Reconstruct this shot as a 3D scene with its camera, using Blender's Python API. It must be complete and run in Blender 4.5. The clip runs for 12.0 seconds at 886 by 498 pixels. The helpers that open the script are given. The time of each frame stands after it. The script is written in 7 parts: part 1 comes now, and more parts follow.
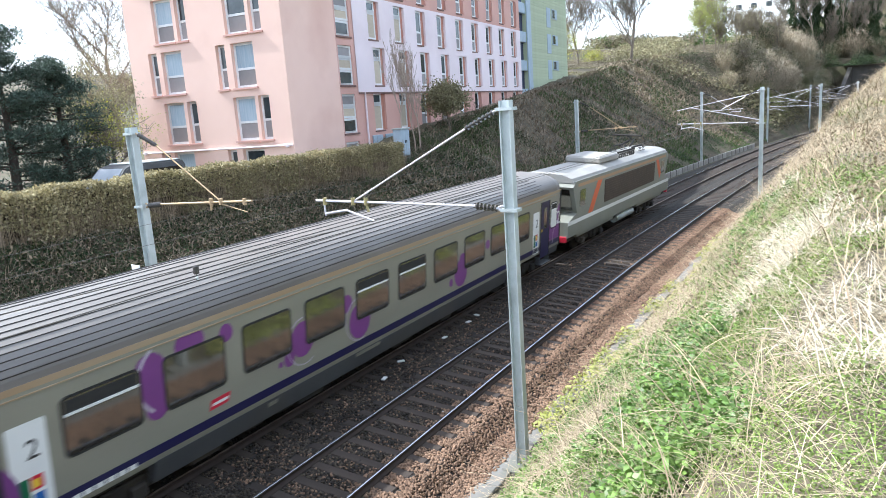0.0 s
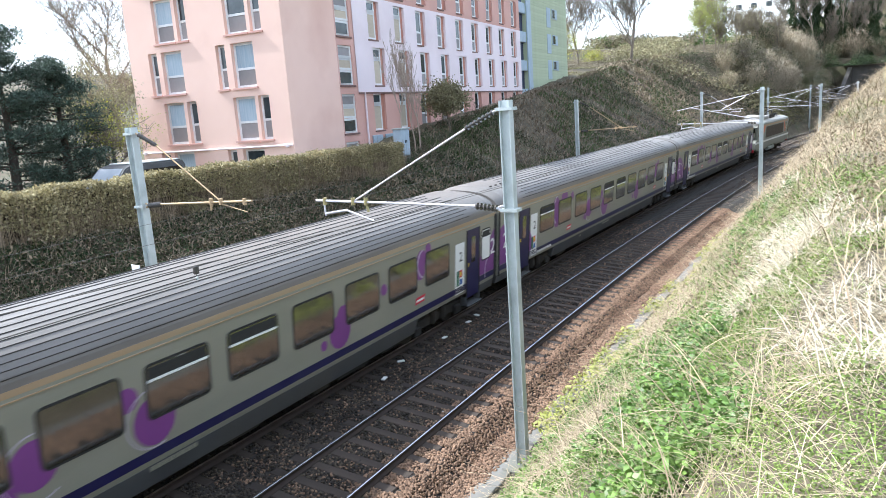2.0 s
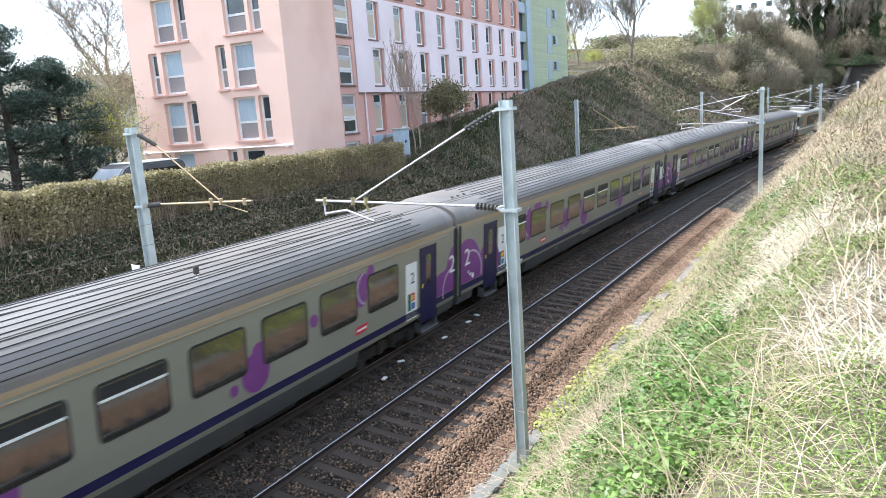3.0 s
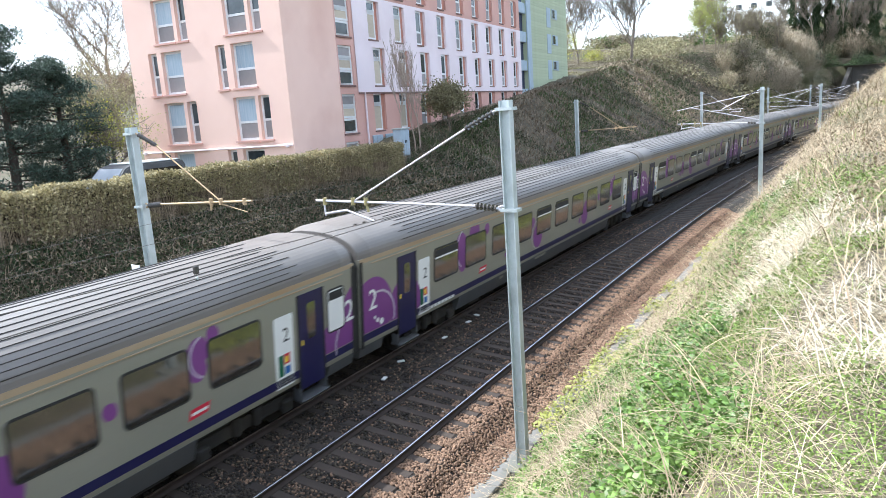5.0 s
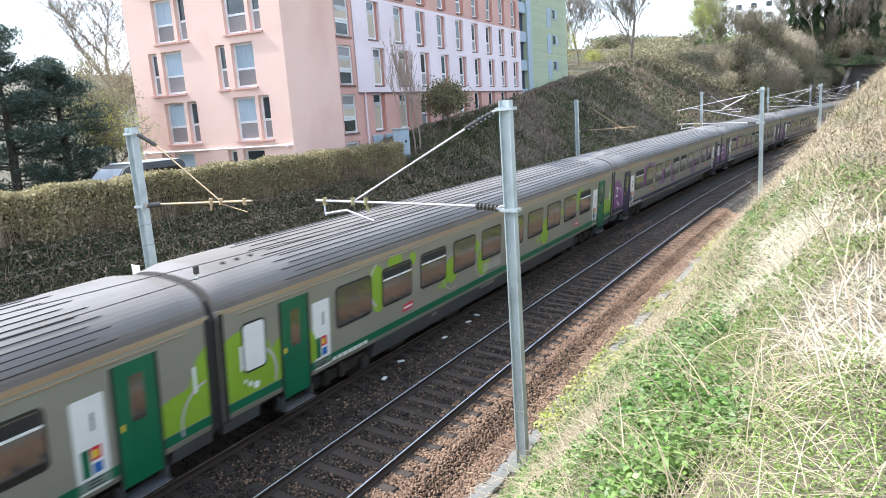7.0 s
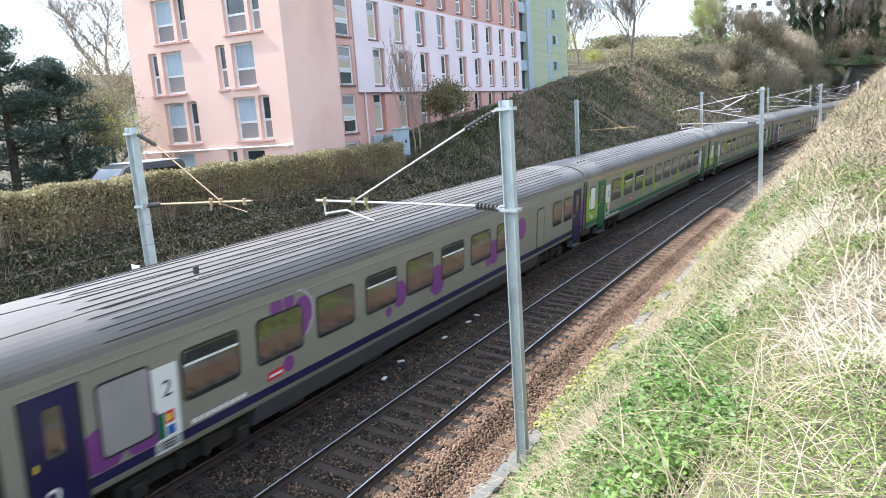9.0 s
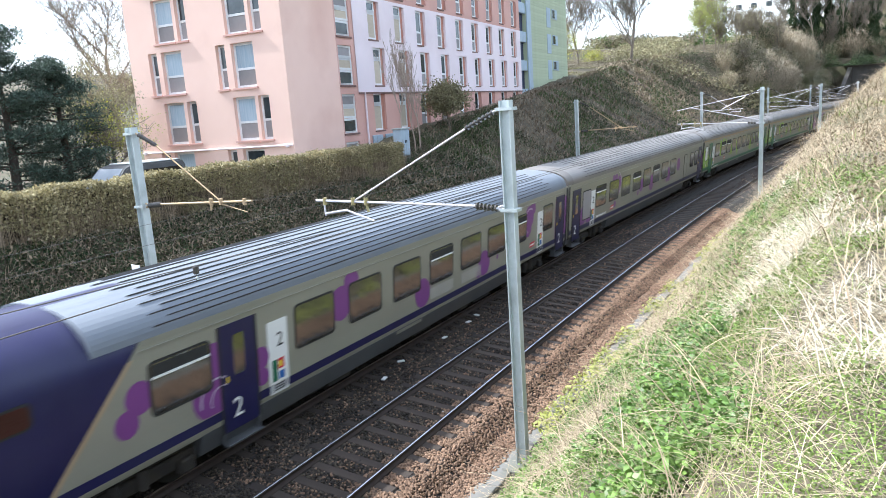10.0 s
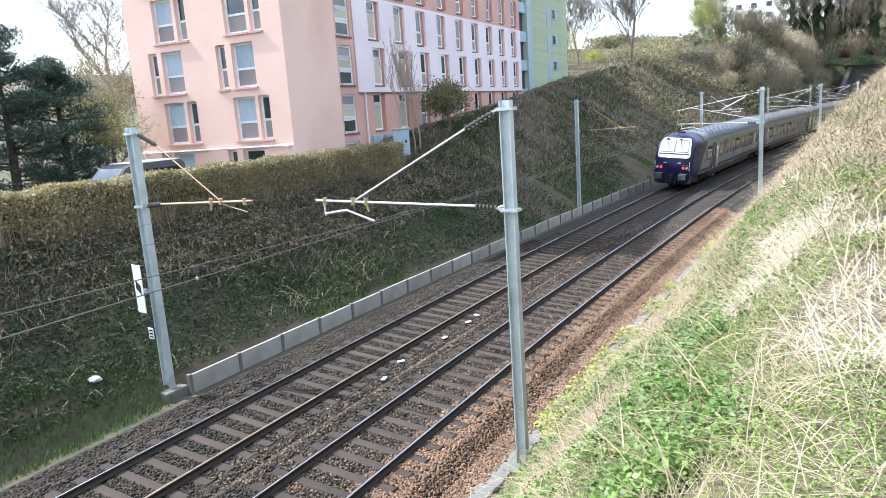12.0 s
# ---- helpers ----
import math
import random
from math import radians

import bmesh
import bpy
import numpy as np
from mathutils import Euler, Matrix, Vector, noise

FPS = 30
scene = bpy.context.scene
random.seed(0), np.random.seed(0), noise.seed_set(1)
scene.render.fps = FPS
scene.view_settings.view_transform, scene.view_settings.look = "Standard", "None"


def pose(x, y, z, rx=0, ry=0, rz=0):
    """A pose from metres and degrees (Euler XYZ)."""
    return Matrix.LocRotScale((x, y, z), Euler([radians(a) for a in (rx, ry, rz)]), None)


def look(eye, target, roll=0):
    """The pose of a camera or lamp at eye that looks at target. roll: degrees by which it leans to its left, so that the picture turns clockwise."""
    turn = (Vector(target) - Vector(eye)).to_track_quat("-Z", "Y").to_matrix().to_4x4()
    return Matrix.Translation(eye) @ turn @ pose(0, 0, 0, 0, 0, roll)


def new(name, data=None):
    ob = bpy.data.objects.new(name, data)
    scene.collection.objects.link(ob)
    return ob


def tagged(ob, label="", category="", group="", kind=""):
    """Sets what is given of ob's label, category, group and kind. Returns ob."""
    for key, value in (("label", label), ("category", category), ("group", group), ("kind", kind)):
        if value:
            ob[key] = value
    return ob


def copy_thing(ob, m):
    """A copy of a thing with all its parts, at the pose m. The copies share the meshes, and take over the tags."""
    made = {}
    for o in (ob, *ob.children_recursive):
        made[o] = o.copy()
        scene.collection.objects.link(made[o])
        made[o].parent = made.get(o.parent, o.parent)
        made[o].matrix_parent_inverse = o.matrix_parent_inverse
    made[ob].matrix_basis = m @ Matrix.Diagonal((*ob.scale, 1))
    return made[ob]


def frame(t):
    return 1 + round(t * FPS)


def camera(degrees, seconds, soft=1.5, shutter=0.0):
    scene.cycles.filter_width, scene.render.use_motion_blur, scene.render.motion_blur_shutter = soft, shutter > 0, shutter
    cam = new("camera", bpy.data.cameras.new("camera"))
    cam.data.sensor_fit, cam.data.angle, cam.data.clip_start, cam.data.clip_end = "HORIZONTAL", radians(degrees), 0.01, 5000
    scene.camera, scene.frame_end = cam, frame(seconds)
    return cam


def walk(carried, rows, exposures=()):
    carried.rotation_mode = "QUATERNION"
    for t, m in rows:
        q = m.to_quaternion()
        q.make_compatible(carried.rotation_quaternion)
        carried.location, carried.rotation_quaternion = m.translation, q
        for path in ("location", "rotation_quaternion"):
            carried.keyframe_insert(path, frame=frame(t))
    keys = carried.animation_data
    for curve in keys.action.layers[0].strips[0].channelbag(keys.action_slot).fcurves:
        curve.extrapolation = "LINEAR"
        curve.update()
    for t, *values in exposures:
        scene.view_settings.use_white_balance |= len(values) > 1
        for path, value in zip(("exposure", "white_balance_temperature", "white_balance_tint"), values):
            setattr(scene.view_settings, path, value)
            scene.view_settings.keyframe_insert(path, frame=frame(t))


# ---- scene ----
# ---- camera ----
EYE = (0.0, 0.0, 6.904)
YAW, TILT, ROLL = radians(29.207), radians(11.133), -3.926
cam = camera(64.58, 12.0, soft=0.85, shutter=0.15)
AIM = (EYE[0] + 10 * math.cos(YAW) * math.cos(TILT), EYE[1] + 10 * math.sin(YAW) * math.cos(TILT), EYE[2] - 10 * math.sin(TILT))
walk(cam, [(0.0, look(EYE, AIM, ROLL)), (12.0, look(EYE, AIM, ROLL))], [(0.0, 1.5, 5720, 6), (12.0, 1.5, 5720, 6)])

# ---- light ----
SUN_ELEV, SUN_AZ = radians(50), radians(100)  # azimuth counted from +x towards +y
world = bpy.data.worlds.new("world")
scene.world = world
world.use_nodes = True
wn = world.node_tree
sky = wn.nodes.new("ShaderNodeTexSky")
sky.sky_type, sky.sun_disc = "NISHITA", False
sky.sun_elevation, sky.sun_rotation = SUN_ELEV, radians(90) - SUN_AZ
sky.air_density, sky.dust_density, sky.ozone_density = 1.0, 3.0, 1.0
wn.nodes["Background"].inputs["Strength"].default_value = 0.125
haze = wn.nodes.new("ShaderNodeMix")  # thin white cloud veil over the whole sky
haze.data_type = "RGBA"
haze.inputs["Factor"].default_value = 0.4
haze.inputs["B"].default_value = (8.3, 8.4, 8.5, 1)
wn.links.new(sky.outputs[0], haze.inputs["A"])
wn.links.new(haze.outputs["Result"], wn.nodes["Background"].inputs["Color"])
sun = new("sun", bpy.data.lights.new("sun", "SUN"))
sun.data.energy, sun.data.angle, sun.data.color = 3.6, radians(0.6), (1.0, 0.95, 0.88)
SUN_DIR = Vector((math.cos(SUN_AZ) * math.cos(SUN_ELEV), math.sin(SUN_AZ) * math.cos(SUN_ELEV), math.sin(SUN_ELEV)))
sun.matrix_world = look(SUN_DIR * 60, (0, 0, 0))


# ---- materials ----
def mat(name, a, b=None, rough=0.7, metal=0.0, scale=6.0, fine=60.0, bump=0.15, spread=0.0, island=0.0, dirt=None, dirt_amount=0.0, spec=0.5, ior=1.45, stretch=(1, 1, 1), translucent=0.0):
    """Two-scale procedural surface between colours a and b; spread varies per object, island per loose piece, dirt adds stains of its own colour."""
    m = bpy.data.materials.new(name)
    m.use_nodes = True
    t = m.node_tree
    N, L = t.nodes, t.links
    bs = N["Principled BSDF"]
    b = b or tuple(0.72 * c for c in a)
    co = N.new("ShaderNodeTexCoord")
    mp = N.new("ShaderNodeMapping")
    mp.inputs["Scale"].default_value = stretch
    L.new(co.outputs["Object"], mp.inputs["Vector"])
    big = N.new("ShaderNodeTexNoise")
    big.inputs["Scale"].default_value, big.inputs["Detail"].default_value = scale, 5
    small = N.new("ShaderNodeTexNoise")
    small.inputs["Scale"].default_value, small.inputs["Detail"].default_value = fine, 3
    for n in (big, small):
        L.new(mp.outputs[0], n.inputs["Vector"])
    add = N.new("ShaderNodeMath")
    add.operation = "MULTIPLY_ADD"
    L.new(small.outputs["Fac"], add.inputs[0])
    add.inputs[1].default_value = 0.35
    L.new(big.outputs["Fac"], add.inputs[2])
    ramp = N.new("ShaderNodeMapRange")
    ramp.inputs["From Min"].default_value, ramp.inputs["From Max"].default_value = 0.45, 0.9
    L.new(add.outputs[0], ramp.inputs["Value"])
    mix = N.new("ShaderNodeMix")
    mix.data_type = "RGBA"
    mix.inputs["A"].default_value, mix.inputs["B"].default_value = (*a, 1), (*b, 1)
    L.new(ramp.outputs[0], mix.inputs["Factor"])
    col = mix.outputs["Result"]
    if dirt:
        st = N.new("ShaderNodeTexNoise")
        st.inputs["Scale"].default_value, st.inputs["Detail"].default_value = scale * 0.37, 8
        L.new(mp.outputs[0], st.inputs["Vector"])
        sr = N.new("ShaderNodeMapRange")
        sr.inputs["From Min"].default_value, sr.inputs["From Max"].default_value = 0.5, 0.72
        sr.inputs["To Max"].default_value = dirt_amount
        L.new(st.outputs["Fac"], sr.inputs["Value"])
        dm = N.new("ShaderNodeMix")
        dm.data_type = "RGBA"
        dm.inputs["B"].default_value = (*dirt, 1)
        L.new(sr.outputs[0], dm.inputs["Factor"])
        L.new(col, dm.inputs["A"])
        col = dm.outputs["Result"]
    for amount, node, socket in ((spread, "ShaderNodeObjectInfo", "Random"), (island, "ShaderNodeNewGeometry", "Random Per Island")):
        if amount:
            src = N.new(node)
            mr = N.new("ShaderNodeMapRange")
            mr.inputs["To Min"].default_value, mr.inputs["To Max"].default_value = 1 - amount, 1 + amount
            L.new(src.outputs[socket], mr.inputs["Value"])
            hs = N.new("ShaderNodeHueSaturation")
            L.new(mr.outputs[0], hs.inputs["Value"])
            L.new(col, hs.inputs["Color"])
            col = hs.outputs["Color"]
    L.new(col, bs.inputs["Base Color"])
    rr = N.new("ShaderNodeMapRange")
    rr.inputs["To Min"].default_value, rr.inputs["To Max"].default_value = max(0.02, rough - 0.08), min(1, rough + 0.08)
    L.new(small.outputs["Fac"], rr.inputs["Value"])
    L.new(rr.outputs[0], bs.inputs["Roughness"])
    bs.inputs["Metallic"].default_value = metal
    bs.inputs["Specular IOR Level"].default_value = spec
    bs.inputs["IOR"].default_value = ior
    if bump:
        bp = N.new("ShaderNodeBump")
        bp.inputs["Strength"].default_value, bp.inputs["Distance"].default_value = bump, 0.02
        L.new(add.outputs[0], bp.inputs["Height"])
        L.new(bp.outputs[0], bs.inputs["Normal"])
    if translucent:
        tr = N.new("ShaderNodeBsdfTranslucent")
        L.new(col, tr.inputs["Color"])
        ms = N.new("ShaderNodeMixShader")
        ms.inputs[0].default_value = translucent
        L.new(bs.outputs[0], ms.inputs[1])
        L.new(tr.outputs[0], ms.inputs[2])
        L.new(ms.outputs[0], N["Material Output"].inputs["Surface"])
    return m


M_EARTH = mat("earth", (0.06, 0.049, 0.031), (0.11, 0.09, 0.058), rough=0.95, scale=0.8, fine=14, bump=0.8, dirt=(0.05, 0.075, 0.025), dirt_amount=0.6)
M_BALLAST = mat("ballast", (0.016, 0.014, 0.012), (0.03, 0.025, 0.021), rough=0.95, scale=9, fine=26, bump=1.0)
M_STONE = mat("ballast_stone", (0.024, 0.0185, 0.0145), (0.066, 0.05, 0.036), rough=0.9, scale=0.7, fine=30, bump=0.3, island=0.75)
M_STONE_RUST = mat("rusty_ballast_stone", (0.13, 0.078, 0.05), (0.22, 0.14, 0.092), rough=0.9, scale=0.7, fine=30, bump=0.3, island=0.5)
M_SLEEPER = mat("weathered_sleeper", (0.03, 0.022, 0.0175), (0.052, 0.038, 0.03), rough=0.9, scale=3, fine=40, bump=0.4, spread=0.2, stretch=(1, 0.2, 1))
M_RAIL = mat("rusty_rail_side", (0.045, 0.03, 0.024), (0.032, 0.023, 0.019), rough=0.8, scale=4, fine=60, bump=0.3)
M_RAILTOP = mat("polished_rail_head", (0.62, 0.62, 0.64), (0.5, 0.5, 0.52), rough=0.25, metal=1.0, scale=3, fine=50, bump=0.02)
M_RAILDULL = mat("brown_rail_head", (0.34, 0.26, 0.20), (0.24, 0.18, 0.14), rough=0.45, metal=0.6, scale=3, fine=50, bump=0.05)
M_CONC = mat("weathered_concrete", (0.17, 0.163, 0.15), (0.125, 0.12, 0.11), rough=0.9, scale=2.5, fine=50, bump=0.25, dirt=(0.14, 0.14, 0.11), dirt_amount=0.7)
M_PALECONC = mat("pale_concrete_panel", (0.42, 0.40, 0.37), (0.33, 0.31, 0.28), rough=0.9, scale=1.5, fine=40, bump=0.2, spread=0.12, dirt=(0.2, 0.18, 0.14), dirt_amount=0.6)
M_GALV = mat("galvanised_steel", (0.55, 0.59, 0.59), (0.45, 0.49, 0.49), rough=0.5, metal=0.35, scale=3, fine=30, bump=0.08, dirt=(0.25, 0.27, 0.26), dirt_amount=0.6)
M_TUBE = mat("pale_steel_tube", (0.62, 0.60, 0.62), (0.5, 0.48, 0.5), rough=0.45, metal=0.3, scale=4, fine=60, bump=0.05)
M_RUSTTUBE = mat("ochre_steel_tube", (0.5, 0.36, 0.2), (0.38, 0.28, 0.17), rough=0.6, metal=0.2, scale=4, fine=60, bump=0.05)
M_INSUL = mat("dark_insulator", (0.06, 0.055, 0.05), (0.1, 0.09, 0.085), rough=0.25, scale=8, fine=60, bump=0.0)
M_WIRE = mat("copper_wire", (0.12, 0.11, 0.10), (0.17, 0.15, 0.13), rough=0.5, metal=0.5, scale=8, fine=60, bump=0.0)
M_STRAW = mat("dry_straw", (0.50, 0.42, 0.29), (0.22, 0.17, 0.10), rough=0.75, scale=0.6, fine=20, bump=0, island=0.35, translucent=0.25)
M_BLEACH = mat("bleached_straw", (0.66, 0.60, 0.48), (0.46, 0.40, 0.30), rough=0.8, scale=0.6, fine=20, bump=0, island=0.2, translucent=0.2)
M_TWIG = mat("dead_bramble_stem", (0.25, 0.18, 0.115), (0.38, 0.30, 0.20), rough=0.85, scale=0.6, fine=20, bump=0, island=0.4)
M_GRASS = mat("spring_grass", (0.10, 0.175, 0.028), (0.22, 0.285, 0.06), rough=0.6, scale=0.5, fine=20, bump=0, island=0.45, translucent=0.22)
M_NETTLE = mat("nettle_leaf", (0.055, 0.12, 0.02), (0.16, 0.245, 0.05), rough=0.5, scale=0.8, fine=40, bump=0.1, island=0.45, translucent=0.2)
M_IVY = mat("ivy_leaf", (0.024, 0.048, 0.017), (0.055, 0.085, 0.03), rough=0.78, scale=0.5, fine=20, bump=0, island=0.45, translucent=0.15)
M_BRAMBLE = mat("dry_bramble_leaf", (0.18, 0.152, 0.105), (0.26, 0.225, 0.16), rough=0.85, scale=0.4, fine=20, bump=0, island=0.45, translucent=0.2)
M_LITTER = mat("brown_leaf_litter", (0.17, 0.13, 0.085), (0.27, 0.215, 0.14), rough=0.85, scale=0.4, fine=20, bump=0, island=0.5, translucent=0.15)
M_HEDGE = mat("hedge_leaf", (0.25, 0.215, 0.11), (0.40, 0.345, 0.19), rough=0.6, scale=0.5, fine=20, bump=0, island=0.45, translucent=0.25)
M_SCRUB = mat("budding_scrub_leaf", (0.22, 0.205, 0.11), (0.32, 0.285, 0.175), rough=0.75, scale=0.15, fine=8, bump=0, island=0.4, translucent=0.3)
M_YELLOW = mat("yellow_bloom", (0.42, 0.40, 0.06), (0.28, 0.32, 0.06), rough=0.7, scale=0.3, fine=8, bump=0, island=0.4, translucent=0.35)
M_CONIFER = mat("dark_conifer_needles", (0.035, 0.06, 0.046), (0.075, 0.105, 0.07), rough=0.7, scale=0.5, fine=20, bump=0, island=0.4)
M_BARK = mat("grey_bark", (0.17, 0.14, 0.11), (0.25, 0.21, 0.17), rough=0.95, scale=4, fine=30, bump=0.6, stretch=(1, 1, 0.25))
M_PALEBARK = mat("pale_sapling_bark", (0.42, 0.33, 0.27), (0.34, 0.27, 0.22), rough=0.9, scale=4, fine=30, bump=0.3)
M_DARKWOOD = mat("dark_bark", (0.05, 0.04, 0.032), (0.09, 0.07, 0.055), rough=0.95, scale=4, fine=30, bump=0.6)

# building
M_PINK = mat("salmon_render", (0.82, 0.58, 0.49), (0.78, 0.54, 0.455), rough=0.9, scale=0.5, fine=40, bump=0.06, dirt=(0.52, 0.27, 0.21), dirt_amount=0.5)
# darker pink that carries the shade of the window reveals in its colour
M_PINKDARK = mat("shaded_reveal_pink", (0.50, 0.235, 0.17), (0.43, 0.20, 0.15), rough=0.9, scale=0.8, fine=40, bump=0.06, dirt=(0.36, 0.2, 0.15), dirt_amount=0.5)
M_ROSEWHITE = mat("pale_rose_render", (0.84, 0.73, 0.76), (0.80, 0.69, 0.72), rough=0.85, scale=0.6, fine=40, bump=0.04, dirt=(0.55, 0.45, 0.46), dirt_amount=0.4)
M_BROWN = mat("brown_sill", (0.22, 0.13, 0.11), (0.16, 0.10, 0.09), rough=0.8, scale=3, fine=40, bump=0.1)
M_WHITE = mat("white_window_paint", (0.78, 0.78, 0.78), (0.70, 0.70, 0.70), rough=0.45, scale=3, fine=60, bump=0.02)
M_GREYPANEL = mat("grey_window_panel", (0.29, 0.27, 0.27), (0.25, 0.235, 0.235), rough=0.6, scale=2, fine=60, bump=0.02, spread=0.15)
M_BEIGE = mat("beige_blind", (0.55, 0.47, 0.36), (0.48, 0.41, 0.32), rough=0.7, scale=2, fine=60, bump=0.05, spread=0.1, stretch=(1, 1, 6))
M_CURTAIN = mat("pale_blue_curtain", (0.34, 0.44, 0.52), (0.48, 0.54, 0.60), rough=0.8, scale=2, fine=20, bump=0.1, spread=0.25, stretch=(6, 6, 0.4))
M_PANE = mat("window_glass", (0.04, 0.05, 0.058), (0.07, 0.085, 0.095), rough=0.06, scale=1.2, fine=4, bump=0.0, spread=0.5, ior=1.6)
M_GREENBOARD = mat("sage_green_board", (0.47, 0.52, 0.36), (0.42, 0.47, 0.32), rough=0.75, scale=1.2, fine=40, bump=0.05, spread=0.06)
M_BLUEGREY = mat("blue_grey_metal", (0.42, 0.50, 0.58), (0.36, 0.44, 0.52), rough=0.5, metal=0.2, scale=2, fine=40, bump=0.03)
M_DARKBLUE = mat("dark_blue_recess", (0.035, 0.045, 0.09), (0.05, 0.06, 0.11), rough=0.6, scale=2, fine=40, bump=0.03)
M_FARWHITE = mat("far_white_render", (0.80, 0.80, 0.80), (0.74, 0.74, 0.74), rough=0.9, scale=0.2, fine=3, bump=0.0)
M_SLATE = mat("grey_roofing", (0.13, 0.13, 0.14), (0.18, 0.18, 0.19), rough=0.8, scale=1, fine=20, bump=0.1)
M_MASON = mat("sooty_masonry", (0.10, 0.092, 0.084), (0.065, 0.06, 0.054), rough=0.95, scale=1.2, fine=12, bump=0.6, dirt=(0.07, 0.065, 0.055), dirt_amount=0.7)
M_SOOT = mat("tunnel_lining", (0.03, 0.028, 0.026), (0.045, 0.04, 0.036), rough=0.95, scale=1, fine=10, bump=0.5)

# train
M_BODY = mat("warm_grey_coach_paint", (0.245, 0.235, 0.188), (0.215, 0.206, 0.165), rough=0.34, scale=0.9, fine=30, bump=0.015, spread=0.03, dirt=(0.33, 0.30, 0.24), dirt_amount=0.35, stretch=(0.5, 1, 1.5))
M_ROOF = mat("dusty_grey_roof_paint", (0.15, 0.135, 0.125), (0.19, 0.172, 0.158), rough=0.42, scale=1.3, fine=22, bump=0.03, dirt=(0.105, 0.095, 0.085), dirt_amount=0.6, stretch=(0.35, 1, 1))
M_ROOFCLEAN = mat("blue_grey_roof_paint", (0.15, 0.168, 0.20), (0.185, 0.202, 0.232), rough=0.55, scale=1.3, fine=22, bump=0.02, stretch=(0.35, 1, 1))
M_TRIM = mat("rusty_ochre_cantrail", (0.32, 0.225, 0.13), (0.36, 0.28, 0.185), rough=0.6, scale=1.6, fine=30, bump=0.05, dirt=(0.30, 0.18, 0.09), dirt_amount=0.7, stretch=(0.3, 1, 1))
M_ROOFSEAM = mat("dark_roof_seam", (0.07, 0.064, 0.06), (0.05, 0.046, 0.042), rough=0.6, scale=2, fine=30, bump=0.05)
M_NAVY = mat("navy_paint", (0.013, 0.012, 0.062), (0.011, 0.010, 0.052), rough=0.35, scale=1.5, fine=40, bump=0.01, dirt=(0.04, 0.042, 0.085), dirt_amount=0.4)
M_PURPLE = mat("purple_film", (0.18, 0.05, 0.21), (0.155, 0.044, 0.185), rough=0.35, scale=1.5, fine=40, bump=0.01)
M_LILAC = mat("pale_lilac_film", (0.48, 0.42, 0.50), (0.43, 0.38, 0.46), rough=0.35, scale=1.5, fine=40, bump=0.0)
M_LIME = mat("lime_film", (0.24, 0.38, 0.03), (0.21, 0.34, 0.027), rough=0.35, scale=1.5, fine=40, bump=0.01)
M_DKGREEN = mat("deep_green_paint", (0.012, 0.13, 0.06), (0.01, 0.105, 0.05), rough=0.35, scale=1.5, fine=40, bump=0.01)
M_COACHGLASS = mat("tinted_coach_glass", (0.018, 0.017, 0.014), (0.028, 0.026, 0.02), rough=0.05, scale=1.0, fine=6, bump=0.0, ior=2.2, spec=0.5)
M_RUBBER = mat("black_rubber", (0.018, 0.018, 0.018), (0.028, 0.027, 0.026), rough=0.7, scale=6, fine=60, bump=0.05)
M_UNDER = mat("grimy_underframe", (0.026, 0.023, 0.021), (0.018, 0.016, 0.014), rough=0.85, scale=2, fine=30, bump=0.3, dirt=(0.07, 0.053, 0.036), dirt_amount=0.6)
M_SKIRT = mat("grey_skirt_paint", (0.088, 0.09, 0.095), (0.066, 0.068, 0.073), rough=0.55, scale=1.2, fine=30, bump=0.05, dirt=(0.10, 0.09, 0.08), dirt_amount=0.6)
M_OFFWHITE = mat("white_film", (0.74, 0.74, 0.72), (0.68, 0.68, 0.66), rough=0.4, scale=2, fine=40, bump=0.0)
M_RED = mat("red_film", (0.55, 0.02, 0.05), (0.48, 0.02, 0.045), rough=0.35, scale=2, fine=40, bump=0.0)
M_ORANGE = mat("orange_paint", (0.62, 0.13, 0.05), (0.55, 0.11, 0.045), rough=0.45, scale=2, fine=40, bump=0.0)
M_TAN = mat("tan_paint", (0.40, 0.25, 0.15), (0.36, 0.22, 0.13), rough=0.5, scale=2, fine=40, bump=0.0)
M_LOCO = mat("grey_green_loco_paint", (0.22, 0.225, 0.195), (0.185, 0.19, 0.165), rough=0.45, scale=0.9, fine=30, bump=0.02, dirt=(0.24, 0.22, 0.17), dirt_amount=0.5)
M_LOCOROOF = mat("pale_loco_roof", (0.33, 0.32, 0.30), (0.26, 0.25, 0.235), rough=0.6, scale=0.9, fine=30, bump=0.03, dirt=(0.28, 0.25, 0.2), dirt_amount=0.6)
M_GRILLE = mat("brown_louvres", (0.085, 0.06, 0.045), (0.06, 0.045, 0.035), rough=0.7, scale=3, fine=50, bump=0.05)
M_YELLOWF = mat("yellow_film", (0.75, 0.55, 0.04), (0.7, 0.5, 0.04), rough=0.4, scale=2, fine=40, bump=0.0)
M_BLUEF = mat("blue_film", (0.03, 0.13, 0.40), (0.025, 0.11, 0.36), rough=0.4, scale=2, fine=40, bump=0.0)


def glow(name, colour, strength):
    m = bpy.data.materials.new(name)
    m.use_nodes = True
    b = m.node_tree.nodes["Principled BSDF"]
    b.inputs["Base Color"].default_value = (*colour, 1)
    b.inputs["Emission Color"].default_value = (*colour, 1)
    b.inputs["Emission Strength"].default_value = strength
    return m


M_TAIL = glow("red_tail_lamp", (0.9, 0.04, 0.04), 0.9)


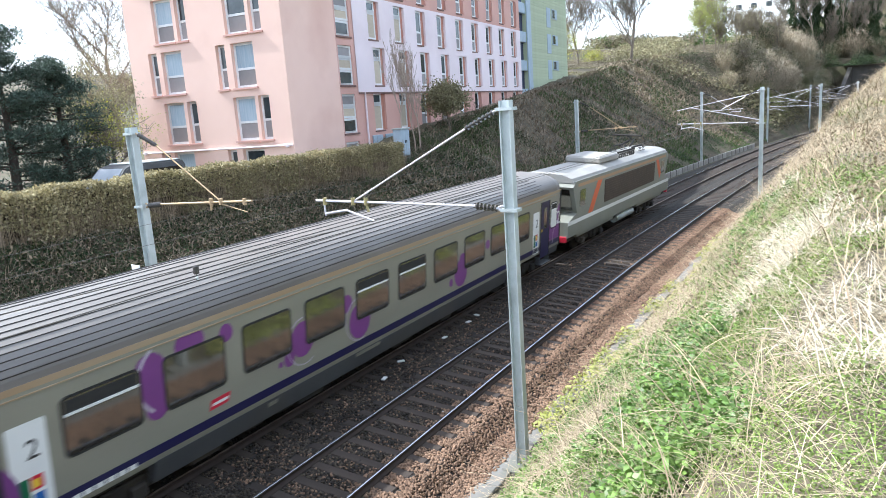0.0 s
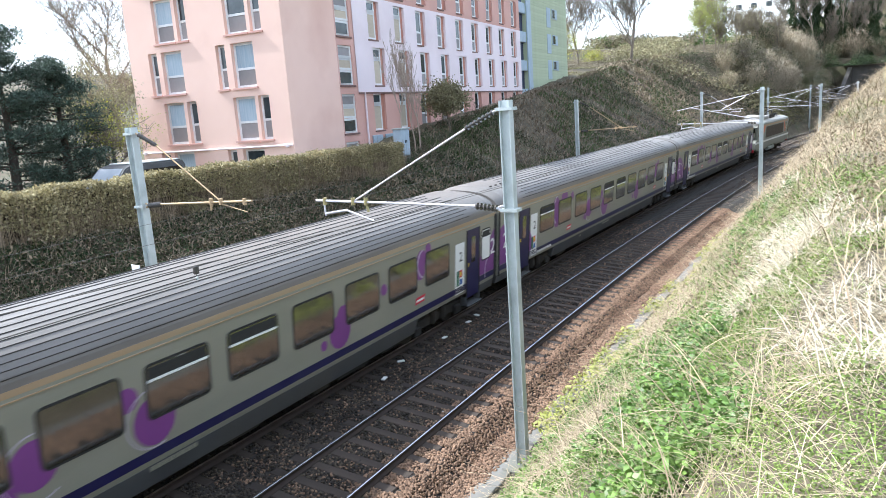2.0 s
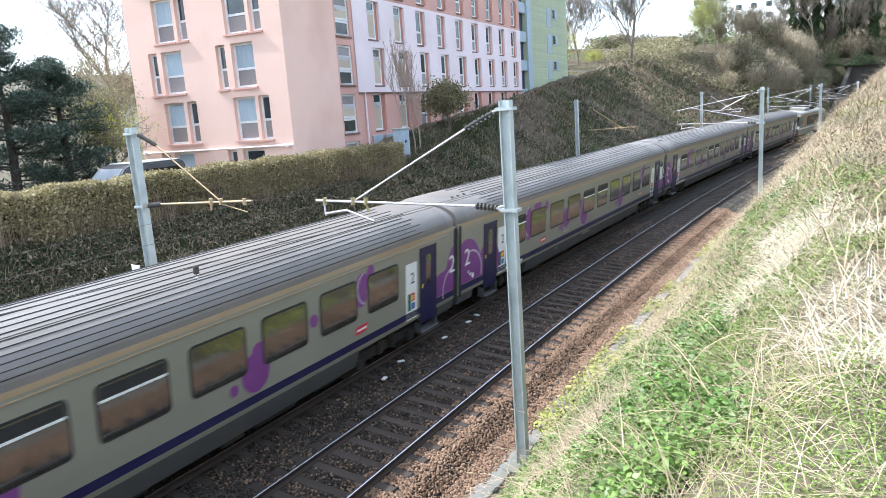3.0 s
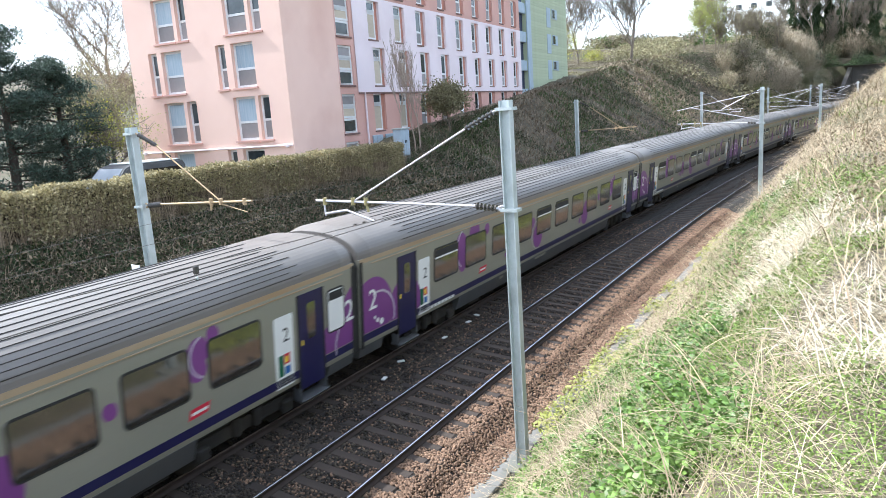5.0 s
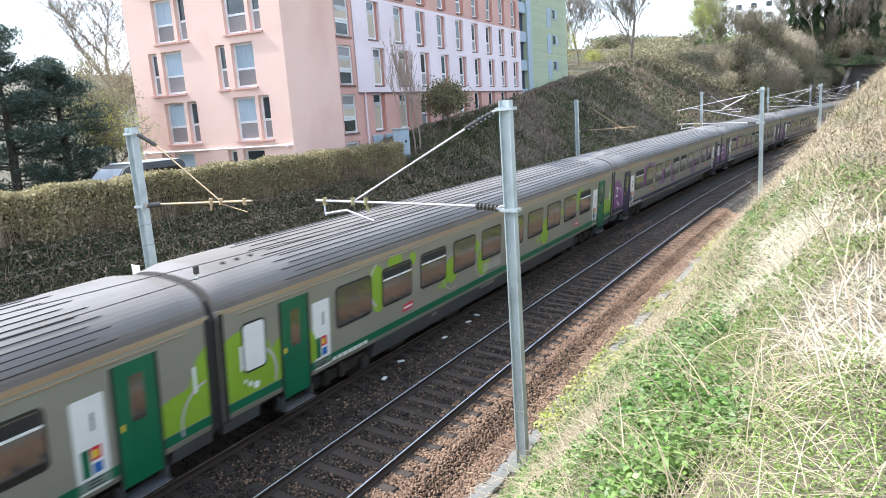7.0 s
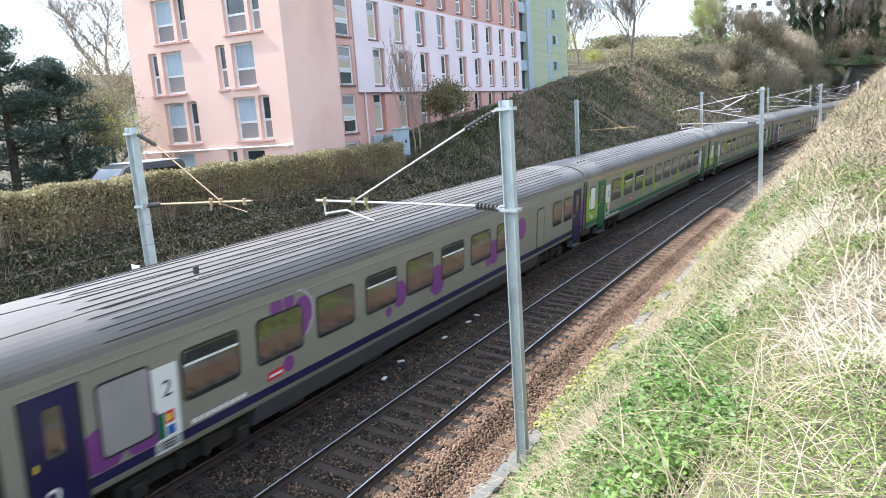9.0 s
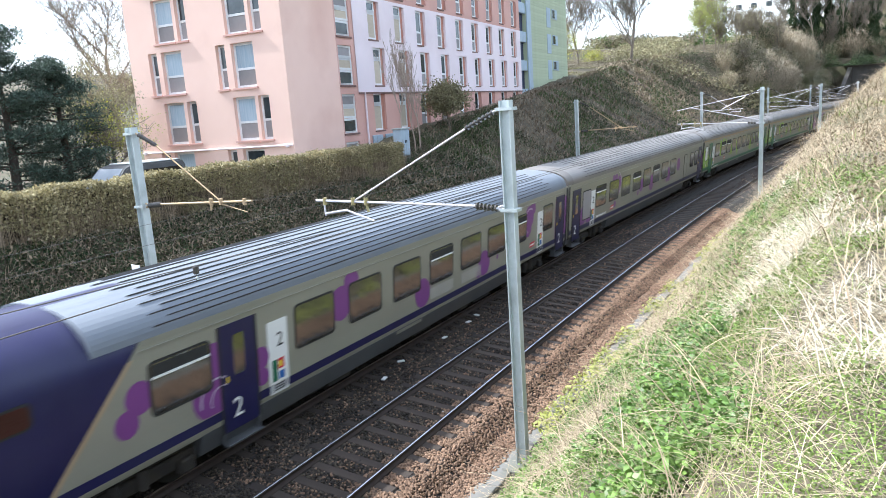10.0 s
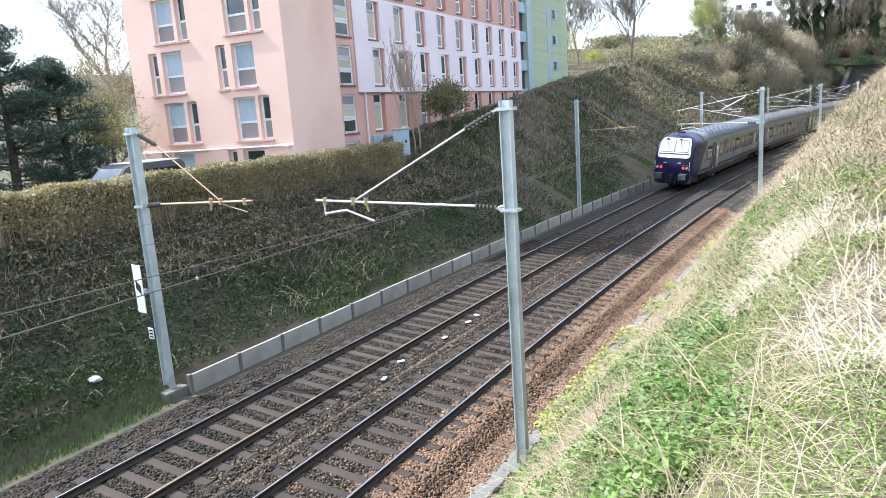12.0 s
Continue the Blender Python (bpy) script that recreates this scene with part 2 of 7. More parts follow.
# ---- mesh tools ----
def raw(name, verts, faces, material, parent=None, smooth=False, label="", slots=None):
    me = bpy.data.meshes.new(name)
    me.from_pydata([tuple(v) for v in verts], [], [tuple(f) for f in faces])
    me.materials.append(material)
    for extra in (slots or ()):
        me.materials.append(extra)
    if smooth:
        me.polygons.foreach_set("use_smooth", [True] * len(me.polygons))
    me.update()
    ob = new(name, me)
    if parent:
        ob.parent = parent
    if label:
        ob["label"] = label
    return ob


def part(name, bm, material, parent=None, label="", smooth=False):
    me = bpy.data.meshes.new(name)
    if smooth:
        for f in bm.faces:
            f.smooth = True
    bm.to_mesh(me)
    bm.free()
    me.materials.append(material)
    ob = new(name, me)
    if parent:
        ob.parent = parent
    if label:
        ob["label"] = label
    return ob


def big(name, V, F, material, parent=None, smooth=False):
    """A large mesh from arrays: V (n,3), F (m,3 or 4)."""
    V = np.asarray(V, dtype=np.float32)
    F = np.asarray(F, dtype=np.int32)
    k = F.shape[1]
    me = bpy.data.meshes.new(name)
    me.vertices.add(len(V))
    me.vertices.foreach_set("co", V.ravel())
    me.loops.add(F.size)
    me.loops.foreach_set("vertex_index", F.ravel())
    me.polygons.add(len(F))
    me.polygons.foreach_set("loop_start", np.arange(0, F.size, k, dtype=np.int32))
    me.polygons.foreach_set("loop_total", np.full(len(F), k, dtype=np.int32))
    if smooth:
        me.polygons.foreach_set("use_smooth", np.ones(len(F), dtype=bool))
    me.materials.append(material)
    me.update(calc_edges=True)
    ob = new(name, me)
    if parent:
        ob.parent = parent
    return ob


def box(bm, x0, x1, y0, y1, z0, z1, bevel=0.0):
    r = bmesh.ops.create_cube(bm, size=1.0, matrix=Matrix.Translation(((x0 + x1) / 2, (y0 + y1) / 2, (z0 + z1) / 2)) @ Matrix.Diagonal((abs(x1 - x0), abs(y1 - y0), abs(z1 - z0), 1)))
    if bevel:
        edges = list({e for v in r["verts"] for e in v.link_edges})
        bmesh.ops.bevel(bm, geom=edges, offset=bevel, segments=1, affect="EDGES")


def bar(bm, p, q, r0, r1=None, n=8):
    """A round bar from p to q."""
    p, q = Vector(p), Vector(q)
    d = q - p
    m = Matrix.Translation((p + q) / 2) @ d.to_track_quat("Z", "Y").to_matrix().to_4x4()
    bmesh.ops.create_cone(bm, cap_ends=True, segments=n, radius1=r0, radius2=r1 if r1 is not None else r0, depth=d.length, matrix=m)


def boxpart(name, dims, material, parent, bevel=0.0, label=""):
    bm = bmesh.new()
    box(bm, *dims, bevel)
    return part(name, bm, material, parent, label)


def empty(name, m=None):
    e = new(name)
    e.empty_display_size = 0.3
    if m is not None:
        e.matrix_world = m
    return e


# ---- plan: x runs with the line, s is the distance across it, the line curves to the right ----
RAD = 688.7
S_NEAR, S_FAR, GAUGE, CANT = 8.453, 12.123, 1.507, 0.119
LEAN = math.asin(CANT / GAUGE)


def bend(x):
    return -x * x / (2 * RAD)


def at(x, s, z):
    return Vector((x, s + bend(x), z))


def sm(a, b, v):
    t = np.clip((np.asarray(v, float) - a) / (b - a), 0, 1)
    return t * t * (3 - 2 * t)


def left_top(x):
    return np.interp(x, [-200, 27, 31, 39, 48, 58, 71, 100, 130, 160, 400], [3.4, 3.6, 4.0, 5.4, 6.3, 7.2, 8.5, 11.6, 13.6, 14.5, 16])


def ground_z(x, s):
    x, s = np.asarray(x, float), np.asarray(s, float)
    mr = 1.07 + 0.20 * sm(9, 36, x)
    top_r = 5.35 + 0.15 * np.minimum(0, x) * 0 + 3.2 * sm(20, 70, x) + 4 * sm(90, 150, x)
    zr = -0.5 + mr * (5.35 - s)
    over = np.maximum(0, zr - top_r)
    zr = zr - over * 0.93
    ml = 0.77 + 1.0 * sm(108, 150, x)
    zl = -0.30 + ml * (s - 16.25)
    top_l = left_top(x)
    top_l = np.where(x < 150, 3.4 + (top_l - 3.4) * (1 - sm(45, 90, s)), 3.4 + (top_l - 3.4) * (1 - sm(110, 180, s)))
    over = np.maximum(0, zl - top_l)
    zl = zl - over * 0.95
    base = np.full(np.broadcast(x, s).shape, -0.55)
    z = np.where(s < 5.35, np.maximum(zr, -0.55), np.where(s > 16.2, np.maximum(zl, -0.55), base))
    hill = 11.8 + 0.10 * np.clip(x - 170, 0, 60) + 0.16 * np.clip(x - 170, 0, 60) * (1 - sm(10, 34, s - x * x / (2 * RAD) + 18))
    hill = 3.4 + (hill - 3.4) * (1 - sm(90, 170, s))
    z = np.where(x > 167.5, np.maximum(z, hill), z)
    w = np.sin(x * 0.9 + s * 0.7) * 0.5 + np.sin(x * 0.37 - s * 1.3 + 1.7) * 0.6 + np.sin(x * 2.1 + 0.4 * s) * 0.25
    amp = np.where((s < 5.0) | (s > 17), 0.12, 0.0)
    return z + w * amp


def build_ground():
    xs = np.concatenate([[-1500, -700, -300, -150, -80, -50, -35], np.arange(-25, 60, 0.5), np.arange(60, 167, 1.0), [167.4, 167.6, 168.5], np.arange(172, 260, 6), [300, 400, 600, 1000, 1800]])
    ss = np.concatenate([[-1500, -700, -300, -150, -80, -50, -30, -20], np.arange(-14, 5.2, 0.4), [5.2, 5.35, 5.5, 7, 9, 11, 13, 15, 16.1, 16.2, 16.3], np.arange(16.6, 40, 0.5), [44, 50, 60, 80, 120, 200, 350, 700, 1500]])
    X, S = np.meshgrid(xs, ss, indexing="ij")
    Z = ground_z(X, S)
    B = -np.clip(X, -300, 300) ** 2 / (2 * RAD)
    V = np.stack([X, S + B, Z], -1).reshape(-1, 3)
    n, m = len(xs), len(ss)
    i, j = np.meshgrid(np.arange(n - 1), np.arange(m - 1), indexing="ij")
    a = (i * m + j).ravel()
    F = np.stack([a, a + m, a + m + 1, a + 1], 1)
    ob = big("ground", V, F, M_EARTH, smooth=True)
    tagged(ob, "rough earth cutting with overgrown banks beside the railway", "ground", kind="structure")


build_ground()


# ---- ballast, rails and sleepers ----
def sweep(name, profile, x0, x1, step, material, parent=None, s0=0.0, z0=0.0, tilt=0.0, smooth=False):
    """A closed (s, z) profile carried along the line."""
    xs = np.arange(x0, x1 + 0.01, step)
    P = np.array(profile, float)
    c, sn = math.cos(tilt), math.sin(tilt)
    ps = P[:, 0] * c - P[:, 1] * sn
    pz = P[:, 0] * sn + P[:, 1] * c
    V = np.zeros((len(xs), len(P), 3))
    V[:, :, 0] = xs[:, None]
    V[:, :, 1] = s0 + ps[None] - (xs * xs / (2 * RAD))[:, None]
    V[:, :, 2] = z0 + pz[None]
    k = len(P)
    i, j = np.meshgrid(np.arange(len(xs) - 1), np.arange(k), indexing="ij")
    a, b = (i * k + j).ravel(), (i * k + (j + 1) % k).ravel()
    return big(name, V.reshape(-1, 3), np.stack([a, b, b + k, a + k], 1), material, parent, smooth)


def build_ballast():
    xs = np.concatenate([np.arange(-30, 40, 0.25), np.arange(40, 330, 1.0)])
    ss = np.arange(5.9, 15.61, 0.1)
    X, S = np.meshgrid(xs, ss, indexing="ij")
    def bed(c):
        d = np.abs(S - c)
        return -0.17 - np.maximum(0, d - 1.55) * 0.62 + (S - c) * CANT / GAUGE + CANT / 2
    Z = np.maximum(np.maximum(bed(S_NEAR), bed(S_FAR)), -0.5)
    rng = np.random.default_rng(4)
    Z = Z + rng.normal(0, 0.012, Z.shape)
    Z[:, 0] = -0.7
    Z[:, -1] = -0.7
    V = np.stack([X, S - X * X / (2 * RAD), Z], -1).reshape(-1, 3)
    n, m = len(xs), len(ss)
    i, j = np.meshgrid(np.arange(n - 1), np.arange(m - 1), indexing="ij")
    a = (i * m + j).ravel()
    ob = big("ballast_bed", V, np.stack([a, a + m, a + m + 1, a + 1], 1), M_BALLAST)
    tagged(ob, "brown crushed stone bed under the railway tracks", "ballast", kind="structure")

    def bed_z(s):
        d1, d2 = np.abs(s - S_NEAR), np.abs(s - S_FAR)
        z1 = -0.17 - np.maximum(0, d1 - 1.55) * 0.62 + (s - S_NEAR) * CANT / GAUGE + CANT / 2
        z2 = -0.17 - np.maximum(0, d2 - 1.55) * 0.62 + (s - S_FAR) * CANT / GAUGE + CANT / 2
        return np.maximum(np.maximum(z1, z2), -0.5)

    octa = np.array([(1, 0, 0), (-1, 0, 0), (0, 1, 0), (0, -1, 0), (0, 0, 1), (0, 0, -1)], float)
    tris = np.array([(0, 2, 4), (2, 1, 4), (1, 3, 4), (3, 0, 4), (2, 0, 5), (1, 2, 5), (3, 1, 5), (0, 3, 5)])
    for name, material, rules, seed in (("ballast_stones", M_STONE, ((5.0, 36.0, 7.6, 15.4, 95000),), 5), ("rusty_ballast_stones", M_STONE_RUST, ((6.0, 46.0, 5.95, 8.0, 60000), (9, 40, 7.6, 11.0, 6000)), 6)):
        rng = np.random.default_rng(seed)
        pts = []
        for x0, x1, s0, s1, n in rules:
            x = x0 + (x1 - x0) * rng.random(n) ** 1.35
            pts.append(np.stack([x, s0 + (s1 - s0) * rng.random(n)], 1))
        P = np.concatenate(pts)
        d = np.minimum(np.abs(P[:, 1] - S_NEAR), np.abs(P[:, 1] - S_FAR))
        k = np.abs(((P[:, 0] + 0.3) % 0.6) - 0.3) > 0.12
        P = P[(k | (d > 1.32)) & (np.abs(d - 0.7535) > 0.09)]
        n = len(P)
        r = rng.uniform(0.022, 0.048, n)
        V = octa[None] * (r[:, None, None] * rng.uniform(0.6, 1.3, (n, 6, 1)))
        a = rng.uniform(0, 6.28, n)
        ca, sa = np.cos(a), np.sin(a)
        V = np.stack([V[..., 0] * ca[:, None] - V[..., 1] * sa[:, None], V[..., 0] * sa[:, None] + V[..., 1] * ca[:, None], V[..., 2] * 0.8 + V[..., 0] * rng.uniform(-0.5, 0.5, n)[:, None]], -1)
        V += rng.normal(0, 0.005, V.shape)
        V[..., 0] += P[:, 0, None]
        V[..., 1] += (P[:, 1] - P[:, 0] ** 2 / (2 * RAD))[:, None]
        V[..., 2] += (bed_z(P[:, 1]) + r * 0.35)[:, None]
        F = (tris[None] + (np.arange(n) * 6)[:, None, None]).reshape(-1, 3)
        ob = big(name, V.reshape(-1, 3), F, material)
        tagged(ob, "loose brown crushed stones between and beside the tracks", "ballast stones", kind="stuff")


build_ballast()

SLEEPER_BM = bmesh.new()
box(SLEEPER_BM, -0.125, 0.125, -1.27, 1.27, -0.29, -0.145, 0.02)
SLEEPER_ME = bpy.data.meshes.new("sleeper")
SLEEPER_BM.to_mesh(SLEEPER_ME)
SLEEPER_BM.free()
SLEEPER_ME.materials.append(M_SLEEPER)
RAIL_FOOT = [(-0.07, -0.15), (0.07, -0.15), (0.07, -0.135), (0.012, -0.115), (0.012, -0.045), (0.034, -0.036), (0.034, -0.006), (-0.034, -0.006), (-0.034, -0.036), (-0.012, -0.045), (-0.012, -0.115), (-0.07, -0.135)]
RAIL_HEAD = [(-0.030, -0.004), (0.030, -0.004), (0.026, 0.0), (-0.026, 0.0)]


def build_track(s, name, label, heads):
    root = tagged(empty(name), label, "railway track", kind="structure")
    for side, z, head in ((-1, 0.0, heads[0]), (1, CANT, heads[1])):
        rail = sweep("rail", RAIL_FOOT, -30, 330, 1.0, M_RAIL, root, s + side * GAUGE / 2, z)
        sweep("rail_head", RAIL_HEAD, -30, 330, 1.0, head, rail, s + side * GAUGE / 2, z)
    for i in range(300):
        x = -3.0 + 0.6 * i
        o = new("sleeper", SLEEPER_ME)
        o.parent = root
        o.matrix_local = Matrix.Translation(at(x, s, CANT / 2)) @ Matrix.Rotation(-x / RAD, 4, "Z") @ Matrix.Rotation(LEAN, 4, "X")


build_track(S_NEAR, "railway_track_near", "railway track with bright worn rails on brown sleepers", (M_RAILTOP, M_RAILTOP))
build_track(S_FAR, "railway_track_far", "railway track with one bright and one browned rail on brown sleepers", (M_RAILDULL, M_RAILTOP))


# ---- train ----
HW = 1.412  # half width
ROOF_TOP = 4.06


def roof_profile(n=28):
    """Half arch from the cantrail to the crown, as (y, z), for the near side then mirrored."""
    pts = []
    for i in range(n + 1):
        a = math.pi * i / n
        ca, sa = math.cos(a), math.sin(a)
        y = -HW * math.copysign(abs(ca) ** 0.85, ca)
        pts.append((y, 3.36 + (ROOF_TOP - 3.36) * abs(sa) ** 0.8))
    return pts


def tube_along_x(name, prof, x0, x1, material, parent, caps=True, smooth=False, scales=None, label=""):
    """A (y, z) profile carried along x; scales lists (x, ky, kz) for ends that draw in."""
    stations = scales or [(x0, 1, 1), (x1, 1, 1)]
    zc = min(p[1] for p in prof)
    V, F = [], []
    k = len(prof)
    for x, ky, kz in stations:
        V += [(x, y * ky, zc + (z - zc) * kz) for y, z in prof]
    for i in range(len(stations) - 1):
        for j in range(k):
            a, b = i * k + j, i * k + (j + 1) % k
            F.append((a, b, b + k, a + k))
    if caps:
        F.append(tuple(range(k))[::-1])
        F.append(tuple(range((len(stations) - 1) * k, len(stations) * k)))
    ob = raw(name, V, F, material, parent, smooth, label)
    bm = bmesh.new()
    bm.from_mesh(ob.data)
    bmesh.ops.recalc_face_normals(bm, faces=bm.faces)
    bm.to_mesh(ob.data)
    bm.free()
    return ob


def rounded(x0, x1, z0, z1, r, n=4):
    pts = []
    for cx, cz, a0 in ((x1 - r, z1 - r, 0), (x0 + r, z1 - r, 90), (x0 + r, z0 + r, 180), (x1 - r, z0 + r, 270)):
        for i in range(n + 1):
            a = radians(a0 + 90 * i / n)
            pts.append((cx + r * math.cos(a), cz + r * math.sin(a)))
    return pts


def plate(name, outline, y, depth, material, parent, label="", side=-1):
    """A flat plate on the coach side: outline in (x, z), standing proud of y by depth."""
    k = len(outline)
    V = [(x, side * y, z) for x, z in outline] + [(x, side * (y + depth), z) for x, z in outline]
    F = [tuple(range(k, 2 * k))] + [(j, (j + 1) % k, k + (j + 1) % k, k + j) for j in range(k)]
    ob = raw(name, V, F, material, parent, label=label)
    bm = bmesh.new()
    bm.from_mesh(ob.data)
    bmesh.ops.recalc_face_normals(bm, faces=bm.faces)
    bm.to_mesh(ob.data)
    bm.free()
    return ob


def ring_plate(name, cx, cz, r, width, a0, a1, y, material, parent, n=20):
    out = [(cx + r * math.cos(radians(a0 + (a1 - a0) * i / n)), cz + r * math.sin(radians(a0 + (a1 - a0) * i / n))) for i in range(n + 1)]
    inn = [(cx + (r - width) * math.cos(radians(a0 + (a1 - a0) * i / n)), cz + (r - width) * math.sin(radians(a0 + (a1 - a0) * i / n))) for i in range(n + 1)]
    V = [(x, -y, z) for x, z in out] + [(x, -y, z) for x, z in inn]
    F = [(i, i + 1, n + 2 + i, n + 1 + i) for i in range(n)]
    return raw(name, V, F, material, parent)


def disc(name, cx, cz, r, y, material, parent, zmin=1.0, zmax=3.2, xmin=-99, xmax=99, n=28):
    pts = [(min(max(cx + r * math.cos(2 * math.pi * i / n), xmin), xmax), min(max(cz + r * 1.05 * math.sin(2 * math.pi * i / n), zmin), zmax)) for i in range(n)]
    return plate(name, pts, y - 0.002, 0.002, material, parent)


def lettering(text, x, z, size, material, parent, y, name="numeral"):
    cu = bpy.data.curves.new(name, "FONT")
    cu.body, cu.size, cu.extrude = text, size, 0.0015
    cu.resolution_u = 3
    tmp = bpy.data.objects.new(name, cu)
    me = bpy.data.meshes.new_from_object(tmp)
    bpy.data.objects.remove(tmp)
    ob = new(name, me)
    me.materials.clear()
    me.materials.append(material)
    ob.parent = parent
    ob.matrix_local = Matrix.Translation((x, -y, z)) @ Matrix.Rotation(radians(90), 4, "X")
    return ob


def coach_window(parent, x0, x1, z0, z1, vent, y=HW, side=-1, glass=None):
    """Rubber surround with a rounded pane set in it; some have a hopper vent above a pale bar."""
    w = plate("window", rounded(x0 - 0.045, x1 + 0.045, z0 - 0.045, z1 + 0.045, 0.13), y, 0.010, M_RUBBER, parent, side=side)
    plate("pane", rounded(x0, x1, z0, z1, 0.09), y + 0.010, 0.004, glass or M_COACHGLASS, w, side=side)
    if vent:
        zb = z1 - 0.27
        plate("vent_bar", [(x0 + 0.02, zb - 0.02), (x1 - 0.02, zb - 0.02), (x1 - 0.02, zb + 0.02), (x0 + 0.02, zb + 0.02)], y + 0.014, 0.02, M_OFFWHITE, w, side=side)
        plate("vent_opening", [(x0 + 0.03, zb + 0.03), (x1 - 0.03, zb + 0.03), (x1 - 0.03, z1 - 0.03), (x0 + 0.03, z1 - 0.03)], y + 0.014, 0.003, M_RUBBER, w, side=side)
    return w


def bogie(parent, x):
    bm = bmesh.new()
    for sy in (-1, 1):
        box(bm, x - 1.7, x + 1.7, sy * 1.05 - 0.09, sy * 1.05 + 0.09, 0.42, 0.72, 0.03)
        for dx in (-1.28, 1.28):
            box(bm, x + dx - 0.18, x + dx + 0.18, sy * 1.16 - 0.1, sy * 1.16 + 0.1, 0.32, 0.62, 0.04)
        bar(bm, (x - 0.3, sy * 1.15, 0.45), (x - 0.3, sy * 1.15, 0.85), 0.12, n=10)
        bar(bm, (x + 0.3, sy * 1.15, 0.45), (x + 0.3, sy * 1.15, 0.85), 0.12, n=10)
    box(bm, x - 0.5, x + 0.5, -1.0, 1.0, 0.45, 0.8, 0.03)
    b = part("bogie", bm, M_UNDER, parent)
    for dx in (-1.28, 1.28):
        bm = bmesh.new()
        for sy in (-1, 1):
            bar(bm, (x + dx, sy * 0.68, 0.46), (x + dx, sy * 0.82, 0.46), 0.46, n=24)
        bar(bm, (x + dx, -0.8, 0.46), (x + dx, 0.8, 0.46), 0.09, n=8)
        part("wheelset", bm, M_UNDER, b)


def coach_shell(root, x0, x1, roof_mat, trim_mat, stripe_mat, cab=False):
    sides = [(-HW + 0.03, 0.98), (-HW, 1.10), (-HW, 3.18), (-HW + 0.01, 3.36), (HW - 0.01, 3.36), (HW, 3.18), (HW, 1.10), (HW - 0.03, 0.98)]
    tube_along_x("body", sides, x0, x1, M_BODY, root)
    arch = roof_profile()
    prof = [(y, z) for y, z in arch]
    tube_along_x("roof", prof, x0, x1, roof_mat, root, smooth=False, scales=[(x0, 0.95, 0.86), (x0 + 0.5, 1, 1), (x1 - 0.5, 1, 1), (x1, 0.95, 0.86)] if not cab else [(x0 + 3.2, 0.99, 0.985), (x1 - 0.5, 1, 1), (x1, 0.95, 0.86)])
    # lengthwise ribs of the roof sheets
    V, F = [], []
    xa, xb = x0 + (4.45 if cab else 2.0), x1 - 2.0
    for i in range(19):
        t = 0.06 + 0.88 * i / 18
        a = math.pi * t
        ca, sa = math.cos(a), math.sin(a)
        y = -HW * math.copysign(abs(ca) ** 0.85, ca)
        z = 3.36 + (ROOF_TOP - 3.36) * abs(sa) ** 0.8
        inset = 0.35 * (i % 2)
        for px, dy, dz in ((xa + inset, -0.013, -0.012), (xa + inset, 0.013, -0.012), (xa + inset, 0, 0.018), (xb - inset, -0.013, -0.012), (xb - inset, 0.013, -0.012), (xb - inset, 0, 0.018)):
            nrm = Vector((y * 0.55, z - 3.0)).normalized()
            tang = Vector((nrm.y, -nrm.x))
            o = tang * dy + nrm * dz
            V.append((px, y + o.x, z + o.y))
        k = i * 6
        F += [(k, k + 2, k + 5, k + 3), (k + 2, k + 1, k + 4, k + 5), (k, k + 1, k + 2), (k + 3, k + 5, k + 4)]
    raw("roof_seam", V, F, M_ROOFSEAM, root)["kind"] = "stuff"
    zt = 3.20
    for sd in (-1, 1):
        plate("cantrail", [(x0 + (4.1 if cab else 0.02), zt + 0.06), (x1 - 0.02, zt + 0.06), (x1 - 0.02, zt + 0.17), (x0 + (4.2 if cab else 0.02), zt + 0.17)], HW, 0.004, trim_mat, root, side=sd)
        plate("gutter", [(x0 + (4.1 if cab else 0.5), zt - 0.02), (x1 - 0.5, zt - 0.02), (x1 - 0.5, zt), (x0 + (4.1 if cab else 0.5), zt)], HW, 0.022, trim_mat, root, side=sd)
        plate("waist_stripe", [(x0 + (2.05 if cab else 0.02), 1.12), (x1 - 0.02, 1.12), (x1 - 0.02, 1.31), (x0 + (2.2 if cab else 0.02), 1.31)], HW, 0.003, stripe_mat, root, side=sd)
    skirt = [(-HW + 0.01, 1.0), (-HW + 0.14, 0.52), (HW - 0.14, 0.52), (HW - 0.01, 1.0)]
    tube_along_x("skirt", skirt, x0 + 5.3, x1 - 5.3, M_SKIRT, root)
    tube_along_x("end_skirt", [(-HW + 0.05, 0.98), (-HW + 0.12, 0.66), (HW - 0.12, 0.66), (HW - 0.05, 0.98)], x1 - 1.05, x1 - 0.03, M_SKIRT, root)
    if not cab:
        tube_along_x("end_skirt", [(-HW + 0.05, 0.98), (-HW + 0.12, 0.66), (HW - 0.12, 0.66), (HW - 0.05, 0.98)], x0 + 0.03, x0 + 1.05, M_SKIRT, root)
    tube_along_x("underframe", [(-1.15, 0.98), (-1.1, 0.75), (1.1, 0.75), (1.15, 0.98)], x0 + 0.6, x1 - 0.3, M_UNDER, root)
    rng = random.Random(7)
    x = x0 + 6.2
    while x < x1 - 7.0:
        w = rng.uniform(0.5, 1.5)
        bm = bmesh.new()
        box(bm, x, x + w, -1.22, 1.22, rng.uniform(0.36, 0.5), 0.70, 0.03)
        part("equipment_box", bm, M_UNDER, root)
        x += w + rng.uniform(0.15, 0.9)
    bogie(root, x0 + 3.75)
    bogie(root, x1 - 3.75)
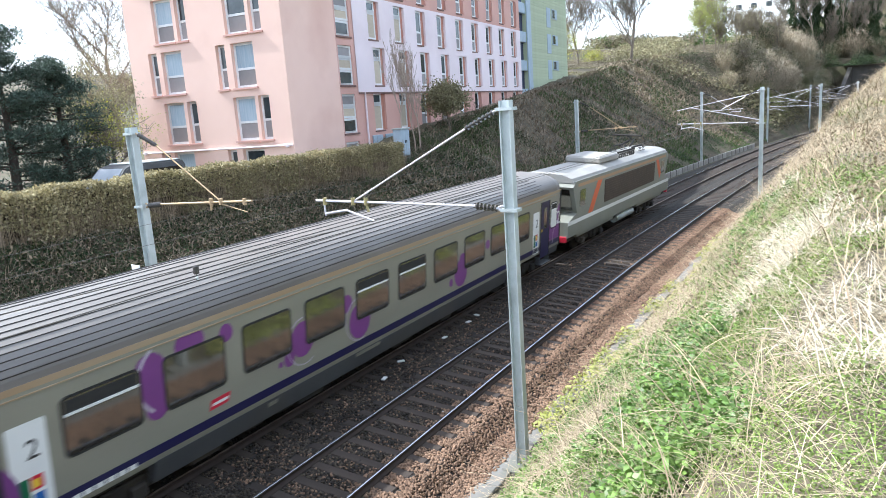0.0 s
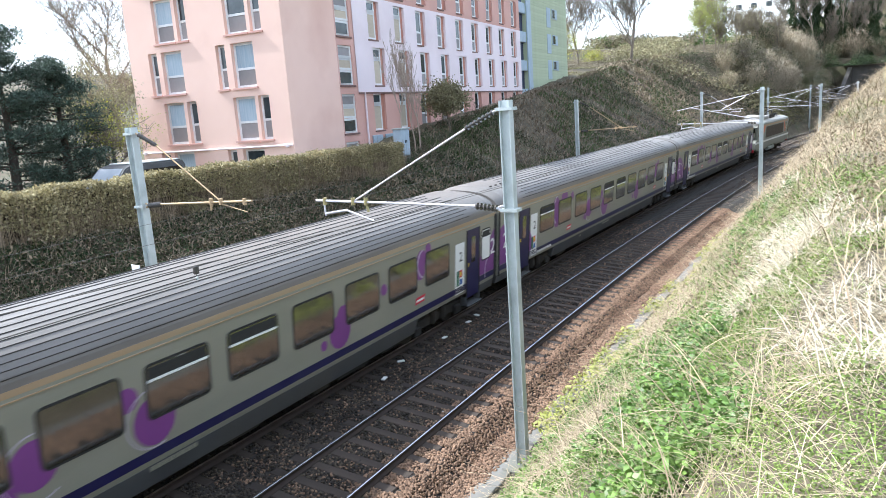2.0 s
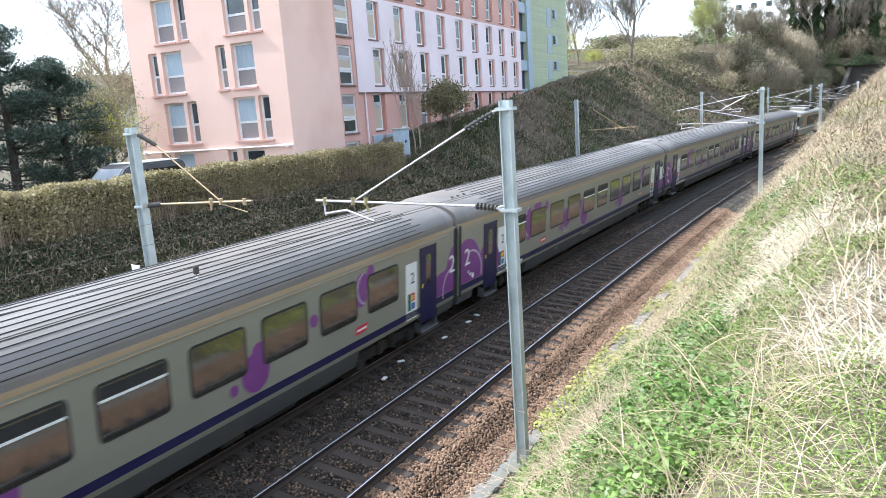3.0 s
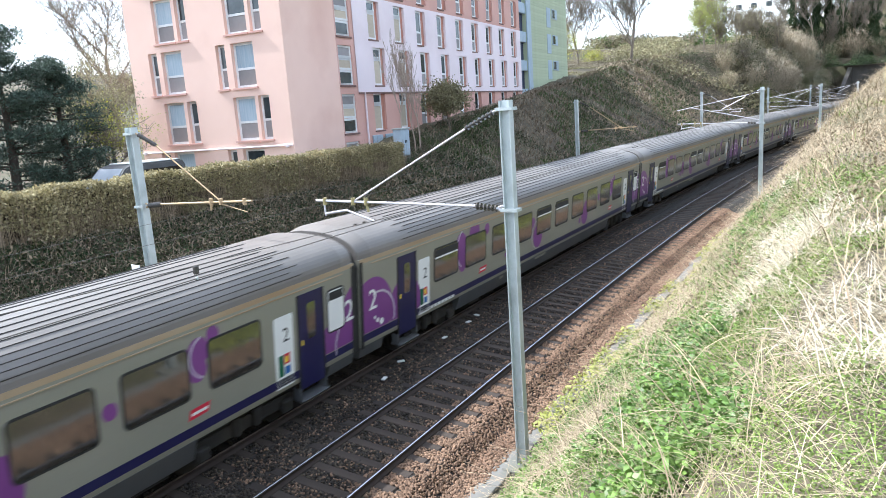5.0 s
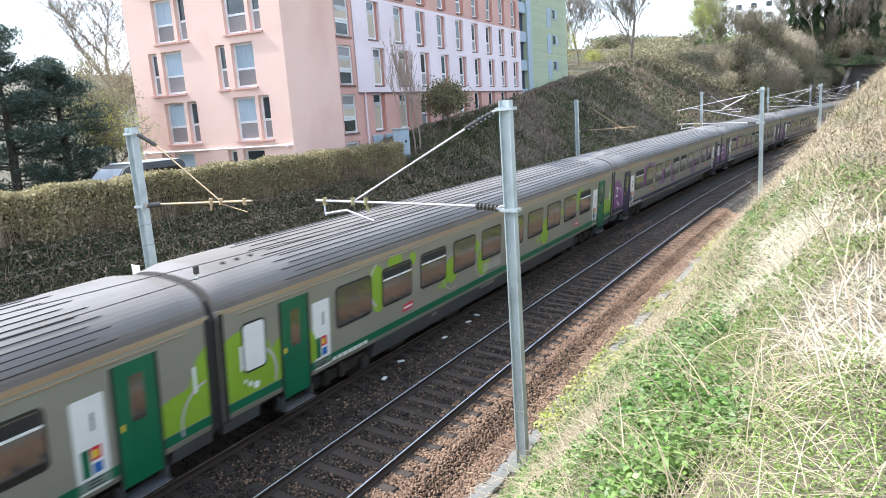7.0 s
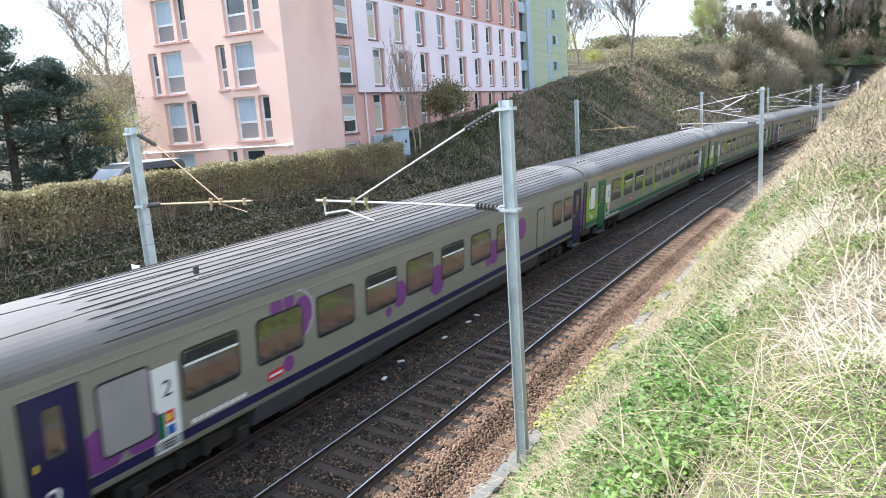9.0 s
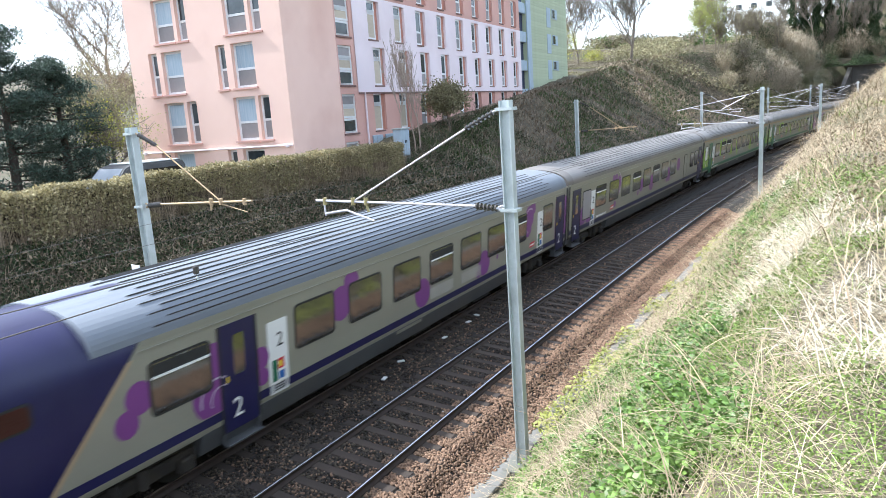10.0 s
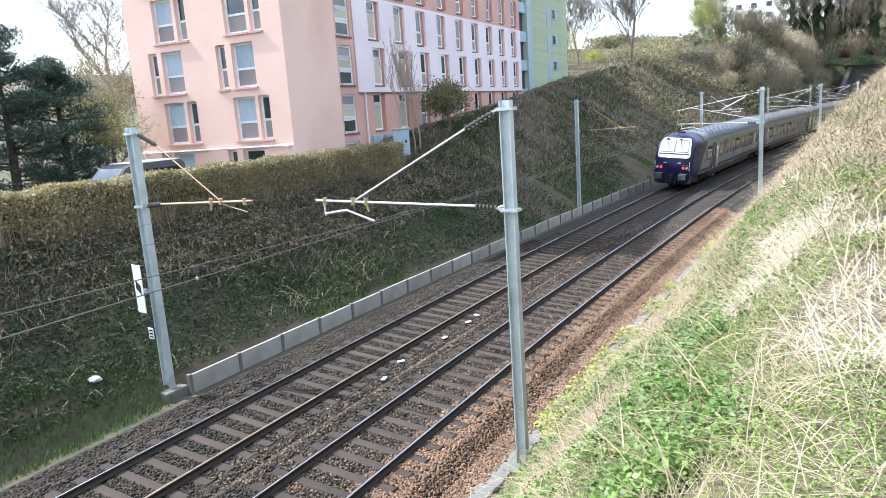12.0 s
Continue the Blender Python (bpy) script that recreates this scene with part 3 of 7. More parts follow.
    for xe, sg in ((x0, -1), (x1, 1)):
        if cab and sg < 0:
            continue
        g = [(-1.34, 0.9), (-1.34, 3.2), (-1.1, 3.55), (-0.6, 3.75), (0.6, 3.75), (1.1, 3.55), (1.34, 3.2), (1.34, 0.9)]
        tube_along_x("gangway", g, xe, xe + sg * 0.145, M_RUBBER, root)
        plate("end_seal", [(xe - sg * 0.0, 0.95), (xe - sg * 0.12, 0.95), (xe - sg * 0.12, 3.3), (xe - sg * 0.0, 3.3)], HW, 0.012, M_RUBBER, root)


def door(root, xc, w, mat_leaf, number=None, steps=True, mark=M_YELLOWF):
    d = plate("door", [(xc - w / 2, 0.78), (xc + w / 2, 0.78), (xc + w / 2, 3.08), (xc - w / 2, 3.08)], HW, 0.006, mat_leaf, root)
    plate("door_pane", rounded(xc - 0.14, xc + 0.16, 1.95, 2.82, 0.05), HW + 0.006, 0.004, M_COACHGLASS, d)
    plate("door_edge", [(xc - w / 2 - 0.06, 0.78), (xc - w / 2, 0.78), (xc - w / 2, 3.08), (xc - w / 2 - 0.06, 3.08)], HW, 0.012, M_RUBBER, d)
    plate("door_edge", [(xc + w / 2, 0.78), (xc + w / 2 + 0.06, 0.78), (xc + w / 2 + 0.06, 3.08), (xc + w / 2, 3.08)], HW, 0.012, M_RUBBER, d)
    plate("door_handle", [(xc - 0.36, 1.86), (xc - 0.31, 1.86), (xc - 0.31, 1.98), (xc - 0.36, 1.98)], HW + 0.006, 0.012, mark, d)
    if steps:
        bm = bmesh.new()
        box(bm, xc - 0.5, xc + 0.5, -HW - 0.10, -HW + 0.25, 0.50, 0.54, 0.008)
        box(bm, xc - 0.5, xc - 0.46, -HW - 0.02, -HW + 0.2, 0.5, 0.82)
        box(bm, xc + 0.46, xc + 0.5, -HW - 0.02, -HW + 0.2, 0.5, 0.82)
        part("step", bm, M_SKIRT, root)
    return d


def info_panel(root, x0, second=True):
    """White film strip with a class numeral and a small coloured square."""
    p = plate("class_panel", rounded(x0 - 0.06, x0 + 0.56, 1.08, 2.76, 0.05), HW, 0.003, M_OFFWHITE, root)
    lettering("2" if second else "1", x0 + 0.2, 2.15, 0.46, M_RUBBER, p, HW + 0.0045)
    plate("green_mark", [(x0 + 0.04, 1.36), (x0 + 0.2, 1.36), (x0 + 0.2, 1.86), (x0 + 0.04, 1.86)], HW + 0.003, 0.002, M_DKGREEN, p)
    plate("red_mark", [(x0 + 0.22, 1.62), (x0 + 0.42, 1.62), (x0 + 0.42, 1.86), (x0 + 0.22, 1.86)], HW + 0.003, 0.002, M_RED, p)
    plate("yellow_mark", [(x0 + 0.25, 1.66), (x0 + 0.36, 1.66), (x0 + 0.36, 1.80), (x0 + 0.25, 1.80)], HW + 0.005, 0.002, M_YELLOWF, p)
    plate("blue_mark", [(x0 + 0.24, 1.38), (x0 + 0.42, 1.38), (x0 + 0.42, 1.56), (x0 + 0.24, 1.56)], HW + 0.003, 0.002, M_BLUEF, p)
    for i in range(3):
        plate("text_bar", [(x0 + 0.1, 1.14 + 0.06 * i), (x0 + 0.4, 1.14 + 0.06 * i), (x0 + 0.4, 1.17 + 0.06 * i), (x0 + 0.1, 1.17 + 0.06 * i)], HW + 0.003, 0.002, M_SKIRT, p)


def logo(root, x, z):
    p = plate("operator_mark", [(x, z), (x + 0.50, z + 0.02), (x + 0.56, z + 0.22), (x + 0.06, z + 0.20)], HW, 0.003, M_RED, root)
    plate("mark_bar", [(x + 0.07, z + 0.07), (x + 0.48, z + 0.08), (x + 0.5, z + 0.14), (x + 0.09, z + 0.13)], HW + 0.003, 0.002, M_OFFWHITE, p)


def text_bars(root, x, z, n, w, material):
    for i in range(n):
        plate("lettering_bar", [(x + i * w * 1.25, z), (x + i * w * 1.25 + w, z), (x + i * w * 1.25 + w, z + 0.09), (x + i * w * 1.25, z + 0.09)], HW + 0.003, 0.002, material, root)


def bubbles(root, film, spots):
    for n, (x, z, r) in enumerate(spots):
        disc("bubble", x, z, r, HW + 0.004 + 0.0006 * (n % 4), film, root, zmin=1.33, zmax=3.17)


def plain_coach(name, film, stripe, second, label, vents, end_window=False):
    """Body from -13.05 to 13.05; +x is the way it travels."""
    root = tagged(empty(name), label, "railway coach", "coaches of the train")
    x0, x1 = -13.05, 13.05
    coach_shell(root, x0, x1, M_ROOF, M_TRIM, stripe)
    leaf = M_NAVY if second else M_DKGREEN
    w0 = x0 + 3.70
    for i in range(10):
        coach_window(root, w0 + 1.95 * i, w0 + 1.95 * i + 1.40, 1.90, 2.88, i in vents)
    # leading end: window, door, panel
    if end_window:
        coach_window(root, x1 - 1.10, x1 - 0.48, 1.86, 2.88, True, glass=M_OFFWHITE)
    # film behind the doors
    plate("end_film", [(x1 - 1.28, 1.33), (x1 - 0.06, 1.33), (x1 - 0.06, 2.80), (x1 - 0.20, 2.74), (x1 - 0.36, 2.60), (x1 - 0.50, 2.38), (x1 - 0.60, 2.10), (x1 - 0.80, 2.06), (x1 - 1.05, 2.04), (x1 - 1.28, 1.96)], HW, 0.002, film, root)
    door(root, x1 - 1.75, 0.86, leaf)
    info_panel(root, x1 - 2.95, second)
    lettering("2" if second else "1", x1 - (0.46 if second else 0.66), 1.92, 0.80, M_OFFWHITE, root, HW + 0.016)
    ring_plate("film_ring", x1 - 0.12, 1.36, 0.74, 0.05, 95, 195, HW + 0.006, M_LILAC, root)
    # trailing end
    disc("end_disc", x0 + 0.55, 1.85, 0.90, HW + 0.003, film, root, zmin=1.33, xmin=x0 + 0.1)
    disc("end_disc", x0 + 2.10, 1.6, 0.82, HW + 0.0036, film, root, zmin=1.33)
    ring_plate("film_ring", x0 + 0.80, 1.62, 0.76, 0.06, -20, 110, HW + 0.007, M_LILAC, root)
    lettering("2" if second else "1", x0 + 0.34, 1.92, 0.80, M_OFFWHITE, root, HW + 0.008)
    if not second:
        coach_window(root, x0 + 0.62, x0 + 1.22, 1.86, 2.88, False, glass=M_OFFWHITE)
    for dx, dz, r in ((0.62, 1.66, 0.045), (0.74, 1.56, 0.06), (0.92, 1.48, 0.085)):
        disc("white_dot", x0 + dx, dz, r, HW + 0.008, M_OFFWHITE, root)
    door(root, x0 + 2.18, 0.86, leaf)
    info_panel(root, x0 + 2.85, second)
    # bubbles along the side
    spots = []
    w = lambda i: w0 + 1.95 * i
    spots += [(w(1) - 0.30, 2.35, 0.30), (w(1) - 0.30, 2.75, 0.34), (w(1) - 0.22, 2.05, 0.24), (w(1) + 0.45, 3.0, 0.2), (w(1) + 0.75, 3.02, 0.2), (w(1) + 1.50, 2.92, 0.18)]
    spots += [(w(3) - 0.15, 2.05, 0.40), (w(3) - 0.62, 1.72, 0.17), (w(3) - 0.9, 1.68, 0.07)]
    spots += [(w(4) - 0.42, 2.42, 0.22), (w(4) + 0.10, 1.84, 0.45), (w(7) - 0.28, 1.80, 0.42), (w(7) - 0.15, 2.2, 0.22), (w(7) - 0.92, 1.62, 0.12)]
    spots += [(w(8) - 0.28, 2.35, 0.15), (w(9) - 0.26, 2.76, 0.27), (w(9) - 0.32, 2.40, 0.24), (w(9) + 0.12, 3.0, 0.16)]
    bubbles(root, film, spots)
    ring_plate("film_ring", w(1) + 0.1, 2.55, 0.72, 0.06, 120, 235, HW + 0.0075, M_LILAC, root)
    ring_plate("film_ring", w(3) - 0.1, 2.0, 0.58, 0.025, 90, 300, HW + 0.0075, M_LILAC, root)
    ring_plate("film_ring", w(9) - 0.05, 2.62, 0.46, 0.045, 110, 250, HW + 0.0075, M_LILAC, root)
    ring_plate("film_ring", w(4) + 0.08, 1.9, 0.58, 0.025, 100, 290, HW + 0.0075, M_LILAC, root)
    logo(root, w(1) + 0.95, 1.45)
    logo(root, w(9) - 0.62, 1.45)
    text_bars(root, x0 + 3.45, 1.10, 7, 0.17, M_OFFWHITE)
    text_bars(root, x0 + 11.4, 0.90, 8, 0.11, M_BODY)
    text_bars(root, x0 + 8.2, 0.86, 3, 0.08, M_BODY)
    if not second:
        for i in (4,):
            for j in range(6):
                plate("louvre", [(w(i), 1.45 + 0.055 * j), (w(i) + 1.45, 1.45 + 0.055 * j), (w(i) + 1.45, 1.475 + 0.055 * j), (w(i), 1.475 + 0.055 * j)], HW, 0.012, M_PALECONC, root)
    # roof slots at the leading end
    for yy in (-0.62, -0.2, 0.25):
        boxpart("roof_slot", (x1 - 2.9, x1 - 1.0, yy - 0.035, yy + 0.035, ROOF_TOP - 0.10, ROOF_TOP - 0.01 - 0.09 * abs(yy)), M_ROOFSEAM, root, 0.01)
    for i in range(3):
        bm = bmesh.new()
        bar(bm, (x0 + 1.0 + 0.4 * i, -0.55, ROOF_TOP - 0.12), (x0 + 1.0 + 0.4 * i, -0.55, ROOF_TOP + 0.0), 0.05, n=10)
        part("roof_vent", bm, M_UNDER, root)
    return root


def steel_coach(name, label):
    """Second-class coach with end doors, ten windows and louvres."""
    root = tagged(empty(name), label, "railway coach", "coaches of the train")
    x0, x1 = -13.40, 13.05
    w = lambda i: x0 + 3.50 + 1.95 * i
    coach_shell(root, x0, x1, M_ROOF, M_BODY, M_NAVY)
    for i in range(8):
        coach_window(root, w(i), w(i) + 1.38, 1.90, 2.86, i in (0, 3, 5))
    coach_window(root, x0 + 1.75, x0 + 2.75, 1.55, 2.85, False, glass=M_GREYPANEL)
    door(root, x0 + 0.95, 0.9, M_NAVY)
    lettering("2", x0 + 0.7, 1.05, 0.6, M_OFFWHITE, root, HW + 0.012)
    disc("end_disc", x0 + 1.75, 1.7, 0.42, HW + 0.004, M_PURPLE, root, zmin=1.33)
    disc("end_disc", x0 + 2.55, 1.65, 0.40, HW + 0.0046, M_PURPLE, root, zmin=1.33)
    info_panel(root, x0 + 2.80)
    coach_window(root, x1 - 5.6, x1 - 4.9, 1.3, 2.85, False, glass=M_BODY)
    for k in (3.9, 2.6):
        coach_window(root, x1 - k, x1 - k + 0.95, 1.9, 2.85, False)
    door(root, x1 - 0.95, 0.9, M_NAVY)
    plate("end_film", [(x1 - 1.5, 1.33), (x1 - 0.1, 1.33), (x1 - 0.1, 2.5), (x1 - 1.5, 2.5)], HW, 0.002, M_PURPLE, root)
    spots = [(w(1) + 1.46, 2.7, 0.34), (w(1) + 1.36, 2.35, 0.25), (w(1) + 0.6, 3.02, 0.2), (w(1) + 1.0, 3.04, 0.18), (w(1) + 0.9, 1.62, 0.18), (w(3) + 1.55, 2.05, 0.36), (w(3) + 1.0, 1.68, 0.14), (w(4) + 1.65, 1.95, 0.45), (w(7) - 0.25, 2.0, 0.42), (w(7) - 0.7, 1.7, 0.15), (w(8) + 0.2, 2.4, 0.4)]
    bubbles(root, M_PURPLE, spots)
    ring_plate("film_ring", w(1) + 1.2, 2.65, 0.62, 0.05, -60, 80, HW + 0.008, M_LILAC, root)
    logo(root, w(1) + 0.2, 1.42)
    text_bars(root, x0 + 3.6, 1.36, 9, 0.13, M_OFFWHITE)
    return root


def cab_coach(name, label):
    """Trailing driving coach: the raked cab faces -x."""
    root = tagged(empty(name), label, "railway coach", "coaches of the train")
    x0, x1 = -13.05, 12.70
    # cab shell, drawn from stations
    body0 = x0 + 3.0
    sides = [(-HW + 0.03, 0.98), (-HW, 1.10), (-HW, 3.18), (-HW + 0.01, 3.36), (HW - 0.01, 3.36), (HW, 3.18), (HW, 1.10), (HW - 0.03, 0.98)]
    coach_shell(root, x0, x1, M_ROOFCLEAN, M_BODY, M_NAVY, cab=True)
    bodies = [o for o in root.children if o.name.startswith("body") or o.name.startswith("underframe")]
    for o in bodies:
        for v in o.data.vertices:
            if v.co.x < x0 + 1.0:
                v.co.x = x0 + 1.93 + max(0.0, v.co.z - 1.0) * 0.93
    # nose: rings from the raked front back to a slanted joint with the coach side
    sect = [(-1.0, 0.45), (-1.30, 0.72), (-HW, 1.10), (-HW, 1.7), (-HW, 2.3), (-HW, 3.0), (-1.38, 3.36), (-1.22, 3.62), (-0.95, 3.82), (-0.55, 3.99), (0, 4.065), (0.55, 3.99), (0.95, 3.82), (1.22, 3.62), (1.38, 3.36), (HW, 3.0), (HW, 2.3), (HW, 1.7), (HW, 1.10), (1.30, 0.72), (1.0, 0.45)]

    def front_x(z):
        return x0 + (0.0 if z < 2.2 else (z - 2.2) * 0.60 + 0.0) + 0.02
    rings = []
    for t, ky, kz in ((0.0, 0.875, 0.945), (0.05, 0.93, 0.972), (0.15, 0.972, 0.99), (0.34, 1.0, 1.0), (1.0, 1.0, 1.0)):
        ring = []
        for y, z in sect:
            zz = 0.62 + (z - 0.62) * kz
            fx = front_x(zz)
            end = x0 + 1.9 + max(0.0, zz - 1.0) * 0.93
            x = end if t == 1.0 else fx + t * 1.6
            ring.append((x, y * ky * 1.004, zz))
        rings.append(ring)
    V = [p for r in rings for p in r]
    k = len(sect)
    F = [(i * k + j, i * k + (j + 1) % k, (i + 1) * k + (j + 1) % k, (i + 1) * k + j) for i in range(len(rings) - 1) for j in range(k)]
    F.append(tuple(range(k))[::-1])
    nose = raw("cab_nose", V, F, M_NAVY, root, True, label="dark blue driving cab")
    bm = bmesh.new()
    bm.from_mesh(nose.data)
    bmesh.ops.recalc_face_normals(bm, faces=bm.faces)
    bm.to_mesh(nose.data)
    bm.free()

    def on_front(y, z, out=0.03):
        return (front_x(z) - out, y, z)

    def front_plate(nm, pts, out, material, parent, label=""):
        V = [on_front(y, z, out) for y, z in pts] + [on_front(y, z, out - 0.10) for y, z in pts]
        n = len(pts)
        V.append(on_front(0.0, sum(z for y, z in pts) / n, out))
        V[-1] = (sum(v[0] for v in V[:n]) / n - 0.02, sum(y for y, z in pts) / n, sum(z for y, z in pts) / n)
        F = [(j, (j + 1) % n, 2 * n) for j in range(n)] + [(j, (j + 1) % n, n + (j + 1) % n, n + j) for j in range(n)]
        o = raw(nm, V, F, material, parent, label=label)
        b = bmesh.new()
        b.from_mesh(o.data)
        bmesh.ops.recalc_face_normals(b, faces=b.faces)
        b.to_mesh(o.data)
        b.free()
        return o

    def taper(ya, yb, za, zb, r, pinch):
        return [(y * (1 - pinch * (z - za)), z) for y, z in rounded(ya, yb, za, zb, r, 5)]
    surround = front_plate("windscreen_surround", taper(-1.2, 1.2, 2.36, 3.74, 0.26, 0.10), 0.03, M_OFFWHITE, root, "white windscreen surround")
    for ya, yb in ((-0.98, -0.03), (0.03, 0.98)):
        front_plate("windscreen_seal", taper(ya - 0.025, yb + 0.025, 2.755, 3.605, 0.06, 0.09), 0.062, M_RUBBER, surround)
        front_plate("windscreen", taper(ya, yb, 2.78, 3.58, 0.05, 0.09), 0.074, M_SCREEN, surround)
    front_plate("grab_bar", taper(-1.1, 1.1, 2.62, 2.68, 0.02, 0.0), 0.085, M_RUBBER, surround)
    for y in (-0.45, 0.5):
        bm = bmesh.new()
        bar(bm, on_front(y + 0.15, 3.56, 0.11), on_front(y - 0.1, 3.0, 0.11), 0.014, n=6)
        box(bm, front_x(3.62) - 0.12, front_x(3.62), y + 0.06, y + 0.24, 3.6, 3.7)
        part("wiper", bm, M_RUBBER, surround)
    for sy in (-1, 1):
        boxpart("lamp_shelf", (x0 - 0.10, x0 + 0.05, sy * 0.92 - 0.26, sy * 0.92 + 0.26, 1.80, 1.85), M_SKIRT, root, 0.01)
        for dy, nm, mt in ((0.14, "headlamp", M_LAMPGLASS), (-0.12, "tail_lamp", M_TAIL)):
            bm = bmesh.new()
            bar(bm, (x0 + 0.04, sy * (0.92 + dy), 1.66), (x0 - 0.05, sy * (0.92 + dy), 1.66), 0.085, n=16)
            part(nm, bm, mt, root)
        bm = bmesh.new()
        bar(bm, (x0 + 0.1, sy * 0.88, 1.05), (x0 - 0.42, sy * 0.88, 1.05), 0.11, n=12)
        box(bm, x0 - 0.50, x0 - 0.42, sy * 0.88 - 0.30, sy * 0.88 + 0.30, 0.80, 1.22, 0.06)
        part("buffer", bm, M_BUFFER, root)
        boxpart("buffer_step", (x0 - 0.46, x0, sy * 0.88 - 0.27, sy * 0.88 + 0.27, 1.235, 1.255), M_SKIRT, root)
        boxpart("handrail_step", (x0 - 0.14, x0 + 0.02, sy * 0.5 - 0.1, sy * 0.5 + 0.1, 2.0, 2.03), M_OFFWHITE, root)
        bm = bmesh.new()
        bar(bm, (x0 - 0.03, sy * 1.24, 1.5), (x0 - 0.03, sy * 1.24, 2.15), 0.016, n=6)
        part("grab_rail", bm, M_OFFWHITE, root)
    bm = bmesh.new()
    box(bm, x0 - 0.35, x0 + 0.05, -0.1, 0.1, 0.85, 1.15, 0.03)
    bar(bm, (x0 - 0.3, 0, 0.95), (x0 - 0.3, 0, 0.55), 0.04)
    bar(bm, (x0 - 0.1, 0.35, 1.1), (x0 - 0.25, 0.3, 0.55), 0.035)
    bar(bm, (x0 - 0.1, -0.35, 1.1), (x0 - 0.25, -0.3, 0.55), 0.035)
    part("coupling_hook", bm, M_UNDER, root)
    tube_along_x("cab_valance", [(-HW + 0.02, 1.05), (-HW + 0.16, 0.52), (HW - 0.16, 0.52), (HW - 0.02, 1.05)], x0 + 0.1, x0 + 2.1, M_SKIRT, root)
    # slanted blue edge over the side, cab side window
    plate("slanted_edge", [(x0 + 1.9, 0.995), (x0 + 2.02, 0.995), (x0 + 3.95, 3.08), (x0 + 3.83, 3.08)], HW, 0.008, M_TRIM, root)
    coach_window(root, x0 + 1.45, x0 + 2.1, 2.66, 3.02, False, y=HW + 0.006, glass=M_REDGLASS)
    for i, wx in enumerate((4.25, 8.1, 10.1, 12.1, 14.05, 16.0, 17.95, 19.9)):
        coach_window(root, x0 + wx, x0 + wx + 1.35, 1.90, 2.88, i in (0, 4, 7))
    coach_window(root, x1 - 2.75, x1 - 1.75, 1.9, 2.88, False)
    door(root, x0 + 6.35, 0.95, M_NAVY)
    lettering("2", x0 + 6.1, 1.05, 0.6, M_OFFWHITE, root, HW + 0.012)
    info_panel(root, x0 + 7.25)
    door(root, x1 - 0.85, 0.9, M_NAVY)
    lettering("2", x1 - 1.05, 1.05, 0.6, M_OFFWHITE, root, HW + 0.012)
    info_panel(root, x1 - 3.3)
    plate("end_film", [(x1 - 1.4, 1.33), (x1 - 0.1, 1.33), (x1 - 0.1, 3.0), (x1 - 1.4, 2.9)], HW, 0.002, M_PURPLE, root)
    spots = [(x0 + 4.0, 2.35, 0.3), (x0 + 3.7, 1.95, 0.25), (x0 + 5.7, 2.5, 0.3), (x0 + 5.6, 1.75, 0.48), (x0 + 6.98, 2.05, 0.24), (x0 + 7.0, 1.62, 0.19), (x0 + 9.75, 2.5, 0.42), (x0 + 10.2, 2.95, 0.3), (x0 + 13.6, 1.75, 0.42), (x0 + 17.65, 1.75, 0.42), (x0 + 17.2, 1.45, 0.13), (x0 + 18.7, 1.75, 0.08), (x0 + 19.6, 2.35, 0.17), (x0 + 19.9, 3.02, 0.16), (x0 + 21.55, 2.7, 0.42), (x0 + 21.45, 2.25, 0.3), (x0 + 21.9, 3.0, 0.25)]
    bubbles(root, M_PURPLE, spots)
    ring_plate("film_ring", x0 + 5.75, 1.62, 0.46, 0.04, 60, 190, HW + 0.008, M_LILAC, root)
    ring_plate("film_ring", x0 + 5.85, 1.58, 0.30, 0.03, 60, 200, HW + 0.008, M_LILAC, root)
    ring_plate("film_ring", x0 + 21.6, 2.55, 0.5, 0.05, 60, 250, HW + 0.008, M_LILAC, root)
    for wx in (14.05, 16.0):
        for j in range(6):
            plate("louvre", [(x0 + wx, 1.42 + 0.06 * j), (x0 + wx + 1.4, 1.42 + 0.06 * j), (x0 + wx + 1.4, 1.448 + 0.06 * j), (x0 + wx, 1.448 + 0.06 * j)], HW, 0.012, M_PALECONC, root)
    logo(root, x0 + 21.6, 1.45)
    text_bars(root, x0 + 12.2, 0.9, 9, 0.12, M_BODY)
    bm = bmesh.new()
    box(bm, x0 + 1.7, x0 + 2.1, -0.25, 0.25, 4.02, 4.16, 0.04)
    part("roof_horn", bm, M_UNDER, root)
    return root


# windscreen glass with the sky's glare put into a pale base colour
M_SCREEN = mat("sky_glare_windscreen", (0.34, 0.37, 0.41), (0.42, 0.45, 0.49), rough=0.04, scale=1.2, fine=5, bump=0.0, ior=2.0)
M_BUFFER = mat("dark_grey_buffer", (0.075, 0.078, 0.085), (0.055, 0.058, 0.062), rough=0.6, scale=4, fine=40, bump=0.1)
M_REDGLASS = mat("dark_red_blind", (0.045, 0.008, 0.008), (0.03, 0.006, 0.006), rough=0.3, scale=3, fine=40, bump=0.0)
M_LAMPGLASS = mat("clear_lamp_glass", (0.55, 0.55, 0.58), (0.65, 0.65, 0.68), rough=0.1, scale=5, fine=40, bump=0.0)


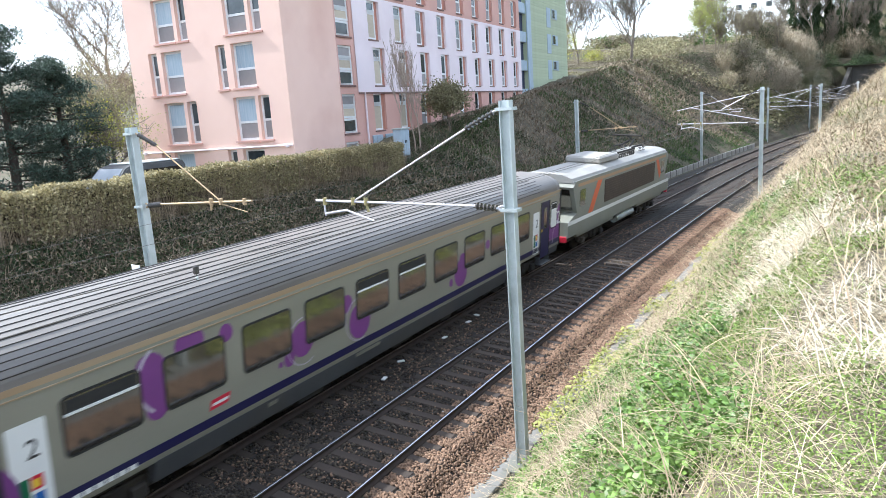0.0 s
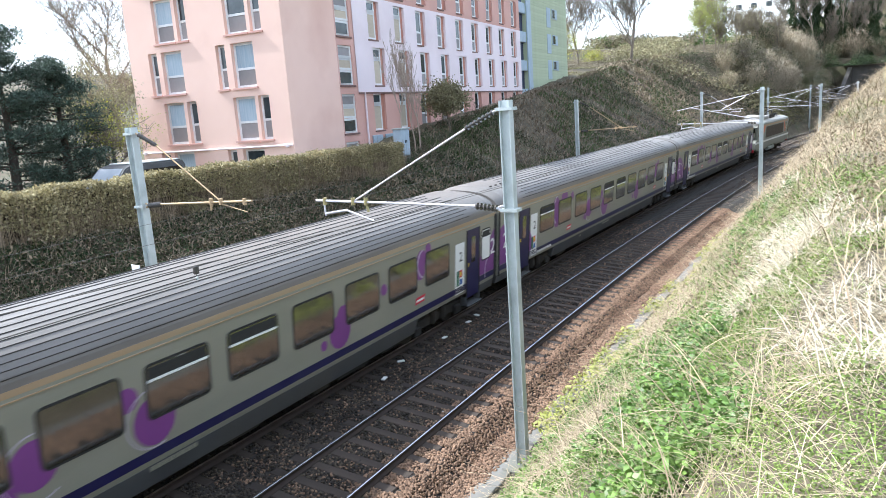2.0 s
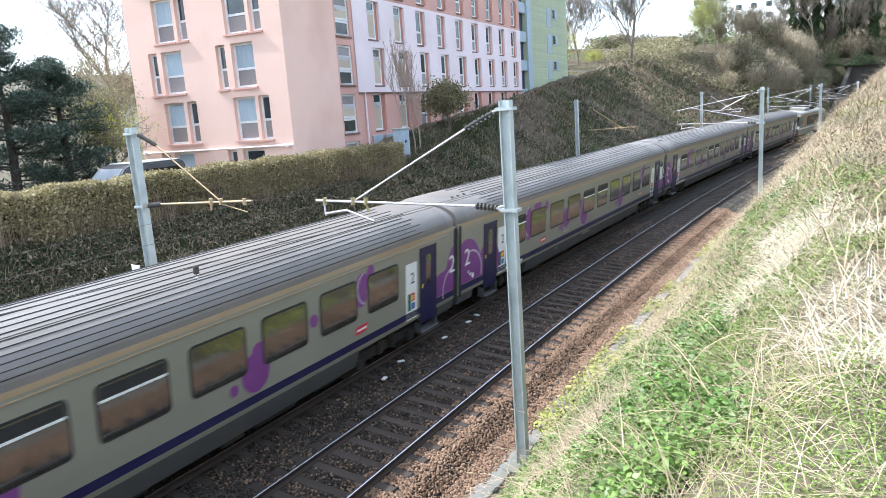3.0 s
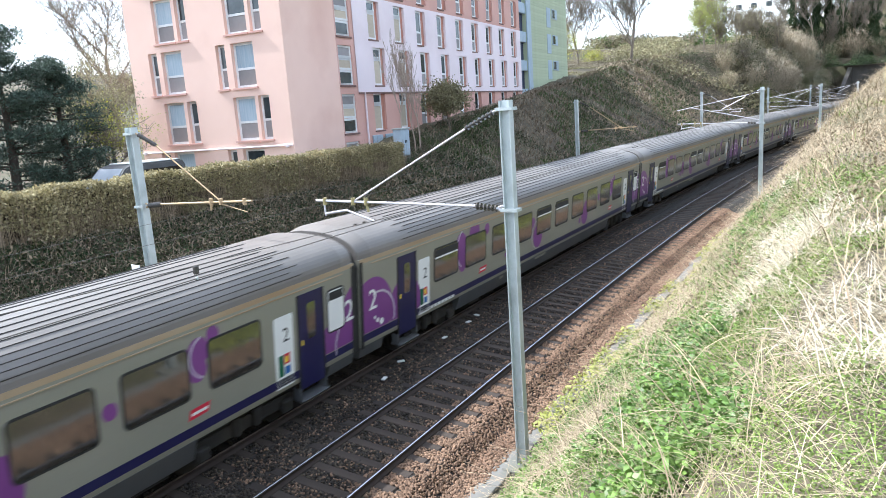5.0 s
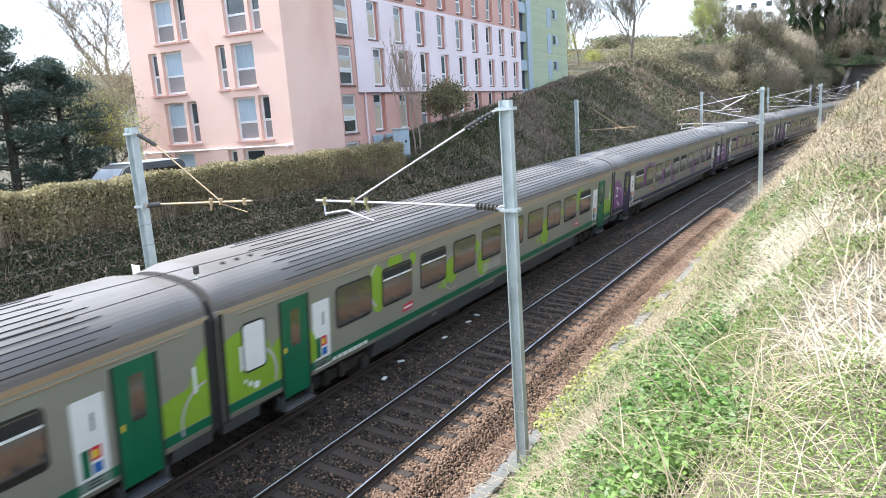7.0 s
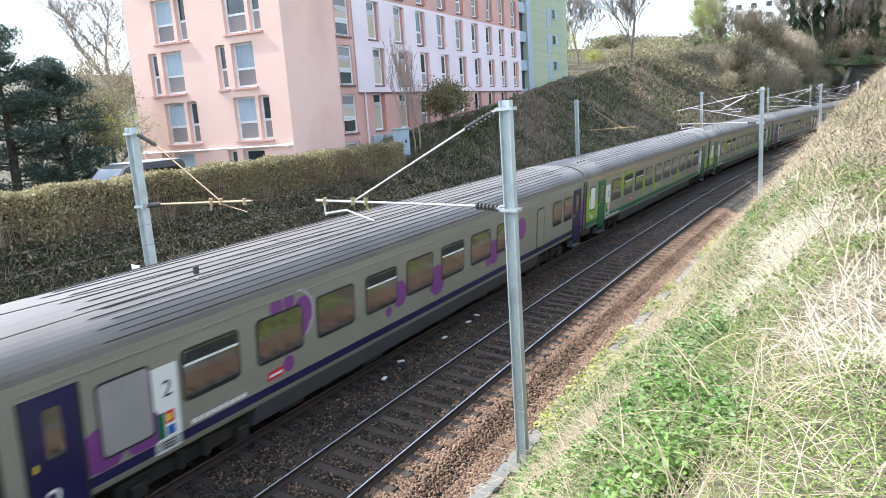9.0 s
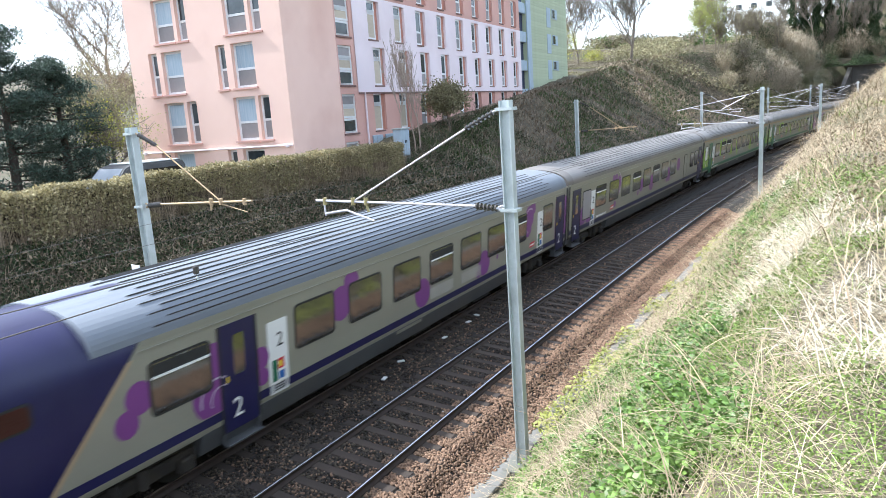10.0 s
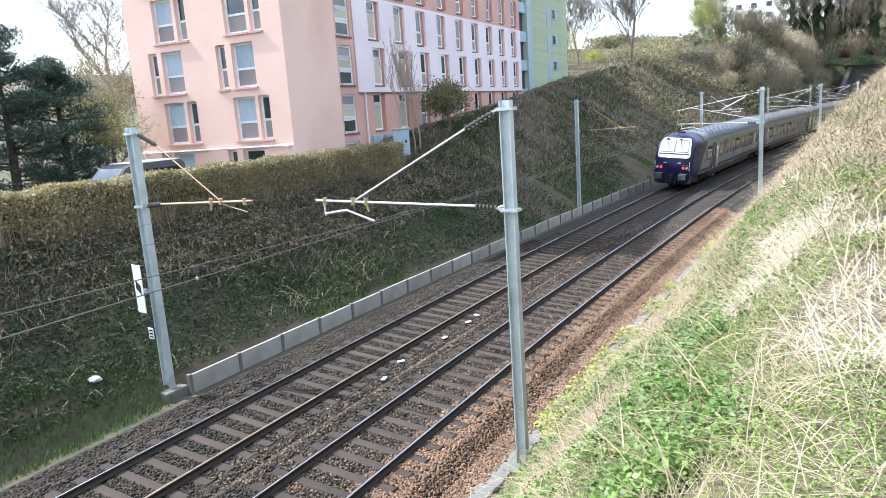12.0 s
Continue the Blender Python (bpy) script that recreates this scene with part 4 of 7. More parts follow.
def locomotive(name, label):
    """Body from -8.7 to 8.7, raked cabs at both ends."""
    root = tagged(empty(name), label, "locomotive")
    H = 8.6
    prof = [(H - 0.0, 1.05), (H - 0.0, 1.75), (H - 1.05, 2.05), (H - 0.45, 3.25), (H - 0.75, 3.5)]
    outline = prof + [(-x, z) for x, z in prof[::-1]]
    hw = 1.45
    V = [(x, -hw, z) for x, z in outline] + [(x, hw, z) for x, z in outline]
    n = len(outline)
    F = [tuple(range(n)), tuple(range(n, 2 * n))[::-1]] + [(j, (j + 1) % n, n + (j + 1) % n, n + j) for j in range(n)]
    o = raw("body", V, F, M_LOCO, root)
    bm = bmesh.new()
    bm.from_mesh(o.data)
    bmesh.ops.recalc_face_normals(bm, faces=bm.faces)
    bm.to_mesh(o.data)
    bm.free()
    tube_along_x("roof", [(-1.42, 3.42), (-1.3, 3.62), (-0.8, 3.78), (0.8, 3.78), (1.3, 3.62), (1.42, 3.42)], -H + 0.6, H - 0.6, M_LOCOROOF, root)
    plate("white_band", [(-H, 1.60), (H, 1.60), (H, 1.78), (-H, 1.78)], hw, 0.006, M_OFFWHITE, root)
    plate("upper_band", [(-H + 1.1, 3.22), (H - 1.1, 3.22), (H - 1.1, 3.36), (-H + 1.1, 3.36)], hw, 0.006, M_TAN, root)
    g = plate("louvre_panel", [(-3.9, 2.0), (5.1, 2.0), (5.1, 3.12), (-3.9, 3.12)], hw, 0.012, M_GRILLE, root)
    for i in range(9):
        plate("louvre", [(-3.85, 2.05 + 0.12 * i), (5.05, 2.05 + 0.12 * i), (5.05, 2.11 + 0.12 * i), (-3.85, 2.11 + 0.12 * i)], hw + 0.012, 0.02, M_GRILLE, g)
    plate("orange_flash", [(-6.1, 1.8), (-5.5, 1.8), (-4.3, 3.2), (-4.95, 3.2)], hw, 0.004, M_ORANGE, root)
    plate("orange_flash", [(5.4, 3.2), (5.9, 3.2), (6.6, 2.3), (6.3, 2.0)], hw, 0.004, M_ORANGE, root)
    for sg in (-1, 1):
        plate("cab_window", rounded(min(sg * 6.55, sg * 7.25), max(sg * 6.55, sg * 7.25), 2.3, 3.05, 0.06), hw, 0.01, M_COACHGLASS, root)
        front = [(sg * (H - 0.98), y, 2.18) for y in (-1.25, 1.25)] + [(sg * (H - 0.52), y, 3.15) for y in (1.25, -1.25)]
        V = front + [(x + sg * 0.03, y, z - 0.01) for x, y, z in front]
        raw("windscreen", V, [(4, 5, 6, 7), (0, 1, 5, 4), (1, 2, 6, 5), (2, 3, 7, 6), (3, 0, 4, 7)], M_COACHGLASS, root)
        boxpart("headstock", (min(sg * (H - 0.1), sg * (H + 0.05)), max(sg * (H - 0.1), sg * (H + 0.05)), -1.4, 1.4, 0.85, 1.12), M_RED, root, 0.02)
        for sy in (-0.88, 0.88):
            bm = bmesh.new()
            bar(bm, (sg * H, sy, 1.02), (sg * (H + 0.5), sy, 1.02), 0.12, n=12)
            bar(bm, (sg * (H + 0.5), sy, 1.02), (sg * (H + 0.56), sy, 1.02), 0.26, n=14)
            part("buffer", bm, M_UNDER, root)
        bogie(root, sg * 4.7)
        boxpart("side_sill", (sg * 4.7 - 2.6, sg * 4.7 + 2.6, -1.38, 1.38, 0.86, 1.06), M_LOCO, root, 0.02)
    tube_along_x("underframe", [(-1.3, 1.06), (-1.2, 0.75), (1.2, 0.75), (1.3, 1.06)], -H + 0.2, H - 0.2, M_UNDER, root)
    bm = bmesh.new()
    bar(bm, (-1.3, -1.15, 0.72), (1.6, -1.15, 0.72), 0.22, n=14)
    part("air_reservoir", bm, M_GALV, root)
    # roof gear
    boxpart("roof_cover", (-3.2, -0.4, -0.95, 0.95, 3.78, 4.12), M_LOCOROOF, root, 0.08)
    bm = bmesh.new()
    for i in range(9):
        box(bm, -0.35 + 0.35 * i, -0.27 + 0.35 * i, -0.92, -0.85, 3.78, 4.15)
    box(bm, -0.35, 2.6, -0.92, -0.85, 4.08, 4.15)
    part("roof_railing", bm, M_UNDER, root)
    panto = part("pantograph", pantograph_mesh(4.2), M_UNDER, root)
    for x in (2.9, 3.6, 4.9, 5.6):
        for sy in (-0.55, 0.55):
            bm = bmesh.new()
            for k in range(4):
                bar(bm, (x, sy, 3.78 + 0.08 * k), (x, sy, 3.82 + 0.08 * k), 0.10 - 0.04 * (k % 2), n=10)
            part("roof_insulator", bm, M_INSUL, root)
    return root


def pantograph_mesh(x):
    bm = bmesh.new()
    box(bm, x - 0.9, x + 0.9, -0.6, -0.5, 4.05, 4.14)
    box(bm, x - 0.9, x + 0.9, 0.54, 0.6, 4.08, 4.14)
    bar(bm, (x - 0.5, -0.3, 4.12), (x + 0.9, -0.1, 4.40), 0.05)
    bar(bm, (x - 0.5, 0.3, 4.12), (x + 0.9, 0.1, 4.40), 0.05)
    bar(bm, (x + 0.9, 0, 4.40), (x - 0.2, 0, 4.70), 0.045)
    for dx in (-0.15, 0.15):
        bar(bm, (x - 0.2 + dx, -0.85, 4.72), (x - 0.2 + dx, 0.85, 4.72), 0.04)
    return bm


# ---- consist ----
LOCO = locomotive("locomotive", "grey and orange electric locomotive with brown louvres hauling the train")
PURPLE_LABEL = "grey second-class coach with purple bubbles and navy stripe"
GREEN_LABEL = "grey first-class coach with lime bubbles and green stripe"
first = plain_coach("coach", M_PURPLE, M_NAVY, True, PURPLE_LABEL + ", pale end window", (0, 4, 5), True)
blank_ended = plain_coach("coach", M_PURPLE, M_NAVY, True, PURPLE_LABEL + ", windowless end", (0, 4, 5))
COACHES = [first] + [copy_thing(first, Matrix.Identity(4)) for _ in range(2)] + [blank_ended] + [copy_thing(first, Matrix.Identity(4)) for _ in range(2)]
green = plain_coach("coach", M_LIME, M_DKGREEN, False, GREEN_LABEL, (1, 2, 9))
COACHES += [green, copy_thing(green, Matrix.Identity(4)), steel_coach("coach", "grey second-class coach with purple bubbles and end doors"), cab_coach("driving_coach", "grey driving coach with dark blue cab and white windscreen surround")]


def lead(t):
    """Distance along the line of the joint between locomotive and first coach."""
    return 28.72 + 23.1 * t + 0.077 * t * t


def on_line(l):
    a = l / RAD
    x = RAD * math.sin(a)
    return Matrix.Translation((x, S_FAR - RAD * (1 - math.cos(a)), CANT / 2)) @ Matrix.Rotation(-a, 4, "Z") @ Matrix.Rotation(LEAN, 4, "X")


def motions():
    times = [0.5 * i for i in range(25)]
    walk(LOCO, [(t, on_line(lead(t) + 0.2 + 9.0)) for t in times])
    for i, c in enumerate(COACHES):
        walk(c, [(t, on_line(lead(t) - 13.2 - 26.4 * i)) for t in times])


# ---- lineside: poles, arms, wires, wall, kerb ----
M_BRASS = mat("dull_brass", (0.40, 0.34, 0.16), (0.34, 0.29, 0.15), rough=0.5, metal=0.4, scale=6, fine=60, bump=0.0)


def ibeam(z0, z1, w, d, t=0.022):
    """Steel H section, flanges facing along the line."""
    prof = [(-w / 2, -d / 2), (w / 2, -d / 2), (w / 2, -d / 2 + t), (t / 2, -d / 2 + t), (t / 2, d / 2 - t), (w / 2, d / 2 - t), (w / 2, d / 2), (-w / 2, d / 2), (-w / 2, d / 2 - t), (-t / 2, d / 2 - t), (-t / 2, -d / 2 + t), (-w / 2, -d / 2 + t)]
    bm = bmesh.new()
    lo = [bm.verts.new((x, y, z0)) for x, y in prof]
    hi = [bm.verts.new((x, y, z1)) for x, y in prof]
    n = len(prof)
    for i in range(n):
        bm.faces.new((lo[i], lo[(i + 1) % n], hi[(i + 1) % n], hi[i]))
    bm.faces.new(hi)
    bm.faces.new(lo[::-1])
    return bm


def insulator(p, q, n, r, parent):
    bm = bmesh.new()
    p, q = Vector(p), Vector(q)
    bar(bm, p, q, r * 0.35, n=8)
    for i in range(n):
        c = p.lerp(q, (i + 0.5) / n)
        d = (q - p).normalized() * (q - p).length / n * 0.28
        bar(bm, c - d, c + d, r, r * 0.6, n=12)
    return part("insulator", bm, M_INSUL, parent)


def catenary_pole(x, s, towards, label, tube=M_TUBE, reach=4.85, base=-0.6, width=0.18, second_arm=False):
    """Pole at its foot; towards is +1 or -1 along y for the arm."""
    root = tagged(empty("catenary_pole", Matrix.Translation(at(x, s, 0)) @ Matrix.Rotation(-x / RAD, 4, "Z")), label, "catenary pole", "catenary poles")
    part("mast", ibeam(base, 7.02, width, width + 0.04), M_GALV, root)
    boxpart("footing", (-0.38, 0.38, -0.34, 0.34, base - 0.3, base + 0.05), M_CONC, root, 0.03)
    t = towards
    y0 = t * 0.16
    # horizontal tube with its insulator
    insulator((0, y0 + t * 0.12, 4.95), (0, y0 + t * 0.62, 4.99), 6, 0.075, root)
    bm = bmesh.new()
    bar(bm, (0, y0, 4.9), (0, y0 + t * 0.14, 4.95), 0.03)
    bar(bm, (0, y0, 5.0), (0, y0 + t * 0.14, 4.95), 0.025)
    bar(bm, (0, y0 + t * 0.6, 4.99), (0, t * reach, 5.09), 0.027, n=10)
    part("arm_tube", bm, tube, root)
    insulator((0, y0 + t * 0.1, 6.82), (0, y0 + t * 0.75, 6.52), 7, 0.06, root)
    bm = bmesh.new()
    bar(bm, (0, y0, 6.87), (0, y0 + t * 0.12, 6.81), 0.025)
    bar(bm, (0, y0 + t * 0.72, 6.53), (0, t * (reach - (2.6 if second_arm else 1.05)), 5.85 if second_arm else 5.07), 0.019, n=10)
    part("stay_tube", bm, tube, root)
    bm = bmesh.new()
    if tube is M_RUSTTUBE:
        bar(bm, (0, t * (reach - 1.0), 5.0), (0, t * (reach - 0.2), 4.82), 0.012)
    else:
        bar(bm, (0, t * (reach - 0.22), 5.10), (0, t * (reach - 0.24), 4.74), 0.022)
        bar(bm, (0, t * (reach - 0.24), 4.79), (0, t * (reach - 0.85), 4.87), 0.026)
        bar(bm, (0, t * (reach - 0.85), 4.87), (0, t * (reach - 1.58), 4.64), 0.024)
    part("registration_arm", bm, tube, root)
    bm = bmesh.new()
    for yy in (reach - 1.4, reach - 1.05, reach - 0.25):
        bar(bm, (0, t * yy, 4.99), (0, t * yy, 5.15), 0.05, n=8)
    bar(bm, (0, t * (reach - 1.4), 5.0), (0, t * (reach - 1.45), 4.84), 0.03)
    part("clamp", bm, M_BRASS if tube is M_TUBE else M_RUSTTUBE, root)
    for z in (4.92, 6.86):
        boxpart("bracket", (-width / 2 - 0.03, width / 2 + 0.03, -0.18, 0.18, z - 0.03, z + 0.03), M_GALV, root)
    if second_arm:
        bm = bmesh.new()
        bar(bm, (0.5, y0, 6.74), (0.5, t * 5.0, 5.9), 0.022)
        bar(bm, (0.5, y0, 5.1), (0.5, t * 4.2, 6.05), 0.022)
        part("second_arm", bm, tube, root)
    return root


CENTRE_POLE = catenary_pole(12.5, 5.53, 1, "galvanised steel catenary pole with tubular arm at the kerb", base=-0.5)
for x, s in ((45.9, 5.1), (78.6, 5.4), (107.9, 5.5)):
    catenary_pole(x, s, 1, "galvanised steel catenary pole with tubular arm on the overgrown bank", second_arm=True)
LEFT_POLE = catenary_pole(12.56, 16.3, -1, "tall galvanised catenary pole with ochre arm beside the wall", M_RUSTTUBE, reach=4.05, base=-0.32, width=0.21)
for x, s in ((45.9, 16.34), (78.4, 16.3), (108.8, 16.3), (134.8, 16.3)):
    catenary_pole(x, s, -1, "galvanised catenary pole with ochre arm below the far bank", M_RUSTTUBE if x < 60 else M_TUBE, reach=4.05)
# the off-stage pole whose tube tip shows
catenary_pole(-20.5, 16.4, -1, "galvanised catenary pole with ochre arm beyond the train", M_RUSTTUBE, reach=4.05)
catenary_pole(-20.5, 5.62, 1, "galvanised catenary pole with tubular arm near the viewer", reach=4.85)


def marker_sign():
    root = tagged(empty("marker_sign", Matrix.Translation(at(12.35, 16.66, 2.66)) @ Matrix.Rotation(radians(-8), 4, "Z")), "tall white marker board with a black slash on the pole", "sign")
    boxpart("board", (-0.02, 0.0, -0.2, 0.2, -0.68, 0.68), M_WHITE, root, 0.004)
    raw("slash", [(-0.024, 0.12, 0.0), (-0.024, -0.12, -0.16), (-0.024, -0.12, 0.10), (-0.024, 0.12, 0.26)], [(0, 1, 2, 3)], M_RUBBER, root)
    boxpart("clip", (0.0, 0.1, -0.3, -0.1, -0.1, 0.0), M_GALV, root)


marker_sign()


def pole_labels():
    root = tagged(empty("pole_plate", Matrix.Translation(at(12.33, 16.42, 1.55))), "small dark plates with pale bars fixed on the pole", "sign")
    boxpart("plate", (-0.01, 0.0, -0.1, 0.1, 0.1, 0.24), M_RUBBER, root)
    boxpart("plate", (-0.01, 0.0, -0.1, 0.1, -0.3, 0.02), M_WHITE, root)
    for i in range(3):
        boxpart("text_bar", (-0.014, -0.01, -0.07, 0.07, -0.26 + 0.09 * i, -0.22 + 0.09 * i), M_RUBBER, root)


pole_labels()


def wire(name, pts, r, label):
    cu = bpy.data.curves.new(name, "CURVE")
    cu.dimensions, cu.bevel_depth, cu.bevel_resolution = "3D", r, 1
    sp = cu.splines.new("POLY")
    sp.points.add(len(pts) - 1)
    for p, q in zip(sp.points, pts):
        p.co = (*q, 1)
    tmp = bpy.data.objects.new(name, cu)
    me = bpy.data.meshes.new_from_object(tmp)
    bpy.data.objects.remove(tmp)
    me.materials.clear()
    me.materials.append(M_WIRE)
    return tagged(new(name, me), label, "overhead wire", "overhead wires")


SUPPORTS = [-53.5, -20.5, 12.5, 45.9, 78.5, 108.4, 135, 170]
def carrier_z(a, b, u, s):
    """Height of the upper wire; over the near track it runs down to the arm by the kerb."""
    za, zb = ((5.6 if a == -20.5 else 4.68 if a == 12.5 else 5.08), (5.6 if b == -20.5 else 4.68 if b == 12.5 else 5.08)) if s < 10 else (5.08, 5.08)
    sag = 0.0 if s < 10 and b == 12.5 else 0.14
    return za + (zb - za) * u - sag * 4 * u * (1 - u)


for s in (S_NEAR + 0.2, S_FAR + 0.15):
    contact, carrier = [], []
    for a, b in zip(SUPPORTS, SUPPORTS[1:]):
        for i in range(9):
            u = i / 8
            # straight between supports
            p = at(a, s, 0).lerp(at(b, s, 0), u)
            contact.append((p.x, p.y, 4.62))
            carrier.append((p.x, p.y, carrier_z(a, b, u, s)))
    wire("contact_wire", contact, 0.009 if s < 10 else 0.005, "taut copper contact wire above the track")
    wire("carrier_wire", carrier, 0.008 if s < 10 else 0.004, "sagging carrier wire above the contact wire")


def dropper():
    """Short hanger between carrier and contact wire with a dark tag."""
    p = at(-20.5, S_NEAR + 0.2, 0).lerp(at(12.5, S_NEAR + 0.2, 0), DROP_U)
    root = tagged(empty("wire_dropper", Matrix.Translation((p.x, p.y, 4.62))), "thin wire dropper with a dark tag between two wires", "wire dropper")
    top = carrier_z(-20.5, 12.5, DROP_U, S_NEAR) - 4.62
    bm = bmesh.new()
    bar(bm, (0, 0, 0), (0, 0, top), 0.006)
    part("hanger", bm, M_WIRE, root)
    boxpart("tag", (-0.045, 0.045, -0.03, 0.03, top * 0.35, top * 0.98), M_INSUL, root, 0.012)
    boxpart("clamp", (-0.018, 0.018, -0.018, 0.018, -0.02, 0.03), M_GALV, root, 0.008)


DROP_U = 0.845
dropper()


def low_wall():
    root = tagged(empty("low_wall"), "low wall of pale concrete panels between grooved posts", "wall", kind="structure")
    bm = bmesh.new()
    box(bm, -0.94, 0.94, -0.04, 0.04, -0.62, 0.02, 0.012)
    me = bpy.data.meshes.new("panel")
    bm.to_mesh(me)
    bm.free()
    me.materials.append(M_PALECONC)
    bm = bmesh.new()
    box(bm, -0.055, 0.055, -0.08, 0.07, -0.65, 0.035, 0.01)
    mp = bpy.data.meshes.new("post")
    bm.to_mesh(mp)
    bm.free()
    mp.materials.append(M_CONC)
    rng = random.Random(3)
    for i in range(46):
        x = 12.95 + 1.9 * i
        o = new("post", mp)
        o.parent = root
        o.matrix_local = Matrix.Translation(at(x, 15.92, 0.0)) @ Matrix.Rotation(-x / RAD, 4, "Z")
        o = new("panel", me)
        o.parent = root
        o.matrix_local = Matrix.Translation(at(x + 0.95, 15.92, rng.uniform(-0.02, 0.01))) @ Matrix.Rotation(-x / RAD + rng.uniform(-0.008, 0.008), 4, "Z")


low_wall()


def kerb_strip():
    root = tagged(empty("kerb"), "flat grey concrete cable-duct lids along the ballast", "kerb", kind="structure")
    bm = bmesh.new()
    box(bm, -0.488, 0.488, -0.21, 0.21, -0.12, 0.02, 0.015)
    me = bpy.data.meshes.new("slab")
    bm.to_mesh(me)
    bm.free()
    me.materials.append(M_CONC)
    rng = random.Random(5)
    for i in range(90):
        x = -4 + 1.0 * i
        o = new("slab", me)
        o.parent = root
        o.matrix_local = Matrix.Translation(at(x, 5.86, -0.50 + rng.uniform(-0.012, 0.012))) @ Matrix.Rotation(-x / RAD + rng.uniform(-0.01, 0.01), 4, "Z")


kerb_strip()


# ---- tunnel mouth ----
def tunnel():
    root = tagged(empty("tunnel_portal"), "sooty masonry tunnel mouth with pale coping", "tunnel", kind="structure")
    xf, c, r, spring = 166.0, 10.4, 4.7, 2.4
    arch = [(c - r, -0.6)] + [(c - r * math.cos(math.pi * i / 20), spring + r * math.sin(math.pi * i / 20)) for i in range(21)] + [(c + r, -0.6)]
    V, F = [], []
    n = len(arch)
    outer = [(0.5, -0.6)] + [(0.5 + 17 * i / 20, 10.2) for i in range(21)] + [(17.5, -0.6)]
    for dx in (0, 1.2):
        V += [tuple(at(xf, s, z) + Vector((dx, 0, 0))) for s, z in arch]
        V += [tuple(at(xf, s, z) + Vector((dx, 0, 0))) for s, z in outer]
    for i in range(n - 1):
        F.append((i, i + 1, n + i + 1, n + i))
    raw("face_wall", V, F, M_MASON, root)
    # voussoirs round the arch
    for i in range(22):
        a0, a1 = math.pi * i / 22 + 0.008, math.pi * (i + 1) / 22 - 0.008
        pts = [(c - k * math.cos(a), spring + k * math.sin(a)) for k, a in ((r, a0), (r + 0.7, a0), (r + 0.7, a1), (r, a1))]
        V = [tuple(at(xf, s, z) + Vector((-0.12, 0, 0))) for s, z in pts] + [tuple(at(xf, s, z) + Vector((0.3, 0, 0))) for s, z in pts]
        raw("voussoir", V, [(0, 1, 2, 3), (0, 4, 5, 1), (1, 5, 6, 2), (2, 6, 7, 3), (3, 7, 4, 0)], M_MASON, root)
    bm = bmesh.new()
    box(bm, xf - 0.25, xf + 0.9, bend(xf) + 0.5, bend(xf) + 17.5, 10.2, 10.75, 0.06)
    part("coping", bm, M_CONC, root)
    # lining
    lining = [(s - c, z) for s, z in arch]
    sweep("lining", lining[::-1], xf + 0.02, 400, 4.0, M_SOOT, root, c, 0)
    # wing walls
    for s, sg in ((16.6, 1), (4.0, -1)):
        V, F = [], []
        for i in range(8):
            x = 152 + 14 * i / 7
            h = 1.5 + 8.5 * (i / 7) ** 1.2
            for ds in (0, sg * 0.7):
                V += [tuple(at(x, s + ds, -0.6)), tuple(at(x, s + ds, h))]
        for i in range(7):
            a, b = 4 * i, 4 * (i + 1)
            F += [(a, a + 1, b + 1, b), (a + 1, a + 3, b + 3, b + 1), (a + 2, b + 2, b + 3, a + 3)]
        raw("wing_wall", V, F, M_MASON, root)


tunnel()


# ---- apartment building ----
BLD = Matrix.Translation((28.47, 24.29, 0)) @ Matrix.Rotation(0.0620, 4, "Z")


def facade_mesh(name, us, zs, holes, depth, to_xyz, material, parent, keep=None):
    """A wall face from u0..u1, z0..z1 with rectangular openings and their reveals. to_xyz(u, z, d) places a point d deep in the wall."""
    U = sorted({*us, *[h[0] for h in holes], *[h[1] for h in holes]})
    Z = sorted({*zs, *[h[2] for h in holes], *[h[3] for h in holes]})
    V, F, idx = [], [], {}

    def vid(u, z, d):
        k = (round(u, 4), round(z, 4), d)
        if k not in idx:
            idx[k] = len(V)
            V.append(tuple(to_xyz(u, z, d)))
        return idx[k]
    for a, b in zip(U, U[1:]):
        for c, d in zip(Z, Z[1:]):
            um, zm = (a + b) / 2, (c + d) / 2
            if any(h[0] < um < h[1] and h[2] < zm < h[3] for h in holes):
                continue
            if keep and not keep(um, zm):
                continue
            F.append((vid(a, c, 0), vid(b, c, 0), vid(b, d, 0), vid(a, d, 0)))
    for a, b, c, d in holes:
        if keep and not keep((a + b) / 2, (c + d) / 2):
            continue
        q = [(a, c), (b, c), (b, d), (a, d)]
        for i in range(4):
            (u0, z0), (u1, z1) = q[i], q[(i + 1) % 4]
            F.append((vid(u0, z0, 0), vid(u1, z1, 0), vid(u1, z1, depth), vid(u0, z0, depth)))
        F.append(tuple(vid(u, z, depth) for u, z in q))
    return raw(name, V, F, material, parent)


